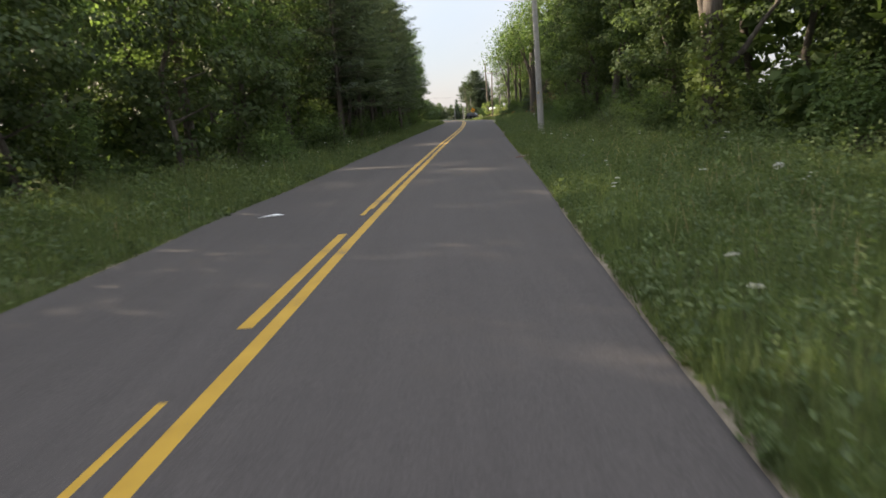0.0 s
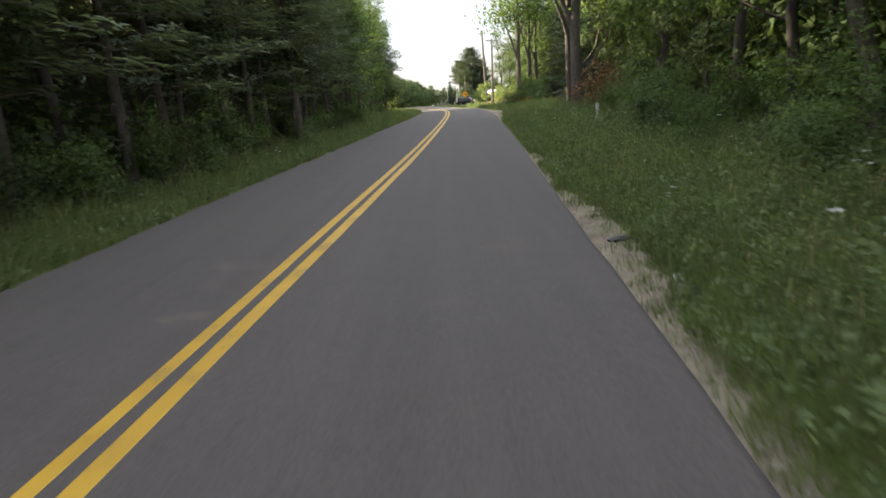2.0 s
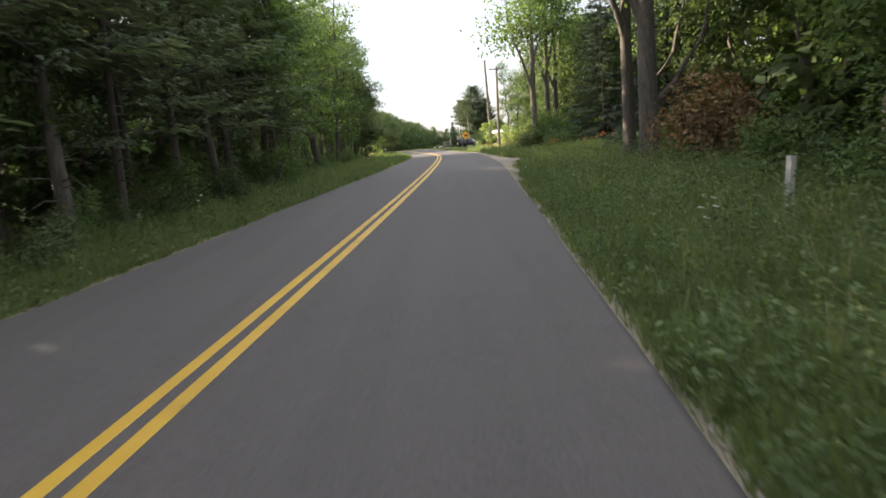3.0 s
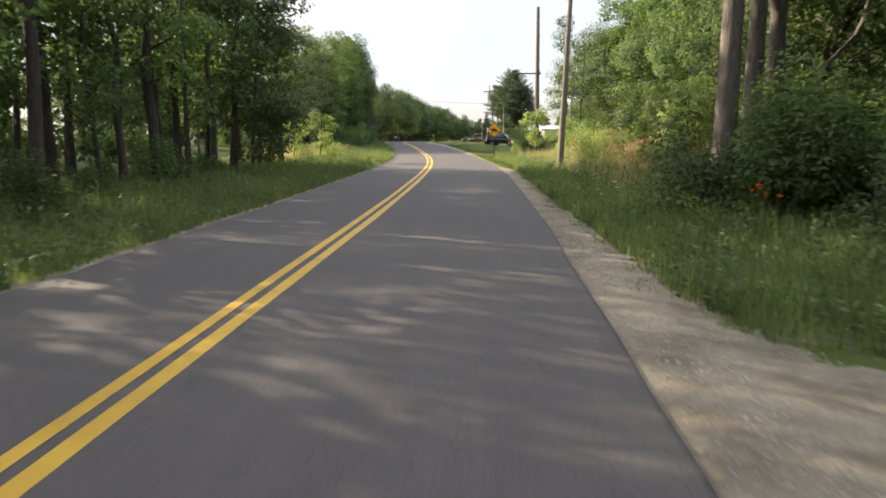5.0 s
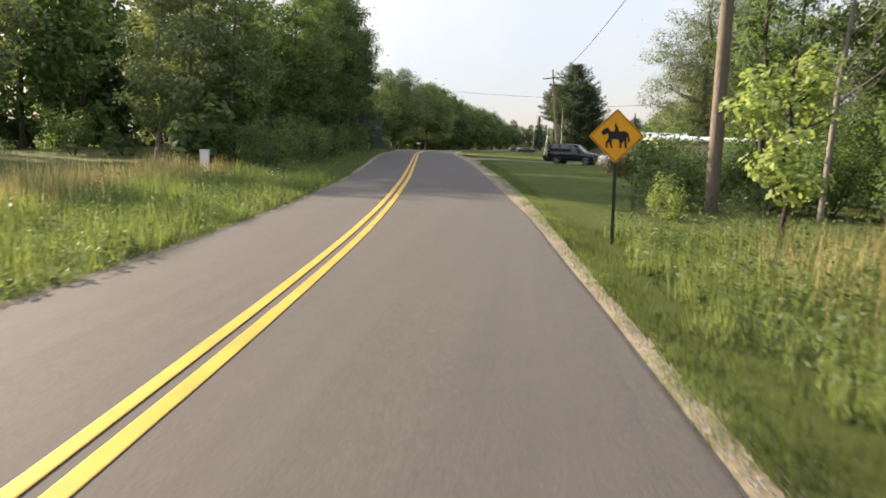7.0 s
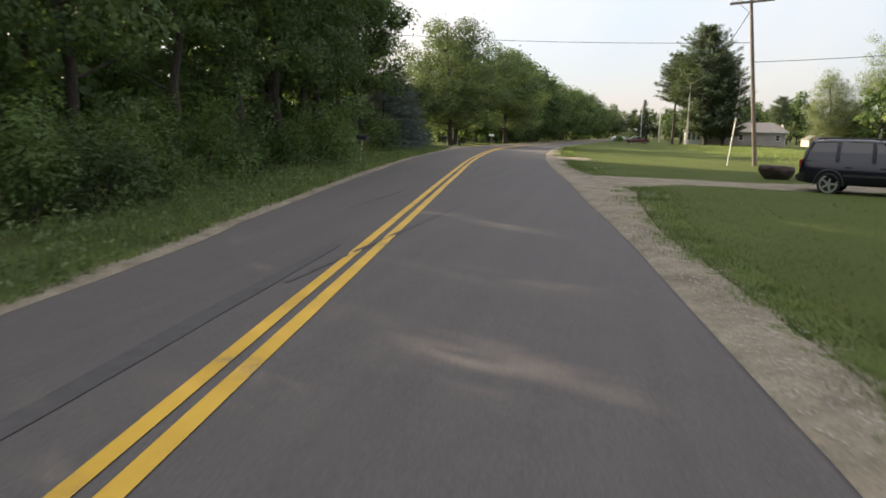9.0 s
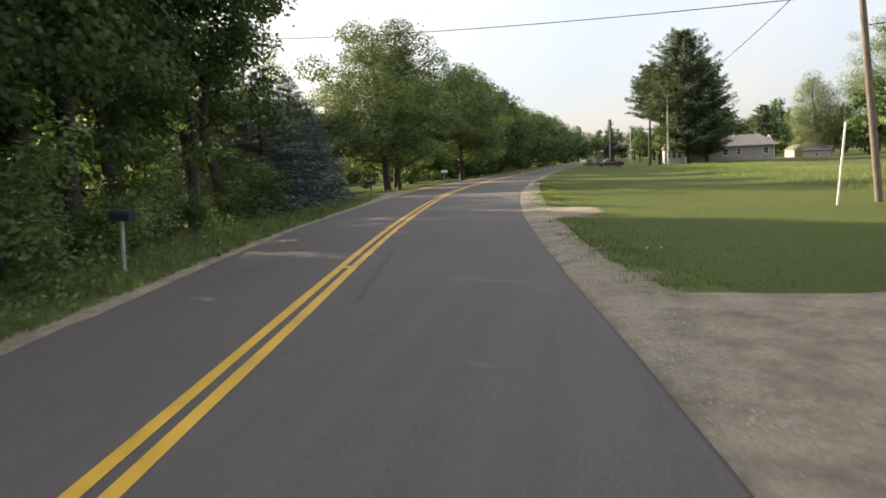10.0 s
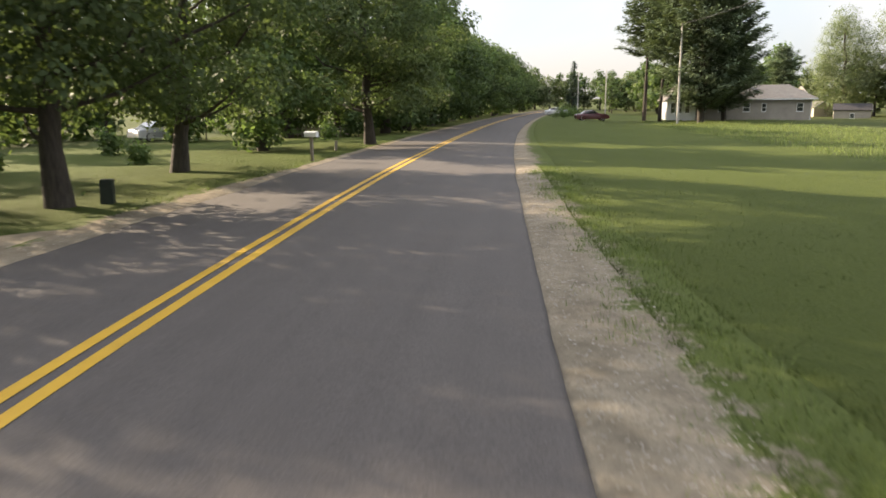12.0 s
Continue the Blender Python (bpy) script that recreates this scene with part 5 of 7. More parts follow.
# ---------------------------------------------------------------- grass, weeds and flowers
def blades(g, x, y, height, width, bend=0.35):
    """Slender grass blades with their roots at x, y."""
    n = len(x)
    z = land(x, y)
    h = height * g.uniform(0.55, 1.25, n)
    a = g.uniform(0, 6.283, n)
    lx, ly = np.cos(a), np.sin(a)
    b = g.uniform(0, 6.283, n)
    sp = h * bend * g.uniform(0.2, 1.2, n)
    w = width * g.uniform(0.7, 1.3, n) * 0.5
    p0 = np.stack([x - lx * w, y - ly * w, z - 0.02], 1)
    p1 = np.stack([x + lx * w, y + ly * w, z - 0.02], 1)
    p2 = np.stack([x + np.cos(b) * sp, y + np.sin(b) * sp, z + h], 1)
    return np.stack([p0, p1, p2], 1)


def verge_points(g, n, y0, y1, side, inner, outer, power=1.0):
    """Random places on one side (+1, -1) between two distances from the pavement edge."""
    y = g.uniform(y0, y1, n)
    o = inner(y) + (outer(y) - inner(y)) * g.uniform(0, 1, n) ** power
    edge = along(RIGHT_W, y) if side > 0 else along(LEFT_W, y)
    return line_x(y) + side * (edge + o), y


def patchy(g, x, y, s, low=0.25):
    """Keeps more points in some clumps than in others."""
    return g.uniform(0, 1, len(x)) < np.clip(0.62 + 0.65 * rough2(x, y, s, 1.3) + 0.25 * rough2(x, y, s * 0.3), low, 1)


def not_on_drives(x, y):
    s = x - line_x(y)
    a = (s > 3) & (s < 8.8) & (y - 0.05 * (s - 3.7) > 68.2 - 2.4 * np.exp(-(s - 3.7) / 1.6)) & (y - 0.05 * (s - 3.7) < 72.6 + 1.5 * np.exp(-(s - 3.7) / 1.6))
    b = (s > 3) & (np.abs(y - 166.4 - 0.31 * (s - 3.8)) < 1.6 + 1.8 * np.exp(-(s - 3.8) / 1.6))
    c = (s > 3) & (s < 7.0) & (np.abs(y - 182.2 - 0.15 * (s - 3.8)) < 1.3 + 2.2 * np.exp(-(s - 3.8) / 1.6))
    return ~(a | b | c)


def stuff(name, verts, per, mat, label, category):
    tagged(new(name, quads_mesh(name, verts, per, mat)), label, category, kind="stuff")


gg = np.random.default_rng(2024)
C0 = lambda v: (lambda y: np.full_like(y, v))


def tall_grass(n, y0, y1, side, inner, outer, height, width, mat, label, power=1.3, keep=0.3, hfun=None):
    x, y = verge_points(gg, n, y0, y1, side, inner, outer, power)
    k = patchy(gg, x, y, 1.1, keep) & not_on_drives(x, y)
    x, y = x[k], y[k]
    h = height * (0.75 + 0.35 * rough2(x, y, 0.9, 0.4))
    off = np.abs(x - line_x(y)) - np.where(side > 0, along(RIGHT_W, y), along(LEFT_W, y))
    h = h * np.clip(0.35 + off * 0.55, 0.3, 1.0)
    stuff("tall_grass", blades(gg, x, y, h, width), 3, mat, label, "grass")


gr = lambda y: W_RIGHT(y) * 0.75
gl = lambda y: W_LEFT(y) * 0.7
tall_grass(95000, -34, 62, 1, gr, C0(7.0), 0.62, 0.026, M_GRASS, "tall uneven roadside grass")
gr2 = lambda y: W_RIGHT(y) * 0.75 + 0.75 * ((y > 56) & (y < 67)) + (1.1 + 0.5 * rough2(y, y * 0.3, 0.6) + 0.3 * rough2(y, y, 0.2)) * np.clip((y - 102) / 6, 0, 1)
tall_grass(80000, 56, 122, 1, gr2, C0(7.0), 0.62, 0.024, M_GRASS, "tall uneven roadside grass")
tall_grass(95000, -34, 104, -1, gl, C0(6.0), 0.62, 0.024, M_GRASS, "tall uneven roadside grass")
tall_grass(52000, 98, 142, -1, gl, C0(9.0), 0.70, 0.026, M_GRASS, "tall lush meadow grass in the sun")
tall_grass(36000, 138, 193, -1, gl, C0(3.4), 0.40, 0.024, M_GRASS, "shaded green roadside grass")
tall_grass(8000, 104, 136, -1, C0(4.6), C0(8.5), 1.05, 0.016, M_GRASS_DRY, "dry tan grass heads in a meadow", 0.8)
tall_grass(6000, 88, 120, 1, C0(2.6), C0(6.0), 1.0, 0.016, M_GRASS_DRY, "dry tan grass heads by the road", 0.9)
tall_grass(16000, -34, -8, -1, C0(1.5), C0(8.0), 0.85, 0.028, M_GRASS, "tall rank grass on the bank", 0.8)
tall_grass(2600, -30, 60, 1, C0(1.0), C0(5.0), 0.85, 0.014, M_GRASS_DRY, "dry tan grass heads by the road", 0.9)
tall_grass(1200, -30, 98, -1, C0(1.0), C0(4.0), 0.80, 0.014, M_GRASS_DRY, "dry tan grass heads by the road", 0.9)


tall_grass(9000, 62.8, 67.6, 1, lambda y: W_RIGHT(y) * 0.75 + 1.0, C0(5.6), 0.95, 0.022, M_GRASS, "rank green grass beside the gravel pull-off", 1.0, 0.6)


def low_weeds(n, y0, y1, side, inner, outer, height, size, mat, label):
    x, y = verge_points(gg, n, y0, y1, side, inner, outer, 1.2)
    k = patchy(gg, x, y, 0.8, 0.08) & not_on_drives(x, y)
    x, y = x[k], y[k]
    off = np.abs(x - line_x(y)) - np.where(side > 0, along(RIGHT_W, y), along(LEFT_W, y))
    z = land(x, y) + gg.uniform(0.02, 1.0, len(x)) ** 1.2 * height * np.clip(0.3 + off * 0.4, 0.3, 1.1) * (0.7 + 0.5 * rough2(x, y, 0.7, 2.2))
    stuff("weeds", leaf_quads(gg, np.stack([x, y, z], 1), size, 0.5, 0.5), 4, mat, label, "weeds")


low_weeds(125000, -34, 62, 1, gr, C0(6.8), 1.05, 0.078, M_WEED, "broad-leaved green roadside weeds")
low_weeds(16000, -34, -8, -1, C0(1.5), C0(8.0), 1.0, 0.11, M_WEED, "tall leafy weeds on the bank")
low_weeds(34000, 56, 124, 1, gr2, C0(6.5), 0.70, 0.090, M_WEED, "broad-leaved green roadside weeds")
low_weeds(44000, -34, 104, -1, gl, C0(5.5), 0.75, 0.105, M_WEED, "broad-leaved green roadside weeds")
low_weeds(26000, 98, 196, -1, gl, C0(5.0), 0.70, 0.095, M_WEED, "broad-leaved green roadside weeds")


def weed_plants(n, y0, y1, side, inner, outer, height, mat, label, per=24, leaf=0.085, keep=0.1):
    """Separate leafy stalks of many heights that stand in clumps."""
    x, y = verge_points(gg, n, y0, y1, side, inner, outer, 1.1)
    k = patchy(gg, x, y, 0.9, keep) & not_on_drives(x, y)
    x, y = x[k], y[k]
    off = np.abs(x - line_x(y)) - np.where(side > 0, along(RIGHT_W, y), along(LEFT_W, y))
    h = height * gg.uniform(0.35, 1.15, len(x)) * np.clip(0.35 + off * 0.45, 0.35, 1.0)
    t = gg.uniform(0.08, 1.0, (len(x), per))
    a = gg.uniform(0, 6.283, (len(x), per))
    r = (0.05 + 0.26 * h[:, None]) * (1.1 - 0.75 * t) * gg.uniform(0.3, 1.0, (len(x), per))
    p = np.stack([x[:, None] + np.cos(a) * r, y[:, None] + np.sin(a) * r, land(x, y)[:, None] + h[:, None] * t], -1).reshape(-1, 3)
    d = np.stack([np.cos(a), np.sin(a), 0.5 + 0 * a], -1).reshape(-1, 3)
    stuff("weeds", leaf_quads(gg, p, leaf, 0.42, 0.5, 0.45, d), 4, mat, label, "weeds")


weed_plants(5600, -34, 52, 1, gr, C0(7.0), 0.80, M_WEED, "clumps of leafy green roadside weeds", 34, 0.062)
weed_plants(2600, 52, 122, 1, gr2, C0(6.5), 0.70, M_WEED, "clumps of leafy green roadside weeds")
weed_plants(3600, -34, 104, -1, gl, C0(5.5), 0.65, M_WEED, "clumps of leafy green roadside weeds")
weed_plants(2000, 98, 192, -1, gl, C0(4.5), 0.60, M_WEED, "clumps of leafy green roadside weeds")
weed_plants(500, -34, 60, 1, C0(1.0), C0(6.0), 0.75, M_LEAF_YELLOW, "yellow-green flowering weeds in the verge", 20, 0.06, 0.02)


def short_grass(n, y0, y1, side, inner, outer, label, height=0.07):
    x, y = verge_points(gg, n, y0, y1, side, inner, outer, 2.4)
    k = patchy(gg, x, y, 0.6, 0.35)
    s = x - line_x(y)
    k &= ~((s > 3) & (np.abs(y - 166.4 - 0.31 * (s - 3.8)) < 1.65 + 2.0 * np.exp(-(s - 3.8) / 1.6)))
    k &= ~((s > 3) & (s < 7.8) & (np.abs(y - 182.2 - 0.15 * (s - 3.8)) < 1.6 + 2.6 * np.exp(-(s - 3.8) / 1.6)))
    k &= ~((s < -3) & (np.abs(y - 201.0 + 0.22 * (s + 3.2)) < 1.9 + 2.6 * np.exp((s + 3.2) / 1.6)))
    stuff("lawn_grass", blades(gg, x[k], y[k], np.full(k.sum(), height), 0.02, 0.6), 3, M_GRASS_LAWN, label, "grass")


short_grass(150000, 120, 216, 1, lambda y: W_RIGHT(y) * 0.9, C0(16.0), "short mown green lawn grass")
short_grass(14000, 103, 124, 1, lambda y: W_RIGHT(y) * 0.8, C0(2.4), "short mown green lawn grass", 0.15)
short_grass(26000, 192, 240, -1, lambda y: W_LEFT(y) * 0.9, C0(12.0), "short mown green lawn grass", 0.08)
def tufts(n, y0, y1, side, inner, outer, label, height):
    """Separate small tufts of grass that grow into the gravel."""
    cx, cy = verge_points(gg, n, y0, y1, side, inner, outer, 0.7)
    k = patchy(gg, cx, cy, 0.7, 0.02) & not_on_drives(cx, cy)
    cx, cy = cx[k], cy[k]
    per = 44
    r = np.repeat(gg.uniform(0.04, 0.20, len(cx)), per)
    x = np.repeat(cx, per) + gg.normal(0, 1, len(r)) * r
    y = np.repeat(cy, per) + gg.normal(0, 1, len(r)) * r
    h = height * (0.5 + r / 0.14)
    off = np.abs(x - line_x(y)) - np.where(side > 0, along(RIGHT_W, y), along(LEFT_W, y))
    x, y, h = x[off > 0.03], y[off > 0.03], h[off > 0.03]
    stuff("grass_tufts", blades(gg, x, y, np.minimum(h, 1.4 * height), 0.012, 0.55), 3, M_GRASS, label, "grass")


tufts(2600, -34, 50, 1, lambda y: W_RIGHT(y) * 0.2, lambda y: W_RIGHT(y) * 1.4 + 0.2, "small grass tufts in the sandy verge", 0.10)
tufts(1200, -34, 140, -1, lambda y: W_LEFT(y) * 0.2, lambda y: W_LEFT(y) * 1.4 + 0.1, "small grass tufts in the sandy verge", 0.09)
tufts(3000, 50, 215, 1, lambda y: W_RIGHT(y) * 0.45, lambda y: W_RIGHT(y) * 1.5, "small grass tufts in the sandy verge", 0.07)


# tall grass that edges the far side of the right lawn
def field_edge(n):
    y = gg.uniform(176, 285, n)
    s = gg.uniform(17.5, 34, n)
    x = line_x(y) + s
    k = patchy(gg, x, y, 2.5, 0.2)
    stuff("tall_grass", blades(gg, x[k], y[k], np.full(k.sum(), 0.30), 0.03), 3, M_GRASS, "tall unmown grass behind the lawn", "grass")


field_edge(40000)


# loose stones on the shoulders
def pebbles(n, y0, y1, side, wfun):
    y = gg.uniform(y0, y1, n)
    edge = along(RIGHT_W, y) if side > 0 else along(LEFT_W, y)
    o = 0.07 + wfun(y) * gg.uniform(0.0, 0.95, n)
    x = line_x(y) + side * (edge + o)
    z = land(x, y) + 0.024
    r = gg.uniform(0.006, 0.015, n) * gg.choice([1, 1, 1, 1.3, 1.6], n)
    tri = np.array([[math.cos(k * 1.2566), math.sin(k * 1.2566), 0] for k in range(5)] + [[0.1, 0.05, 0.5]])
    rot = gg.uniform(0, 6.28, n)
    c, s = np.cos(rot), np.sin(rot)
    out = []
    for f in ((0, 1, 5), (1, 2, 5), (2, 3, 5), (3, 4, 5), (4, 0, 5)):
        t = tri[list(f)][None] * r[:, None, None]
        xx = t[..., 0] * c[:, None] - t[..., 1] * s[:, None]
        yy = t[..., 0] * s[:, None] + t[..., 1] * c[:, None]
        out.append(np.stack([xx + x[:, None], yy + y[:, None], t[..., 2] + z[:, None]], -1))
    stuff("pebbles", np.concatenate(out), 3, M_PEBBLE, "loose pale stones on the shoulder", "gravel")


pebbles(24000, 50, 215, 1, W_RIGHT)
pebbles(3500, -20, 50, 1, W_RIGHT)
pebbles(1600, 180.0, 184.8, 1, C0(3.2))
pebbles(1400, 68.6, 72.4, 1, C0(3.6))
pebbles(1400, 165.4, 168.4, 1, C0(3.4))
pebbles(2500, 130, 215, -1, W_LEFT)


def lace_flower(seed, h):
    """A wild carrot: thin stem with a flat white umbel."""
    g = np.random.default_rng(seed)
    fl = thing("wild_carrot", "wild carrot with flat white flower heads", "flower", "white wildflowers")
    st = Mesh()
    heads = [(0.0, 0.0, h), (0.12, 0.05, h * 0.82), (-0.08, 0.1, h * 0.75)][: 1 + seed % 3]
    for k, t in enumerate(heads):
        st.tube([(0, 0, h * 0.35 * (k > 0)), (t[0] * 0.6, t[1] * 0.6, t[2] * 0.7), t], [0.006, 0.005, 0.003], 4)
    part("stem", st, M_WEED, fl)
    for t in heads:
        n = 46
        r, a = 0.062 * g.uniform(0, 1, n) ** 0.5, g.uniform(0, 6.28, n)
        p = np.stack([t[0] + r * np.cos(a), t[1] + r * np.sin(a), t[2] + 0.01 - 2.0 * r * r + g.normal(0, 0.003, n)], 1)
        part("flower_head", quads_mesh("flower_head", leaf_quads(g, p, 0.024, 0.9, 2.0), 4, M_FLOWER), M_FLOWER, fl)
    return fl


LACE = Stock("white wildflowers", [lambda: lace_flower(1, 0.85), lambda: lace_flower(2, 0.7), lambda: lace_flower(3, 0.95), lambda: lace_flower(5, 0.6)])
gf = np.random.default_rng(5)
for y0, y1, side, n, lo, hi in ((-32, 0, 1, 16, 4.2, 8.0), (2, 14, 1, 15, 4.4, 8.0), (14, 40, 1, 9, 4.6, 8.0), (-30, 60, -1, 16, -7.0, -4.6), (84, 124, 1, 14, 5.0, 7.6), (126, 142, -1, 8, -6.5, -4.4), (140, 170, -1, 4, -6.0, -4.6)):
    for k in range(n):
        y = gf.uniform(y0, y1)
        LACE.plant(at(gf.uniform(lo, hi), y), y, gf.uniform(0.65, 1.0), sink=0.02, tilt=5)

for x, y, sink, size in ((0.95, -30.0, 0.62, 1.1), (1.15, -29.2, 0.55, 1.1), (3.5, -25.2, 0.3, 1.4)):
    LACE.plant(x, y, size, 2, sink=sink, tilt=14)


def lily(seed):
    g = np.random.default_rng(seed)
    fl = thing("day_lily", "clump of orange day lilies", "flower", "orange day lilies")
    for k in range(6):
        a, r = g.uniform(0, 6.28), g.uniform(0.05, 0.36)
        tip = np.array([math.cos(a) * r, math.sin(a) * r, g.uniform(0.65, 0.95)])
        part("stem", Mesh().tube([(tip[0] * 0.3, tip[1] * 0.3, 0), tuple(tip)], [0.007, 0.005], 4), M_WEED, fl)
        # six petals that open from one throat
        lean = Matrix.Translation(tip) @ Matrix.Rotation(g.uniform(0.2, 0.8), 4, "X") @ Matrix.Rotation(a, 4, "Z")
        v, f = [(0, 0, -0.02)], []
        for q in range(6):
            for turn, r, z in ((-0.52, 0.022, 0.03), (-0.26, 0.055, 0.055), (0.0, 0.085, 0.05), (0.26, 0.055, 0.055)):
                v.append((math.cos(q * 1.0472 + turn) * r, math.sin(q * 1.0472 + turn) * r, z))
            n0, n1 = 1 + 4 * q, 1 + 4 * ((q + 1) % 6)
            f += [(0, n0, n1), (n0, n0 + 1, n0 + 3, n1), (n0 + 1, n0 + 2, n0 + 3)]
        part("bloom", Mesh().add([lean @ Vector(p) for p in v], f), M_LILY, fl)
    n = 40
    p = np.stack([g.normal(0, 0.14, n), g.normal(0, 0.14, n), g.uniform(0.1, 0.5, n)], 1)
    part("foliage", quads_mesh("foliage", leaf_quads(g, p, 0.35, 0.08, -0.2, 0.3, np.repeat([[0.2, 0.1, 1.0]], n, 0) * 2), 4, M_GRASS), M_GRASS, fl)
    return fl


LILY = Stock("orange day lilies", [lambda: lily(1), lambda: lily(2)])
for s, y in ((7.25, 67.9), (9.3, 69.2), (9.8, 69.6), (10.3, 70.2), (10.8, 69.0), (7.4, 79.5), (7.7, 82.0)):
    LILY.plant(at(s, y), y, gf.uniform(0.9, 1.2), sink=0.0, tilt=3)


# ---------------------------------------------------------------- poles, sign and small roadside things
def utility_pole(x, y, height, r, mat, label, lean=(0, 0), arm=None, tag=False, brace=False):
    """arm: (height, left, right) of a crossarm."""
    z = ground_at(x, y)
    p = thing("utility_pole", label, "pole", "utility poles")
    ms = Mesh()
    ms.tube([(0, 0, -0.3), (0, 0, height * 0.3), (0, 0, height * 0.7), (0, 0, height)], [r * 1.05, r, r * 0.85, r * 0.68], 14)
    part("shaft", ms, mat, p, smooth=True)
    if arm:
        ah, l_, r_ = arm
        part("crossarm", Mesh().box(-l_, -r * 0.9 - 0.09, ah - 0.06, r_, -r * 0.9, ah + 0.06), M_POLE_BROWN, p, "wooden crossarm", bevel=0.01)
        for q in (-l_ + 0.08, -l_ * 0.5, r_ * 0.5, r_ - 0.08):
            if abs(q) < 0.05:
                continue
            part("insulator", Mesh().tube([(q, -r - 0.04, ah + 0.06), (q, -r - 0.04, ah + 0.12), (q, -r - 0.04, ah + 0.2)], [0.02, 0.045, 0.035], 8), M_GALV, p, "small grey insulator")
        part("brace", Mesh().tube([(-l_ * 0.55, -r, ah - 0.06), (0, -r, ah - 0.65)], [0.014, 0.014], 5), M_GALV, p)
    if tag:
        part("tag", Mesh().box(-0.14, -r * 0.8 - 0.012, 2.50, -0.06, -r * 0.8 + 0.03, 2.62), M_TAG, p, "small yellow tag")
        part("tag", Mesh().box(-0.13, -r * 0.8 - 0.012, 2.32, -0.07, -r * 0.8 + 0.03, 2.46), M_GALV, p, "small metal tag")
    p.matrix_basis = pose(x, y, z, lean[1], lean[0], 12)
    return p


utility_pole(4.31, 4.97, 10.5, 0.175, M_POLE_GREY, "pale weathered wooden utility pole with small tags", (-0.5, 0), None, True)
utility_pole(8.89, 102.3, 9.0, 0.15, M_POLE_BROWN, "leaning brown wooden utility pole", (2.2, 0), (8.7, 0.9, 0.9))
utility_pole(10.0, 129.0, 12.5, 0.20, M_POLE_BROWN, "tall brown wooden utility pole with a side arm", (-0.6, 0), (6.95, 2.4, 0.25))
utility_pole(7.83, 183.9, 9.5, 0.11, M_POLE_BROWN, "leaning wooden utility pole with a crossarm", (-6.5, 0), (8.6, 1.15, 1.15))
utility_pole(12.7, 275.0, 11.0, 0.13, M_POLE_GREY, "grey wooden pole beside the house", (-0.5, 0))
utility_pole(11.0, 330.0, 8.5, 0.12, M_POLE_GREY, "distant slim grey wooden pole")
utility_pole(7.0, 345.0, 8.5, 0.12, M_POLE_GREY, "distant slim grey wooden pole")


def cable(a, b, sag, r=0.012, label="thin black overhead cable between poles"):
    pts = []
    for k in range(17):
        f = k / 16
        p = Vector(a).lerp(Vector(b), f)
        p.z -= sag * 4 * f * (1 - f)
        pts.append(p)
    tagged(new("overhead_cable", Mesh().tube(pts, [r] * 17, 5).data("overhead_cable", M_WIRE)), label, "cable", "overhead cables", "")


cable((7.1, 183.9, 7.7), (-24.0, 196.0, 10.6), 0.4, 0.015)
cable((7.25, 183.9, 6.7), (40.0, 176.0, 10.6), 0.9, 0.015)
cable((6.9, 183.9, 9.3), (12.6, 275.0, 11.2), 1.0, 0.02)
cable((7.6, 129.0, 8.0), (5.9, 183.9, 9.7), 0.9, 0.014)
cable((12.6, 275.0, 6.6), (26.0, 288.0, 4.6), 0.3, 0.03)

# leaning marker of a guy wire
guy = thing("guy_wire", "steel guy wire with a pale yellow guard", "guy wire")
part("wire", Mesh().tube([(6.26, 182.9, ground_at(6.26, 182.9) - 0.1), (7.0, 183.9, 8.6)], [0.004, 0.004], 5), M_GALV, guy)
part("guard", Mesh().tube([(6.26, 182.9, ground_at(6.26, 182.9)), (6.57, 183.25, 3.75)], [0.034, 0.034], 8), M_GUARD, guy, "pale yellow plastic guard")


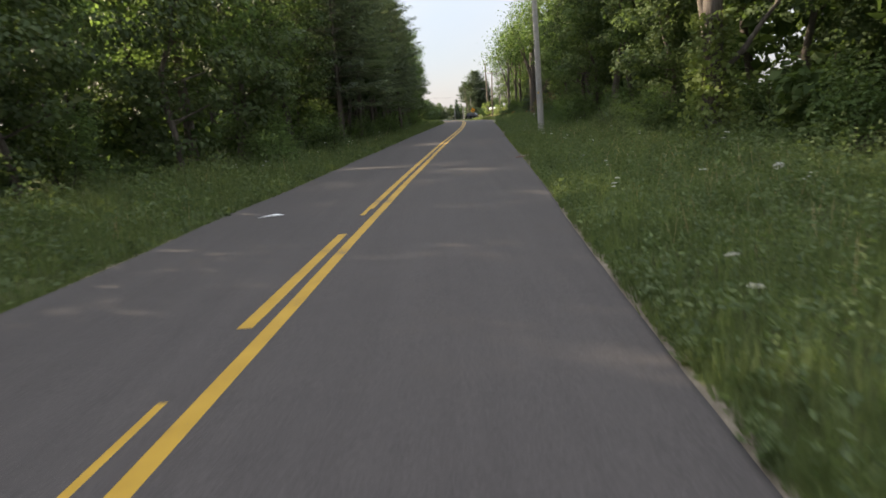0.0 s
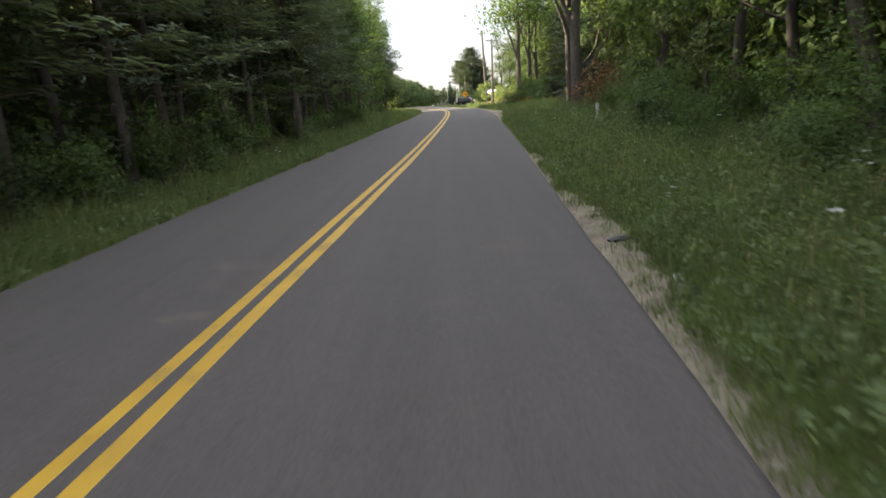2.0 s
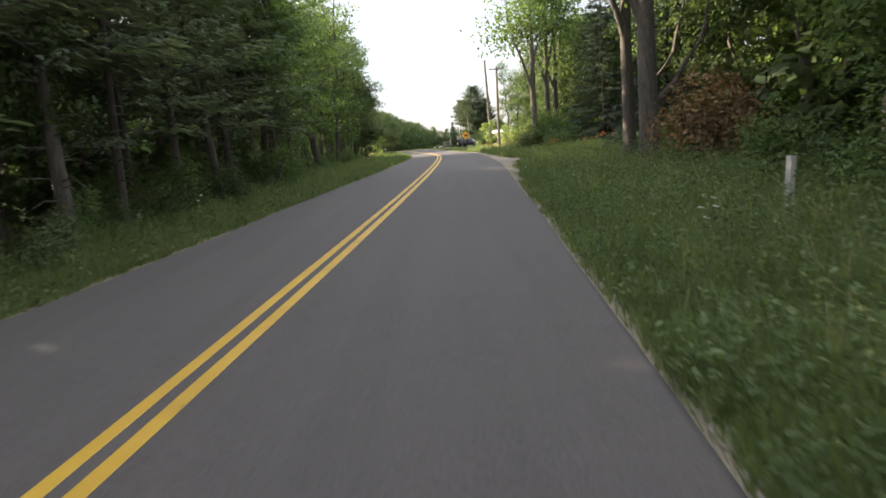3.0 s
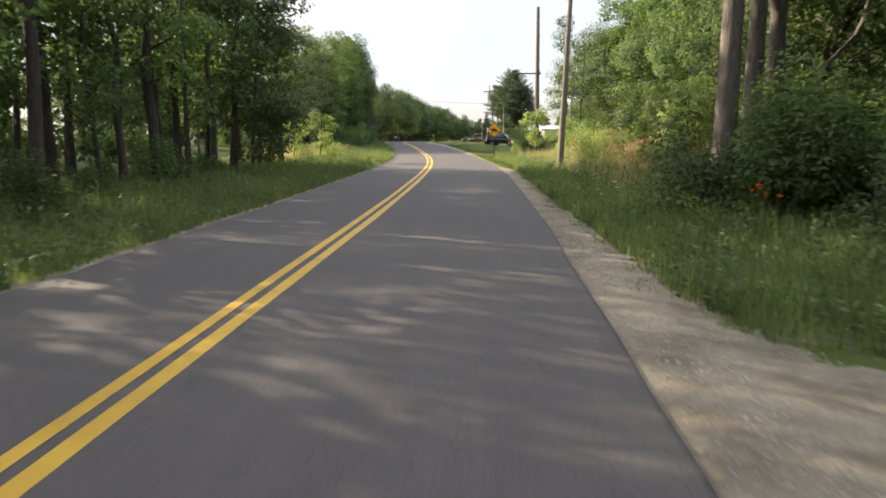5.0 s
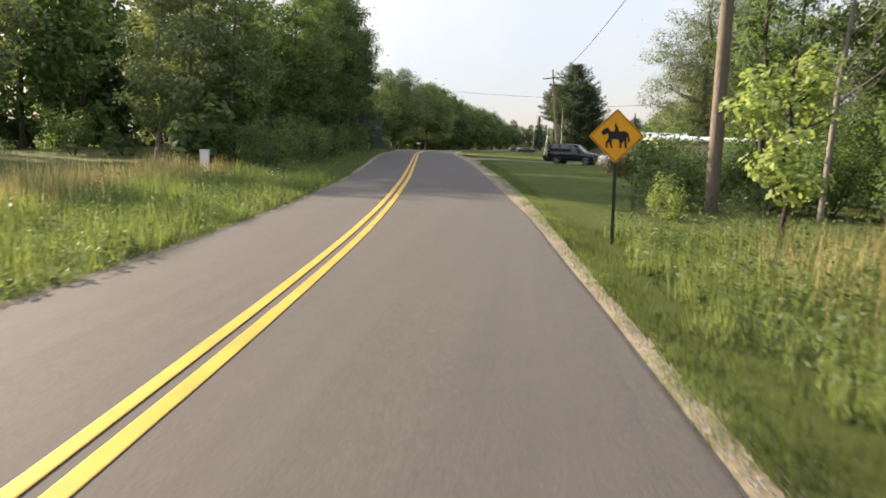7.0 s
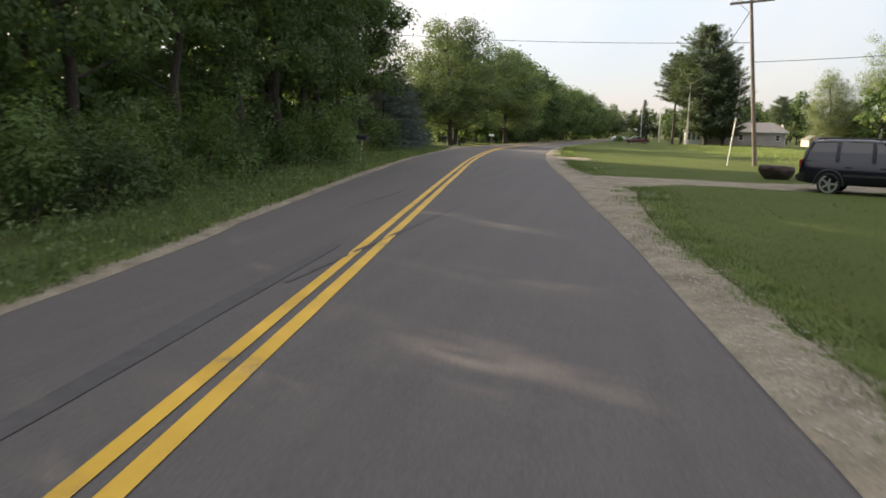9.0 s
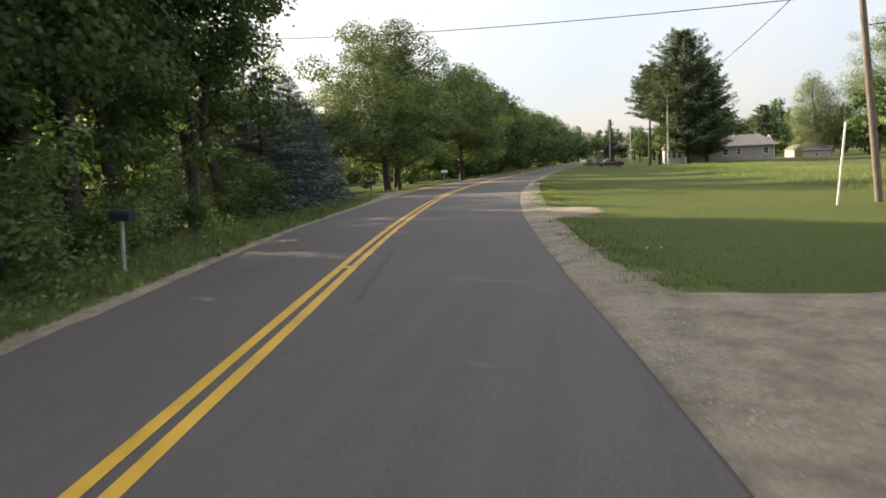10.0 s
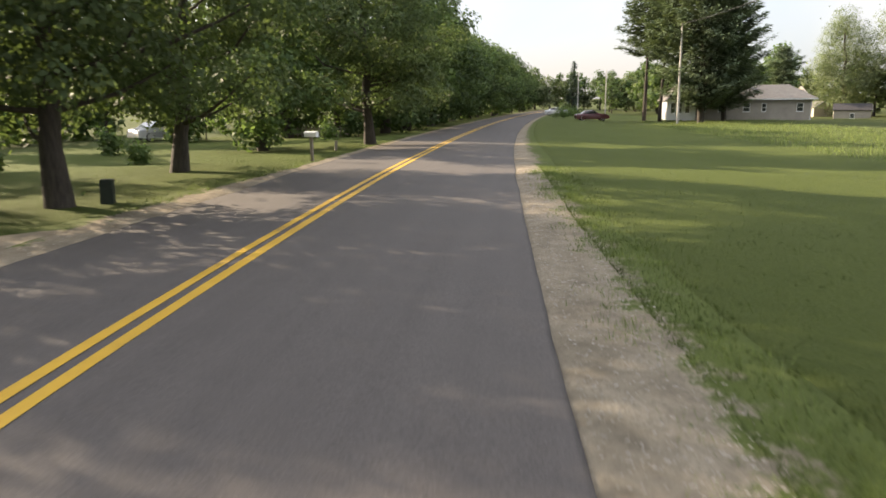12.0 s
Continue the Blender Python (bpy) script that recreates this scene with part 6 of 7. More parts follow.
def warning_sign(x, y):
    z = ground_at(x, y)
    s = thing("warning_sign", "orange-yellow diamond warning sign with a black horse symbol", "road sign")
    ms = Mesh()
    ms.prism([(-0.035, 0), (-0.03, 0), (-0.02, 0), (0.02, 0), (0.035, 0), (0.035, 2.66), (-0.035, 2.66)], 0.035)
    part("post", ms, M_STEEL, s, "dark green steel post")
    h, cz, rr = 0.539, 2.24, 0.04

    def diamond(hh, r):
        out = []
        for k in range(4):
            a0 = math.pi / 2 * k
            cx, cz_ = math.cos(a0) * (hh - r * 1.414), math.sin(a0) * (hh - r * 1.414)
            for q in (-45, -22, 0, 22, 45):
                out.append((cx + r * math.cos(a0 + radians(q)), cz + cz_ + r * math.sin(a0 + radians(q))))
        return out

    part("plate", Mesh().prism(diamond(h, rr), 0.004, pose(0, -0.006, 0)), M_SIGN, s, "orange-yellow diamond plate")
    outer, inner = diamond(h - 0.025, rr * 0.8), diamond(h - 0.042, rr * 0.7)
    k = len(outer)
    bm_ = Mesh()
    bm_.add([(x_, -0.010, z_) for x_, z_ in outer] + [(x_, -0.010, z_) for x_, z_ in inner], [(i, (i + 1) % k, (i + 1) % k + k, i + k) for i in range(k)])
    part("border", bm_, M_BLACK, s, "thin black border")
    horse = [(-0.27, 0.02), (-0.30, 0.09), (-0.24, 0.15), (-0.17, 0.17), (-0.12, 0.10), (-0.05, 0.09), (-0.03, 0.14), (-0.045, 0.20), (-0.02, 0.27), (0.01, 0.20), (0.04, 0.15), (0.05, 0.09), (0.17, 0.10), (0.24, 0.05), (0.27, -0.10), (0.23, -0.14),
             (0.22, -0.02), (0.20, -0.06), (0.215, -0.24), (0.175, -0.24), (0.155, -0.10), (0.10, -0.15), (0.11, -0.235), (0.07, -0.235), (0.06, -0.10), (0.02, -0.06), (-0.08, -0.06), (-0.09, -0.14), (-0.065, -0.24), (-0.105, -0.24), (-0.135, -0.12),
             (-0.17, -0.15), (-0.165, -0.235), (-0.205, -0.235), (-0.205, -0.12), (-0.15, -0.03), (-0.17, 0.06), (-0.22, 0.03)]
    hm = Mesh()
    hm.add([(x_ * 0.98, -0.0105, cz + z_ * 0.98) for x_, z_ in horse], [tuple(range(len(horse)))])
    part("symbol", hm, M_BLACK, s, "black horse silhouette")
    part("bolt", Mesh().tube([(0, -0.016, cz + 0.33), (0, 0, cz + 0.33)], [0.012, 0.012], 6), M_GALV, s)
    part("bolt", Mesh().tube([(0, -0.016, cz - 0.33), (0, 0, cz - 0.33)], [0.012, 0.012], 6), M_GALV, s)
    s.matrix_basis = pose(x, y, z - 0.05, 0, -1.5, -4)


warning_sign(6.1, 121.2)


def mailbox(x, y, post_mat, box_mat, size=1.0, turn=0, flag=True, label="", w=0.05, lean=0):
    m = thing("mailbox", label, "mailbox", "mailboxes")
    part("post", Mesh().box(-w, -w, -0.2, w, w, 0.92 * size), post_mat, m, bevel=0.008)
    pr = [(-0.09, 0), (0.09, 0), (0.09, 0.12)] + [(0.09 * math.cos(a), 0.12 + 0.09 * math.sin(a)) for a in np.linspace(0.3, math.pi - 0.3, 7)] + [(-0.09, 0.12)]
    part("box", Mesh().prism([(a, b) for a, b in pr], 0.5, pose(0, -0.25, 0.92 * size)), box_mat, m, "arched metal box")
    part("door", Mesh().prism([(a * 1.05, b * 1.03) for a, b in pr], 0.012, pose(0, -0.265, 0.92 * size)), box_mat, m)
    if flag:
        part("flag", Mesh().box(0.095, 0.02, 1.0 * size, 0.105, 0.16, 1.06 * size), M_RED_LENS, m, "small red flag")
    m.matrix_basis = pose(x, y, ground_at(x, y), lean, 0, turn)


mailbox(-12.35, 195.4, M_WOOD, M_TRIM, 0.82, 70, False, "wide dark mailbox on a weathered wooden post", 0.04)
mailbox(-12.7, 218.3, M_WOOD, M_WHITE, 1.0, 75, True, "white mailbox on a wooden post")


def stake(x, y, h, mat, label, w=0.03, cap=None):
    s = thing("marker_post", label, "post", "marker posts")
    part("post", Mesh().box(-w, -w, -0.2, w, w, h), mat, s, bevel=0.006)
    if cap:
        part("reflector", Mesh().box(-w * 1.6, -w - 0.015, h - 0.22, w * 1.6, -w - 0.003, h - 0.02), cap, s, "small reflector plate")
    s.matrix_basis = pose(x, y, ground_at(x, y), 2, -6 if w < 0.04 else 3, 20)


mailbox(-10.35, 171.6, M_CONCRETE, M_DARK, 1.3, 78, False, "dark mailbox on a thin leaning post in the shade", 0.028, 5)
stake(8.24, 37.5, 0.95, M_CONCRETE, "short pale marker post in the grass", 0.055)
stake(-13.7, 206.6, 0.55, M_STEEL, "short dark green utility pedestal", 0.13)
stake(at(-4.6, 225.0), 225.0, 0.5, M_WOOD, "short dark post on the lawn", 0.06)
box_ = thing("utility_box", "white utility box in the meadow", "utility box")
part("body", Mesh().box(-0.2, -0.18, 0, 0.2, 0.18, 0.95), M_WHITE, box_, bevel=0.02)
part("lid", Mesh().box(-0.215, -0.195, 0.95, 0.215, 0.195, 1.0), M_WHITE, box_, bevel=0.012)
box_.matrix_basis = pose(-10.3, 137.6, ground_at(-10.3, 137.6), 0, 0, 20)

for x, y, ln, turn in ((1.25, -11.0, 0.35, 20), (1.1, -16.8, 0.22, 70), (2.35, 7.6, 0.25, 40)):
    st = Mesh()
    zz = float(along(LAND_Z, y)) - 0.03
    st.tube([(-ln / 2, 0, 0.02), (0, 0.02, 0.035), (ln / 2, -0.01, 0.02)], [0.012, 0.014, 0.008], 6)
    ob = new("dead_stick", st.data("dead_stick", M_STICK))
    ob.matrix_basis = pose(x, y, zz, 0, 0, turn)
    tagged(ob, "short reddish dead stick at the road edge", "stick", "fallen sticks")
lit = Mesh()
lit.add([(-0.28, -0.03, 0.012), (0.0, -0.07, 0.03), (0.27, 0.0, 0.012), (0.1, 0.05, 0.05), (-0.1, 0.06, 0.015)], [(0, 1, 3, 4), (1, 2, 3)])
lit.add([(-0.28, -0.03, 0.006), (0.0, -0.07, 0.006), (0.27, 0.0, 0.006), (0.1, 0.05, 0.006), (-0.1, 0.06, 0.006)], [(4, 3, 2, 1, 0)])
ob = new("litter", lit.data("litter", M_WHITE))
ob.matrix_basis = pose(-4.85, -21.5, float(along(LAND_Z, -21.5)) - 0.03, 0, 0, 15)
tagged(ob, "crumpled white paper litter on the asphalt", "litter")



def scrap(x, y, size, mat, label, turn):
    """A small crumpled scrap that lies on the ground."""
    g = np.random.default_rng(int(abs(x * 100)) + 1)
    n = 9
    v = [(0, 0, 0.05 * size / 0.2)] + [(size * g.uniform(0.6, 1.1) * math.cos(6.2832 * k / n), 0.6 * size * g.uniform(0.6, 1.1) * math.sin(6.2832 * k / n), g.uniform(0.0, 0.04)) for k in range(n)]
    v += [(a_, b_, -0.01) for a_, b_, c_ in v[1:]]
    f = [(0, k + 1, (k + 1) % n + 1) for k in range(n)] + [(k + 1, k + 1 + n, (k + 1) % n + 1 + n, (k + 1) % n + 1) for k in range(n)]
    o = new("litter", Mesh().add(v, f).data("litter", mat))
    o.matrix_basis = pose(x, y, ground_at(x, y) + 0.03, 0, 0, turn)
    tagged(o, label, "litter")


scrap(3.25, 14.35, 0.17, M_TRIM, "crumpled black scrap on the sandy verge", 20)
scrap(3.32, 12.55, 0.09, M_WHITE_METAL, "small pale bluish scrap in the verge grass", 60)
scrap(-0.35, 173.0, 0.035, M_CONCRETE, "small pale scrap on the lawn edge", 30)
scrap(-0.1, 172.95, 0.04, M_CONCRETE, "small pale scrap on the lawn edge", 75)
# fallen branch in the thin stand
fb = Mesh()
fb.tube([(0, 0, 1.2), (1.4, 0.4, 0.8), (3.0, 0.6, 0.25)], [0.03, 0.05, 0.07], 6)
ob = new("fallen_branch", fb.data("fallen_branch", M_BARK_DARK, True))
ob.matrix_basis = pose(at(-10.5, 86), 86, ground_at(at(-10.5, 86), 86) - 0.15, 0, 0, -20)
tagged(ob, "dark fallen branch propped among the trees", "branch")


# boulder with a flat top
def boulder(x, y):
    bm = bmesh.new()
    bmesh.ops.create_icosphere(bm, subdivisions=4, radius=1.0)
    for v in bm.verts:
        p = v.co.copy()
        r = 1 + 0.14 * noise.noise(p * 1.7) + 0.06 * noise.noise(p * 5)
        p = p * r
        wide = 0.72 + 0.28 * min(1, max(0, (p.z + 1) / 1.1))
        v.co = Vector((p.x * 0.82 * wide, p.y * 0.62 * wide, min(p.z, 0.42 + 0.10 * noise.noise(p * 2.5)) * 0.52))
    me = bpy.data.meshes.new("boulder")
    bm.to_mesh(me)
    bm.free()
    me.materials.append(M_ROCK)
    ob_ = new("boulder", me)
    ob_.matrix_basis = pose(x, y, ground_at(x, y) + 0.36, 0, 2, 15) @ Matrix.Diagonal((0.86, 0.86, 0.86, 1))
    tagged(ob_, "dark brown flat-topped boulder on the lawn", "rock")


boulder(6.6, 172.4)


# ---------------------------------------------------------------- vehicles
def wheel(parent, x, y, r, width, side):
    """A wheel on the y side of a car that points along x."""
    m = pose(x, y, r)
    tyre = Mesh()
    rings = [(-0.5, 0.80), (-0.5, 0.93), (-0.36, 1.0), (0.36, 1.0), (0.5, 0.93), (0.5, 0.80)]
    n = 28
    pts = [(r * q * math.cos(a), width * p, r * q * math.sin(a)) for p, q in rings for a in [6.2832 * k / n for k in range(n)]]
    tyre.add([m @ Vector(p) for p in pts], [(i * n + k, i * n + (k + 1) % n, (i + 1) * n + (k + 1) % n, (i + 1) * n + k) for i in range(5) for k in range(n)])
    w = part("wheel", tyre, M_TYRE, parent, "black tyre with a silver five-spoke rim", smooth=True)
    rim = Mesh()
    o = side * width * 0.42
    for k in range(5):
        a = 6.2832 * k / 5
        c, s = math.cos(a), math.sin(a)
        d, e = math.cos(a + 1.5708), math.sin(a + 1.5708)
        p = []
        for rad, hw in ((0.10, 0.10), (0.66, 0.075)):
            for q in (-1, 1):
                p.append((r * (rad * c + q * hw * d), o, r * (rad * s + q * hw * e)))
        p += [(a_, b_ - side * 0.03, c_) for a_, b_, c_ in p]
        rim.add([m @ Vector(v) for v in p], [(0, 1, 3, 2), (4, 5, 7, 6), (0, 2, 6, 4), (1, 3, 7, 5)])
    k2 = 24
    for ra, rb in ((0.64, 0.80), (0.02, 0.15)):
        v = [(r * q * math.cos(t), o, r * q * math.sin(t)) for q in (ra, rb) for t in [6.2832 * k / k2 for k in range(k2)]]
        rim.add([m @ Vector(p) for p in v], [(k, (k + 1) % k2, (k + 1) % k2 + k2, k + k2) for k in range(k2)])
    part("rim", rim, M_ALLOY, w, "silver five-spoke rim")
    disc = Mesh()
    v = [(0, side * width * 0.30, 0)] + [(r * 0.8 * math.cos(t), side * width * 0.30, r * 0.8 * math.sin(t)) for t in [6.2832 * k / k2 for k in range(k2)]]
    disc.add([m @ Vector(p) for p in v], [(0, k + 1, (k + 1) % k2 + 1) for k in range(k2)])
    part("hub", disc, M_TRIM, w)
    return w


def loft(sections, close=True):
    """A skin over cross-sections, each a list of points."""
    ms = Mesh()
    k = len(sections[0])
    ms.add([p for s in sections for p in s], [(i * k + q, i * k + q + 1, (i + 1) * k + q + 1, (i + 1) * k + q) for i in range(len(sections) - 1) for q in range(k - 1)])
    if close:
        ms.f.append(tuple(range(k)))
        ms.f.append(tuple((len(sections) - 1) * k + q for q in range(k))[::-1])
    return ms


def suv(x, y, turn, paint, label):
    """Nose towards +x of the car; length 4.9 m."""
    car = thing("suv", label, "car")
    hw = 0.93
    # lower body: outline along its length
    xs = [-2.42, -2.36, -2.0, -1.2, 0.0, 0.75, 1.0, 1.5, 1.84, 2.03, 2.10]
    top = [0.80, 1.12, 1.16, 1.16, 1.15, 1.15, 1.14, 1.09, 1.02, 0.92, 0.72]
    bot = [0.50, 0.40, 0.36, 0.34, 0.34, 0.34, 0.34, 0.34, 0.36, 0.40, 0.46]
    wid = [0.84, 0.90, 0.93, 0.94, 0.94, 0.94, 0.94, 0.93, 0.90, 0.82, 0.72]
    secs = []
    for a, t, b, w in zip(xs, top, bot, wid):
        secs.append([Vector(p) for p in ((a, -w * 0.92, b), (a, -w, b + 0.08), (a, -w * 1.01, b + (t - b) * 0.55), (a, -w * 0.96, t - 0.06), (a, -w * 0.88, t), (a, 0, t + 0.02), (a, w * 0.88, t), (a, w * 0.96, t - 0.06), (a, w * 1.01, b + (t - b) * 0.55), (a, w, b + 0.08), (a, w * 0.92, b), (a, -w * 0.92, b))])
    part("body", loft(secs), paint, car, "glossy dark body", smooth=True)
    # cabin: glass band with a painted roof and pillars
    glass = []
    for z_, x0, x1, w in ((1.10, -2.33, 1.16, 0.88), (1.38, -2.27, 0.82, 0.83), (1.69, -2.10, 0.40, 0.70)):
        glass.append([Vector(p) for p in ((x0, -w, z_), (x0 + 0.1, -w * 1.02, z_), (x1 - 0.35, -w * 1.02, z_), (x1, -w * 0.72, z_), (x1, w * 0.72, z_), (x1 - 0.35, w * 1.02, z_), (x0 + 0.1, w * 1.02, z_), (x0, w, z_), (x0, -w, z_))])
    part("window_glass", loft(glass), M_CARGLASS, car, "dark tinted window glass", smooth=False)
    rf = []
    for a, z_ in ((-2.16, 1.66), (-2.05, 1.72), (-1.5, 1.76), (-0.4, 1.765), (0.32, 1.73), (0.48, 1.66)):
        rf.append([Vector(p) for p in ((a, -0.73, z_ - 0.05), (a, -0.70, z_), (a, 0, z_ + 0.025), (a, 0.70, z_), (a, 0.73, z_ - 0.05), (a, 0, z_ - 0.06), (a, -0.73, z_ - 0.05))])
    part("roof", loft(rf), paint, car, smooth=True)
    for s in (-1, 1):
        for pts in (((1.17, 0.90, 1.12), (0.44, 0.735, 1.70)), ((-0.12, 0.90, 1.12), (-0.16, 0.735, 1.70)), ((-1.22, 0.90, 1.12), (-1.22, 0.735, 1.70)), ((-2.26, 0.87, 1.12), (-2.06, 0.72, 1.68))):
            part("pillar", Mesh().tube([(p[0], p[1] * s, p[2]) for p in pts], [0.075, 0.065], 6), paint, car)
        part("roof_rail", Mesh().tube([(-1.95, 0.62 * s, 1.77), (-1.85, 0.62 * s, 1.82), (-0.1, 0.62 * s, 1.82), (0.0, 0.62 * s, 1.76)], [0.022] * 4, 6), M_TRIM, car, "black roof rail")
        part("side_trim", Mesh().box(-1.0, 0.935 * s - 0.012, 0.62, 0.95, 0.935 * s + 0.02, 0.72), M_TRIM, car, bevel=0.008)
        part("tail_lamp", Mesh().box(-2.43, 0.72 * s - 0.11, 0.86, -2.30, 0.72 * s + 0.12, 1.12), M_RED_LENS, car, "red tail lamp", bevel=0.02)
        part("headlight", Mesh().box(1.88, 0.68 * s - 0.12, 0.72, 2.06, 0.68 * s + 0.10, 0.84), M_CLEAR_LENS, car, "clear headlight", bevel=0.03)
        part("mirror", Mesh().box(0.66, 0.96 * s - 0.04, 1.06, 0.84, 0.96 * s + 0.14 * s, 1.20), paint, car, "door mirror", bevel=0.03)
        for dx in (-0.95, 0.10):
            part("door_handle", Mesh().box(dx, 0.945 * s - 0.01, 0.90, dx + 0.2, 0.945 * s + 0.025, 0.94), M_TRIM, car, bevel=0.006)
        for wx in (-1.42, 1.45):
            part("wheel_arch", Mesh().tube([(wx + 0.45 * math.cos(a), 0.935 * s, 0.37 + 0.45 * math.sin(a)) for a in np.linspace(-0.1, math.pi + 0.1, 13)], [0.035] * 13, 5), M_TRIM, car)
            wheel(car, wx, 0.84 * s, 0.37, 0.24, s)
    part("rear_bumper", Mesh().box(-2.52, -0.86, 0.42, -2.30, 0.86, 0.66), M_TRIM, car, "dark rear bumper", bevel=0.05)
    part("front_bumper", Mesh().box(1.95, -0.80, 0.38, 2.16, 0.80, 0.60), M_TRIM, car, "dark front bumper", bevel=0.06)
    part("number_plate", Mesh().box(-2.445, -0.16, 0.88, -2.425, 0.16, 1.02), M_WHITE, car, "pale plain plate")
    part("grille", Mesh().box(1.96, -0.42, 0.64, 2.09, 0.42, 0.78), M_TRIM, car, bevel=0.02)
    car.matrix_basis = pose(x, y, ground_at(x, y), 0, 0, turn) @ Matrix.Diagonal((0.89, 0.94, 0.97, 1))
    return car


car1 = suv(8.45, 167.2, -24, M_CAR, "dark navy sport utility vehicle parked on the lawn drive")


def sedan(x, y, turn, paint, label, name="car"):
    car = thing(name, label, "car")
    prof = [(-2.2, 0.55, 0.30), (-2.1, 0.90, 0.28), (-1.4, 0.98, 0.24), (-0.9, 1.36, 0.24), (0.1, 1.42, 0.24), (0.85, 1.0, 0.24), (1.7, 0.90, 0.26), (2.15, 0.72, 0.28), (2.25, 0.52, 0.34)]
    secs = []
    for a, t, b in prof:
        w = 0.86 if abs(a) < 2 else 0.74
        tw = w * (0.74 if t > 1.2 else 0.95)
        secs.append([Vector(p) for p in ((a, -w, b), (a, -w, 0.62), (a, -w * 0.98, min(t, 0.9)), (a, -tw, t - 0.03), (a, 0, t), (a, tw, t - 0.03), (a, w * 0.98, min(t, 0.9)), (a, w, 0.62), (a, w, b), (a, -w, b))])
    part("body", loft(secs), paint, car, smooth=True)
    for s in (-1, 1):
        gl_ = Mesh().add([Vector(p) for p in ((-1.25, 0.845 * s, 1.0), (0.72, 0.845 * s, 1.0), (0.1, 0.675 * s, 1.36), (-0.85, 0.675 * s, 1.33))], [(0, 1, 2, 3)])
        part("side_window", gl_, M_CARGLASS, car)
        for wx in (-1.35, 1.38):
            wheel(car, wx, 0.76 * s, 0.32, 0.2, s)
    car.matrix_basis = pose(x, y, ground_at(x, y), 0, 0, turn)
    return car


sedan(4.6, 290.0, 8, M_CAR_RED, "distant dark maroon parked car")
sedan(1.5, 322.0, 0, M_CAR_SILVER, "distant silver parked car")
sedan(-31.0, 241.5, 60, M_CAR_SILVER, "silver car parked in the shaded yard")


# ---------------------------------------------------------------- buildings
def window_unit(parent, m, w, h, frame_mat, shutters=None):
    """A window in a wall whose outside looks along -y of m; origin at the sill's middle."""
    win = part("window", Mesh().box(-w / 2, -0.02, 0, w / 2, 0.012, h, m), M_GLASS, parent, "dark window pane")
    fr = Mesh()
    t = 0.06
    for a, b, c, d in ((-w / 2 - t, 0 - t, w / 2 + t, 0), (-w / 2 - t, h, w / 2 + t, h + t), (-w / 2 - t, 0, -w / 2, h), (w / 2, 0, w / 2 + t, h), (-w / 2, h / 2 - 0.02, w / 2, h / 2 + 0.02)):
        fr.box(a, -0.05, b, c, 0.01, d, m)
    part("window_frame", fr, frame_mat, win)
    part("sill", Mesh().box(-w / 2 - 0.08, -0.09, -t - 0.04, w / 2 + 0.08, 0.01, -t, m), frame_mat, win)
    if shutters:
        for s in (-1, 1):
            x0 = s * (w / 2 + t + 0.16)
            sh = part("shutter", Mesh().box(x0 - 0.15, -0.045, -0.03, x0 + 0.15, -0.012, h + 0.03, m), shutters, win, "dark slatted shutter")
            sl = Mesh()
            for k in range(9):
                zz_ = 0.05 + (h - 0.1) * k / 8
                sl.box(x0 - 0.12, -0.055, zz_ - 0.02, x0 + 0.12, -0.045, zz_ + 0.015, m)
            part("slats", sl, shutters, win)
    return win


def gable_building(name, label, category, x, y, turn, w, depth, eave, ridge, wall_mat, side_mat, roof_mat, windows=(), side_windows=(), over=0.25, base_z=None):
    """Gable end along x (width w) facing -y; ridge runs along y."""
    b = thing(name, label, category)
    t = 0.14
    part("front_wall", Mesh().prism([(-w / 2, 0), (w / 2, 0), (w / 2, eave), (0, ridge), (-w / 2, eave)], t), wall_mat, b)
    part("back_wall", Mesh().prism([(-w / 2, 0), (w / 2, 0), (w / 2, eave), (0, ridge), (-w / 2, eave)], t, pose(0, depth - t, 0)), wall_mat, b)
    for s in (-1, 1):
        part("side_wall", Mesh().box(s * w / 2 - (t if s > 0 else 0), t, 0, s * w / 2 + (t if s < 0 else 0), depth - t, eave), side_mat, b)
        sl = (ridge - eave) / (w / 2)
        o = over
        part("roof", Mesh().prism([(0, ridge + 0.02), (s * (w / 2 + o), eave - sl * o + 0.02), (s * (w / 2 + o), eave - sl * o + 0.12), (0, ridge + 0.13)], depth + 2 * o, pose(0, -o, 0)), roof_mat, b)
        part("fascia", Mesh().prism([(0, ridge - 0.10), (s * (w / 2 + o), eave - sl * o - 0.10), (s * (w / 2 + o), eave - sl * o + 0.02), (0, ridge + 0.02)], 0.03, pose(0, -o - 0.032, 0)), M_WHITE, b)
    for wx, wz, ww, wh, sh in windows:
        window_unit(b, pose(wx, 0, wz), ww, wh, M_WHITE, sh)
    for wy, wz, ww, wh, sd in side_windows:
        window_unit(b, pose(sd * w / 2, wy, wz, 0, 0, 90 if sd > 0 else -90), ww, wh, M_WHITE)
    b.matrix_basis = pose(x, y, (ground_at(x, y) if base_z is None else base_z) - 0.05, 0, 0, turn)
    return b


def ribs(parent, w, eave, ridge, mat, step=0.23):
    k = int(w / step)
    for q in range(1, k):
        x_ = -w / 2 + q * w / k
        top_ = eave + (ridge - eave) * (1 - abs(x_) / (w / 2)) - 0.03
        part("rib", Mesh().box(x_ - 0.012, -0.016, 0.02, x_ + 0.012, -0.001, top_), mat, parent)


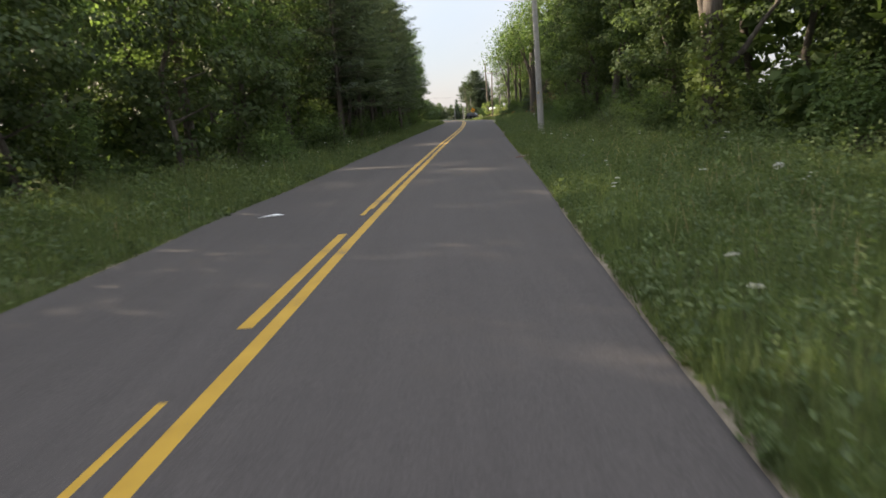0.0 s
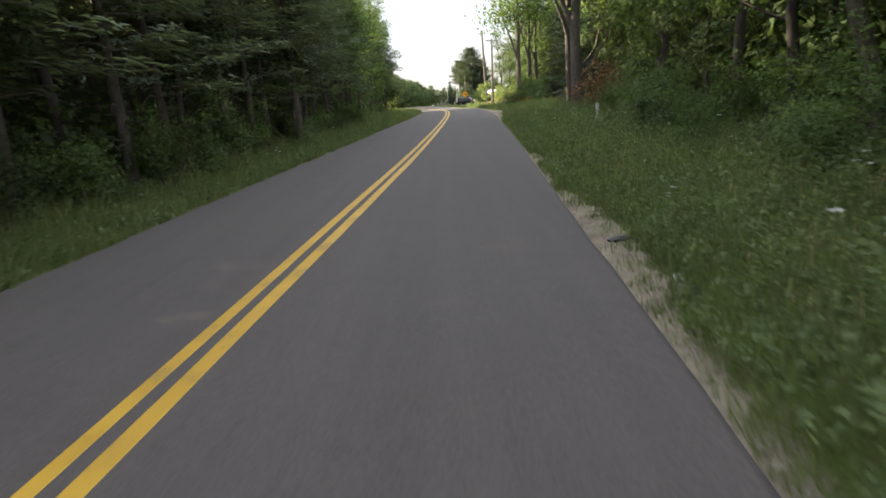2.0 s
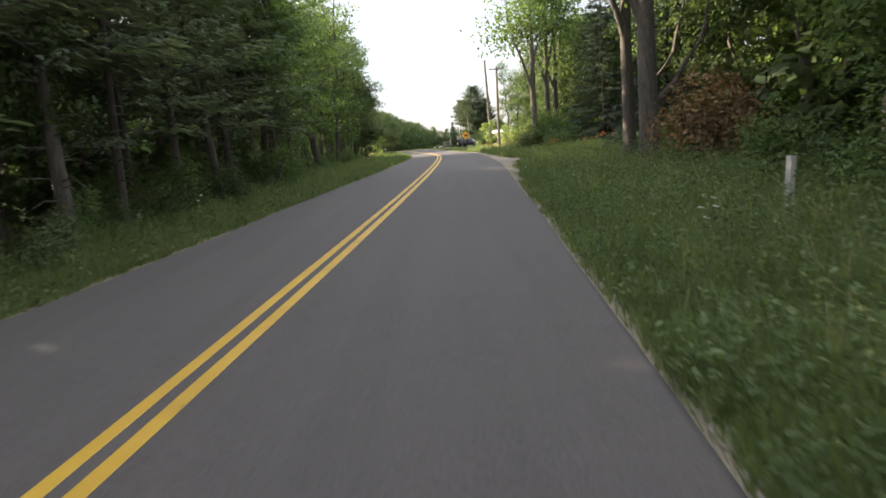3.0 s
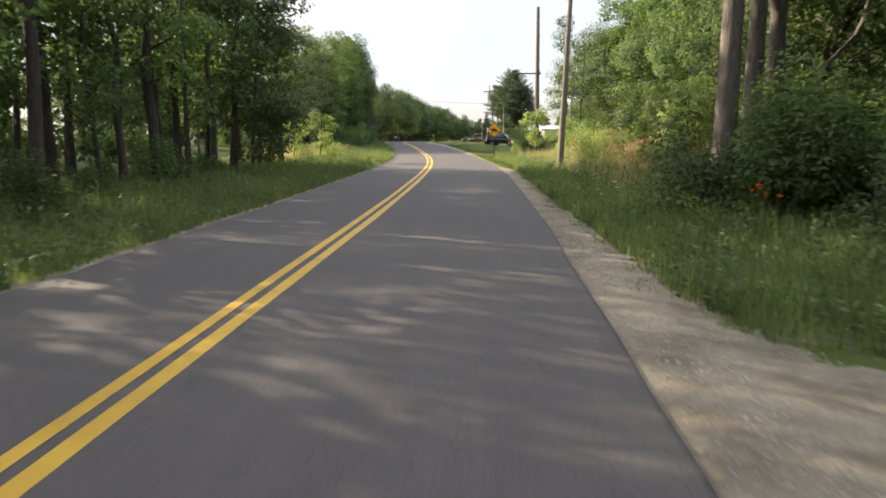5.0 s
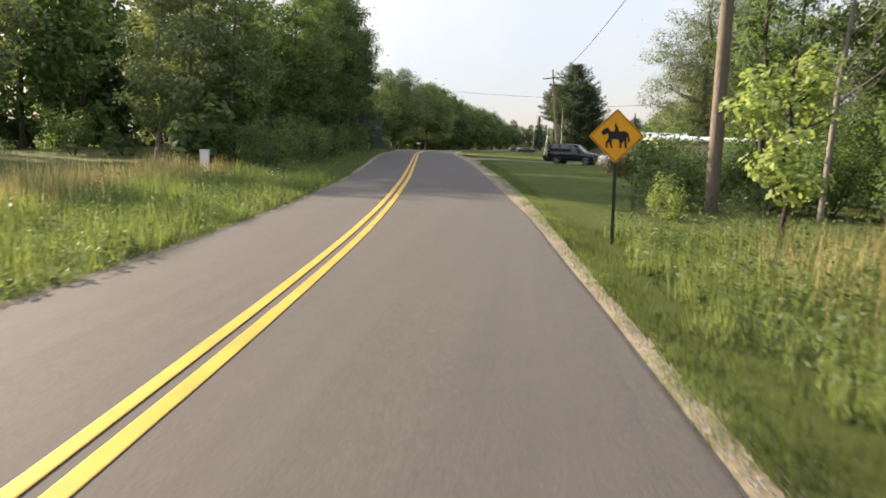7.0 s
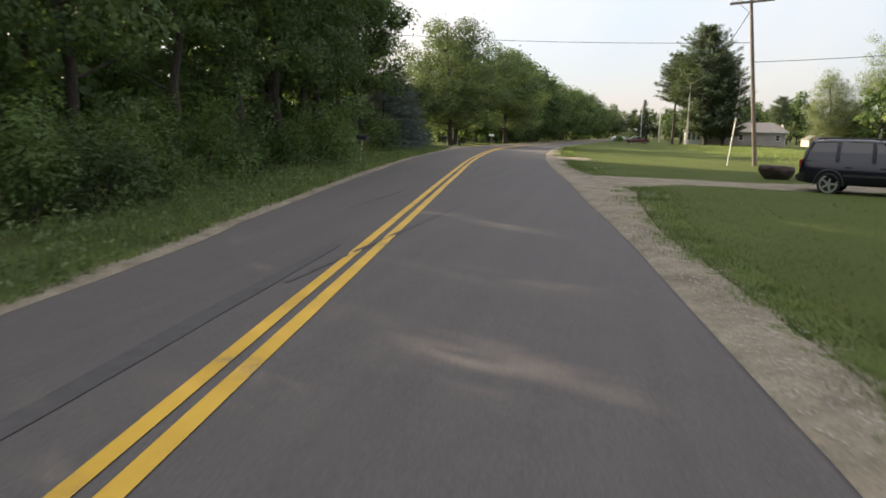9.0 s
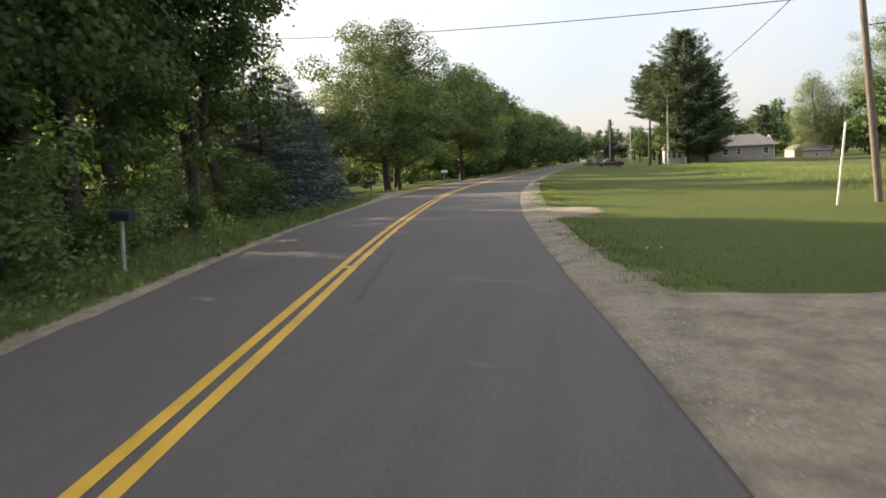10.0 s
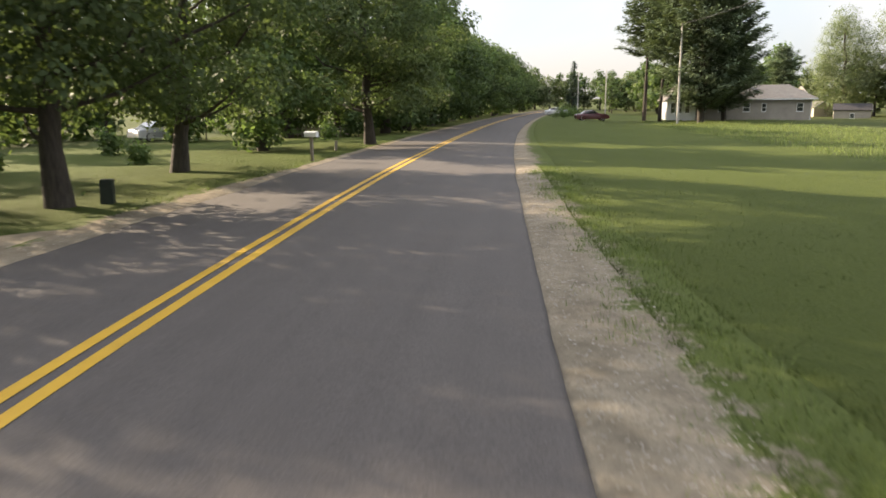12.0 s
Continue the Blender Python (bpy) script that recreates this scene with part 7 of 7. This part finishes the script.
shed = gable_building("outbuilding", "white metal-clad outbuilding with dark shutters", "outbuilding", 11.85, 163.4, -93, 6.2, 4.6, 2.0, 2.75, M_METAL_SIDING, M_GREEN_SIDING, M_WHITE_METAL,
                      [(-1.6, 0.6, 0.72, 0.88, M_DARK), (1.65, 0.6, 0.72, 0.88, M_DARK)], (), 0.15)
ribs(shed, 6.2, 2.0, 2.75, M_METAL_SIDING)
part("vent", Mesh().box(-0.1, -0.05, 2.12, 0.1, -0.018, 2.4), M_TRIM, shed, "narrow dark gable vent")


def mobile_home(x, y, turn):
    h = thing("mobile_home", "beige mobile home with a white rounded roof", "house")
    L_, W_, H_ = 12.0, 4.0, 2.3
    part("wall", Mesh().box(-W_ / 2, 0, 0.25, W_ / 2, L_, H_), M_BEIGE, h, bevel=0.02)
    arc = [(-W_ / 2 - 0.2, H_)] + [((W_ / 2 + 0.2) * -math.cos(a), H_ + 0.08 + 0.26 * math.sin(a)) for a in np.linspace(0, math.pi, 15)] + [(W_ / 2 + 0.2, H_)]
    part("roof", Mesh().prism(arc, L_ + 0.5, pose(0, -0.3, 0)), M_WHITE, h, "white curved metal roof")
    part("skirting", Mesh().box(-W_ / 2 + 0.03, 0.03, 0, W_ / 2 - 0.03, L_ - 0.03, 0.25), M_WHITE, h)
    window_unit(h, pose(-0.2, 0, 0.95), 1.5, 1.15, M_WHITE, M_DARK)
    for yy in (2.5, 6.0, 9.5):
        window_unit(h, pose(-W_ / 2, yy, 1.0, 0, 0, -90), 0.9, 0.9, M_WHITE)
    h.matrix_basis = pose(x, y, ground_at(x, y) - 0.05, 0, 0, turn)


mobile_home(12.7, 156.2, -76)
BUSH.plant(11.35, 163.2, 0.32, 2)


def propane_tank(x, y, turn):
    t = thing("propane_tank", "white horizontal propane tank on short legs", "tank")
    r, ln = 0.42, 2.2
    pts, rad = [], []
    for k in range(7):
        a = math.pi / 2 * k / 6
        pts.append((-ln / 2 - r * math.cos(a) * 0.9, 0, 0.82))
        rad.append(max(0.01, r * math.sin(a)))
    for k in range(6, -1, -1):
        a = math.pi / 2 * k / 6
        pts.append((ln / 2 + r * math.cos(a) * 0.9, 0, 0.82))
        rad.append(max(0.01, r * math.sin(a)))
    part("tank", Mesh().tube(pts, rad, 24), M_WHITE, t, "white rounded steel tank", smooth=True)
    part("dome", Mesh().tube([(0, 0, 1.20), (0, 0, 1.36), (0, 0, 1.41)], [0.17, 0.17, 0.10], 16), M_WHITE, t, "valve dome", smooth=True)
    for sx in (-0.75, 0.75):
        part("leg", Mesh().box(sx - 0.05, -0.3, 0.06, sx + 0.05, 0.3, 0.42), M_GALV, t)
        part("foot_block", Mesh().box(sx - 0.12, -0.36, -0.05, sx + 0.12, 0.36, 0.07), M_CONCRETE, t, "concrete block")
    for k, wdt in ((0.12, 0.5), (0.02, 0.32)):
        part("lettering_bar", Mesh().box(0.15 - wdt / 2, -0.435, 0.86 + k, 0.15 + wdt / 2, -0.402, 0.90 + k), M_TRIM, t, "dark lettering bar")
    t.matrix_basis = pose(x, y, ground_at(x, y), 0, 0, turn) @ Matrix.Diagonal((1, 1, 0.9, 1))


propane_tank(10.4, 153.0, -16)
mast = thing("mast", "thin dark metal mast beside the mobile home", "mast")
part("pole", Mesh().tube([(0, 0, -0.1), (0, 0, 4.0)], [0.05, 0.045], 8), M_TRIM, mast)
part("bracket", Mesh().box(-0.12, -0.04, 1.9, 0.12, 0.04, 1.98), M_GALV, mast)
mast.matrix_basis = pose(11.6, 156.4, ground_at(11.6, 156.4))


def long_house():
    h = thing("house", "long single-storey grey house with a low shingled roof", "house")
    z0, L_, D_, eave, ridge = 0.0, 15.0, 8.0, 2.95, 4.55
    t = 0.18
    part("front_wall", Mesh().box(0, 0, 0, L_, t, eave), M_HOUSE, h)
    part("back_wall", Mesh().box(0, D_ - t, 0, L_, D_, eave), M_HOUSE, h)
    for x_ in (0.0, L_ - t):
        part("end_wall", Mesh().prism([(0, 0), (D_ - 2 * t, 0), (D_ - 2 * t, eave), (D_ / 2 - t, ridge - 0.1), (0, eave)], t, pose(x_ + t, t, 0, 0, 0, 90)), M_HOUSE, h)
    for s in (0, 1):
        y0_, y1_ = (-0.5, D_ / 2) if s == 0 else (D_ + 0.5, D_ / 2)
        v = [(-0.5, y0_, eave - 0.15), (L_ + 0.5, y0_, eave - 0.15), (L_ - 1.6, y1_, ridge), (0.4, y1_, ridge)]
        v += [(a, b, c + 0.12) for a, b, c in v]
        part("roof", Mesh().add([Vector(p) for p in v], [(0, 1, 2, 3), (4, 5, 6, 7), (0, 1, 5, 4), (1, 2, 6, 5), (2, 3, 7, 6), (3, 0, 4, 7)]), M_ROOF, h, "grey shingled roof slope")
    v = [(L_ + 0.5, -0.5, eave - 0.15), (L_ + 0.5, D_ + 0.5, eave - 0.15), (L_ - 1.6, D_ / 2, ridge)]
    v += [(a, b, c + 0.12) for a, b, c in v]
    part("roof", Mesh().add([Vector(p) for p in v], [(0, 1, 2), (3, 4, 5), (0, 1, 4, 3), (1, 2, 5, 4), (2, 0, 3, 5)]), M_ROOF, h, "grey shingled hip")
    part("gutter", Mesh().box(-0.5, -0.62, eave - 0.18, L_ + 0.5, -0.5, eave - 0.06), M_WHITE, h)
    part("downpipe", Mesh().tube([(L_ - 0.15, -0.1, 0.05), (L_ - 0.15, -0.1, eave - 0.1)], [0.04, 0.04], 6), M_WHITE, h)
    for wx, ww, wh in ((1.8, 0.8, 1.0), (4.2, 0.8, 1.0), (7.2, 0.75, 0.95), (9.3, 0.45, 0.95), (13.6, 0.7, 0.95)):
        window_unit(h, pose(wx, 0, 1.35), ww, wh, M_WHITE)
    part("vent_pipe", Mesh().tube([(9.0, 3.0, ridge - 0.5), (9.0, 3.0, ridge + 0.45)], [0.06, 0.06], 8), M_WHITE, h, "white roof vent pipe")
    part("chimney", Mesh().box(6.1, 3.6, ridge - 0.3, 6.5, 4.0, ridge + 0.7), M_ROOF, h, "square flue")
    h.matrix_basis = pose(16.2, 286.0, 0.12, 0, 0, -1)


long_house()
gable_building("house_wing", "white gabled house wing with tall windows", "house", 14.8, 283.0, -4, 3.4, 7.0, 2.6, 4.1, M_WHITE, M_WHITE, M_ROOF, [(-1.0, 0.9, 0.45, 1.2, None), (-0.2, 0.9, 0.45, 1.2, None), (0.7, 0.9, 0.45, 1.2, None)], (), 0.35, 0.55)
gable_building("garden_shed", "small grey garden shed with a dark roof", "shed", 44.2, 298.7, 68, 3.0, 4.6, 1.9, 2.7, M_HOUSE, M_HOUSE, M_ROOF_DARK, [(0.0, 0.8, 0.5, 0.7, None)], [(2.3, 0.8, 0.5, 0.6, -1)], 0.15, -0.55)
gable_building("garden_shed", "small pale shed with a light roof", "shed", 43.0, 311.5, 10, 3.2, 4.0, 2.0, 2.9, M_BEIGE, M_BEIGE, M_ROOF, (), (), 0.15, -0.5)

# low garden fence in the shaded yard
fence = thing("garden_fence", "low wooden garden fence in the shade", "fence")
for k in range(14):
    part("picket", Mesh().box(k * 0.32 - 0.05, 0, 0, k * 0.32 + 0.05, 0.03, 0.8 + 0.04 * (k % 2)), M_WOOD, fence)
for z_ in (0.2, 0.6):
    part("rail", Mesh().box(-0.1, 0.032, z_, 4.3, 0.07, z_ + 0.08), M_WOOD, fence)
fx, fy = at(-13.0, 244.0), 244.0
fence.matrix_basis = pose(fx, fy, ground_at(fx, fy), 0, 0, 8)
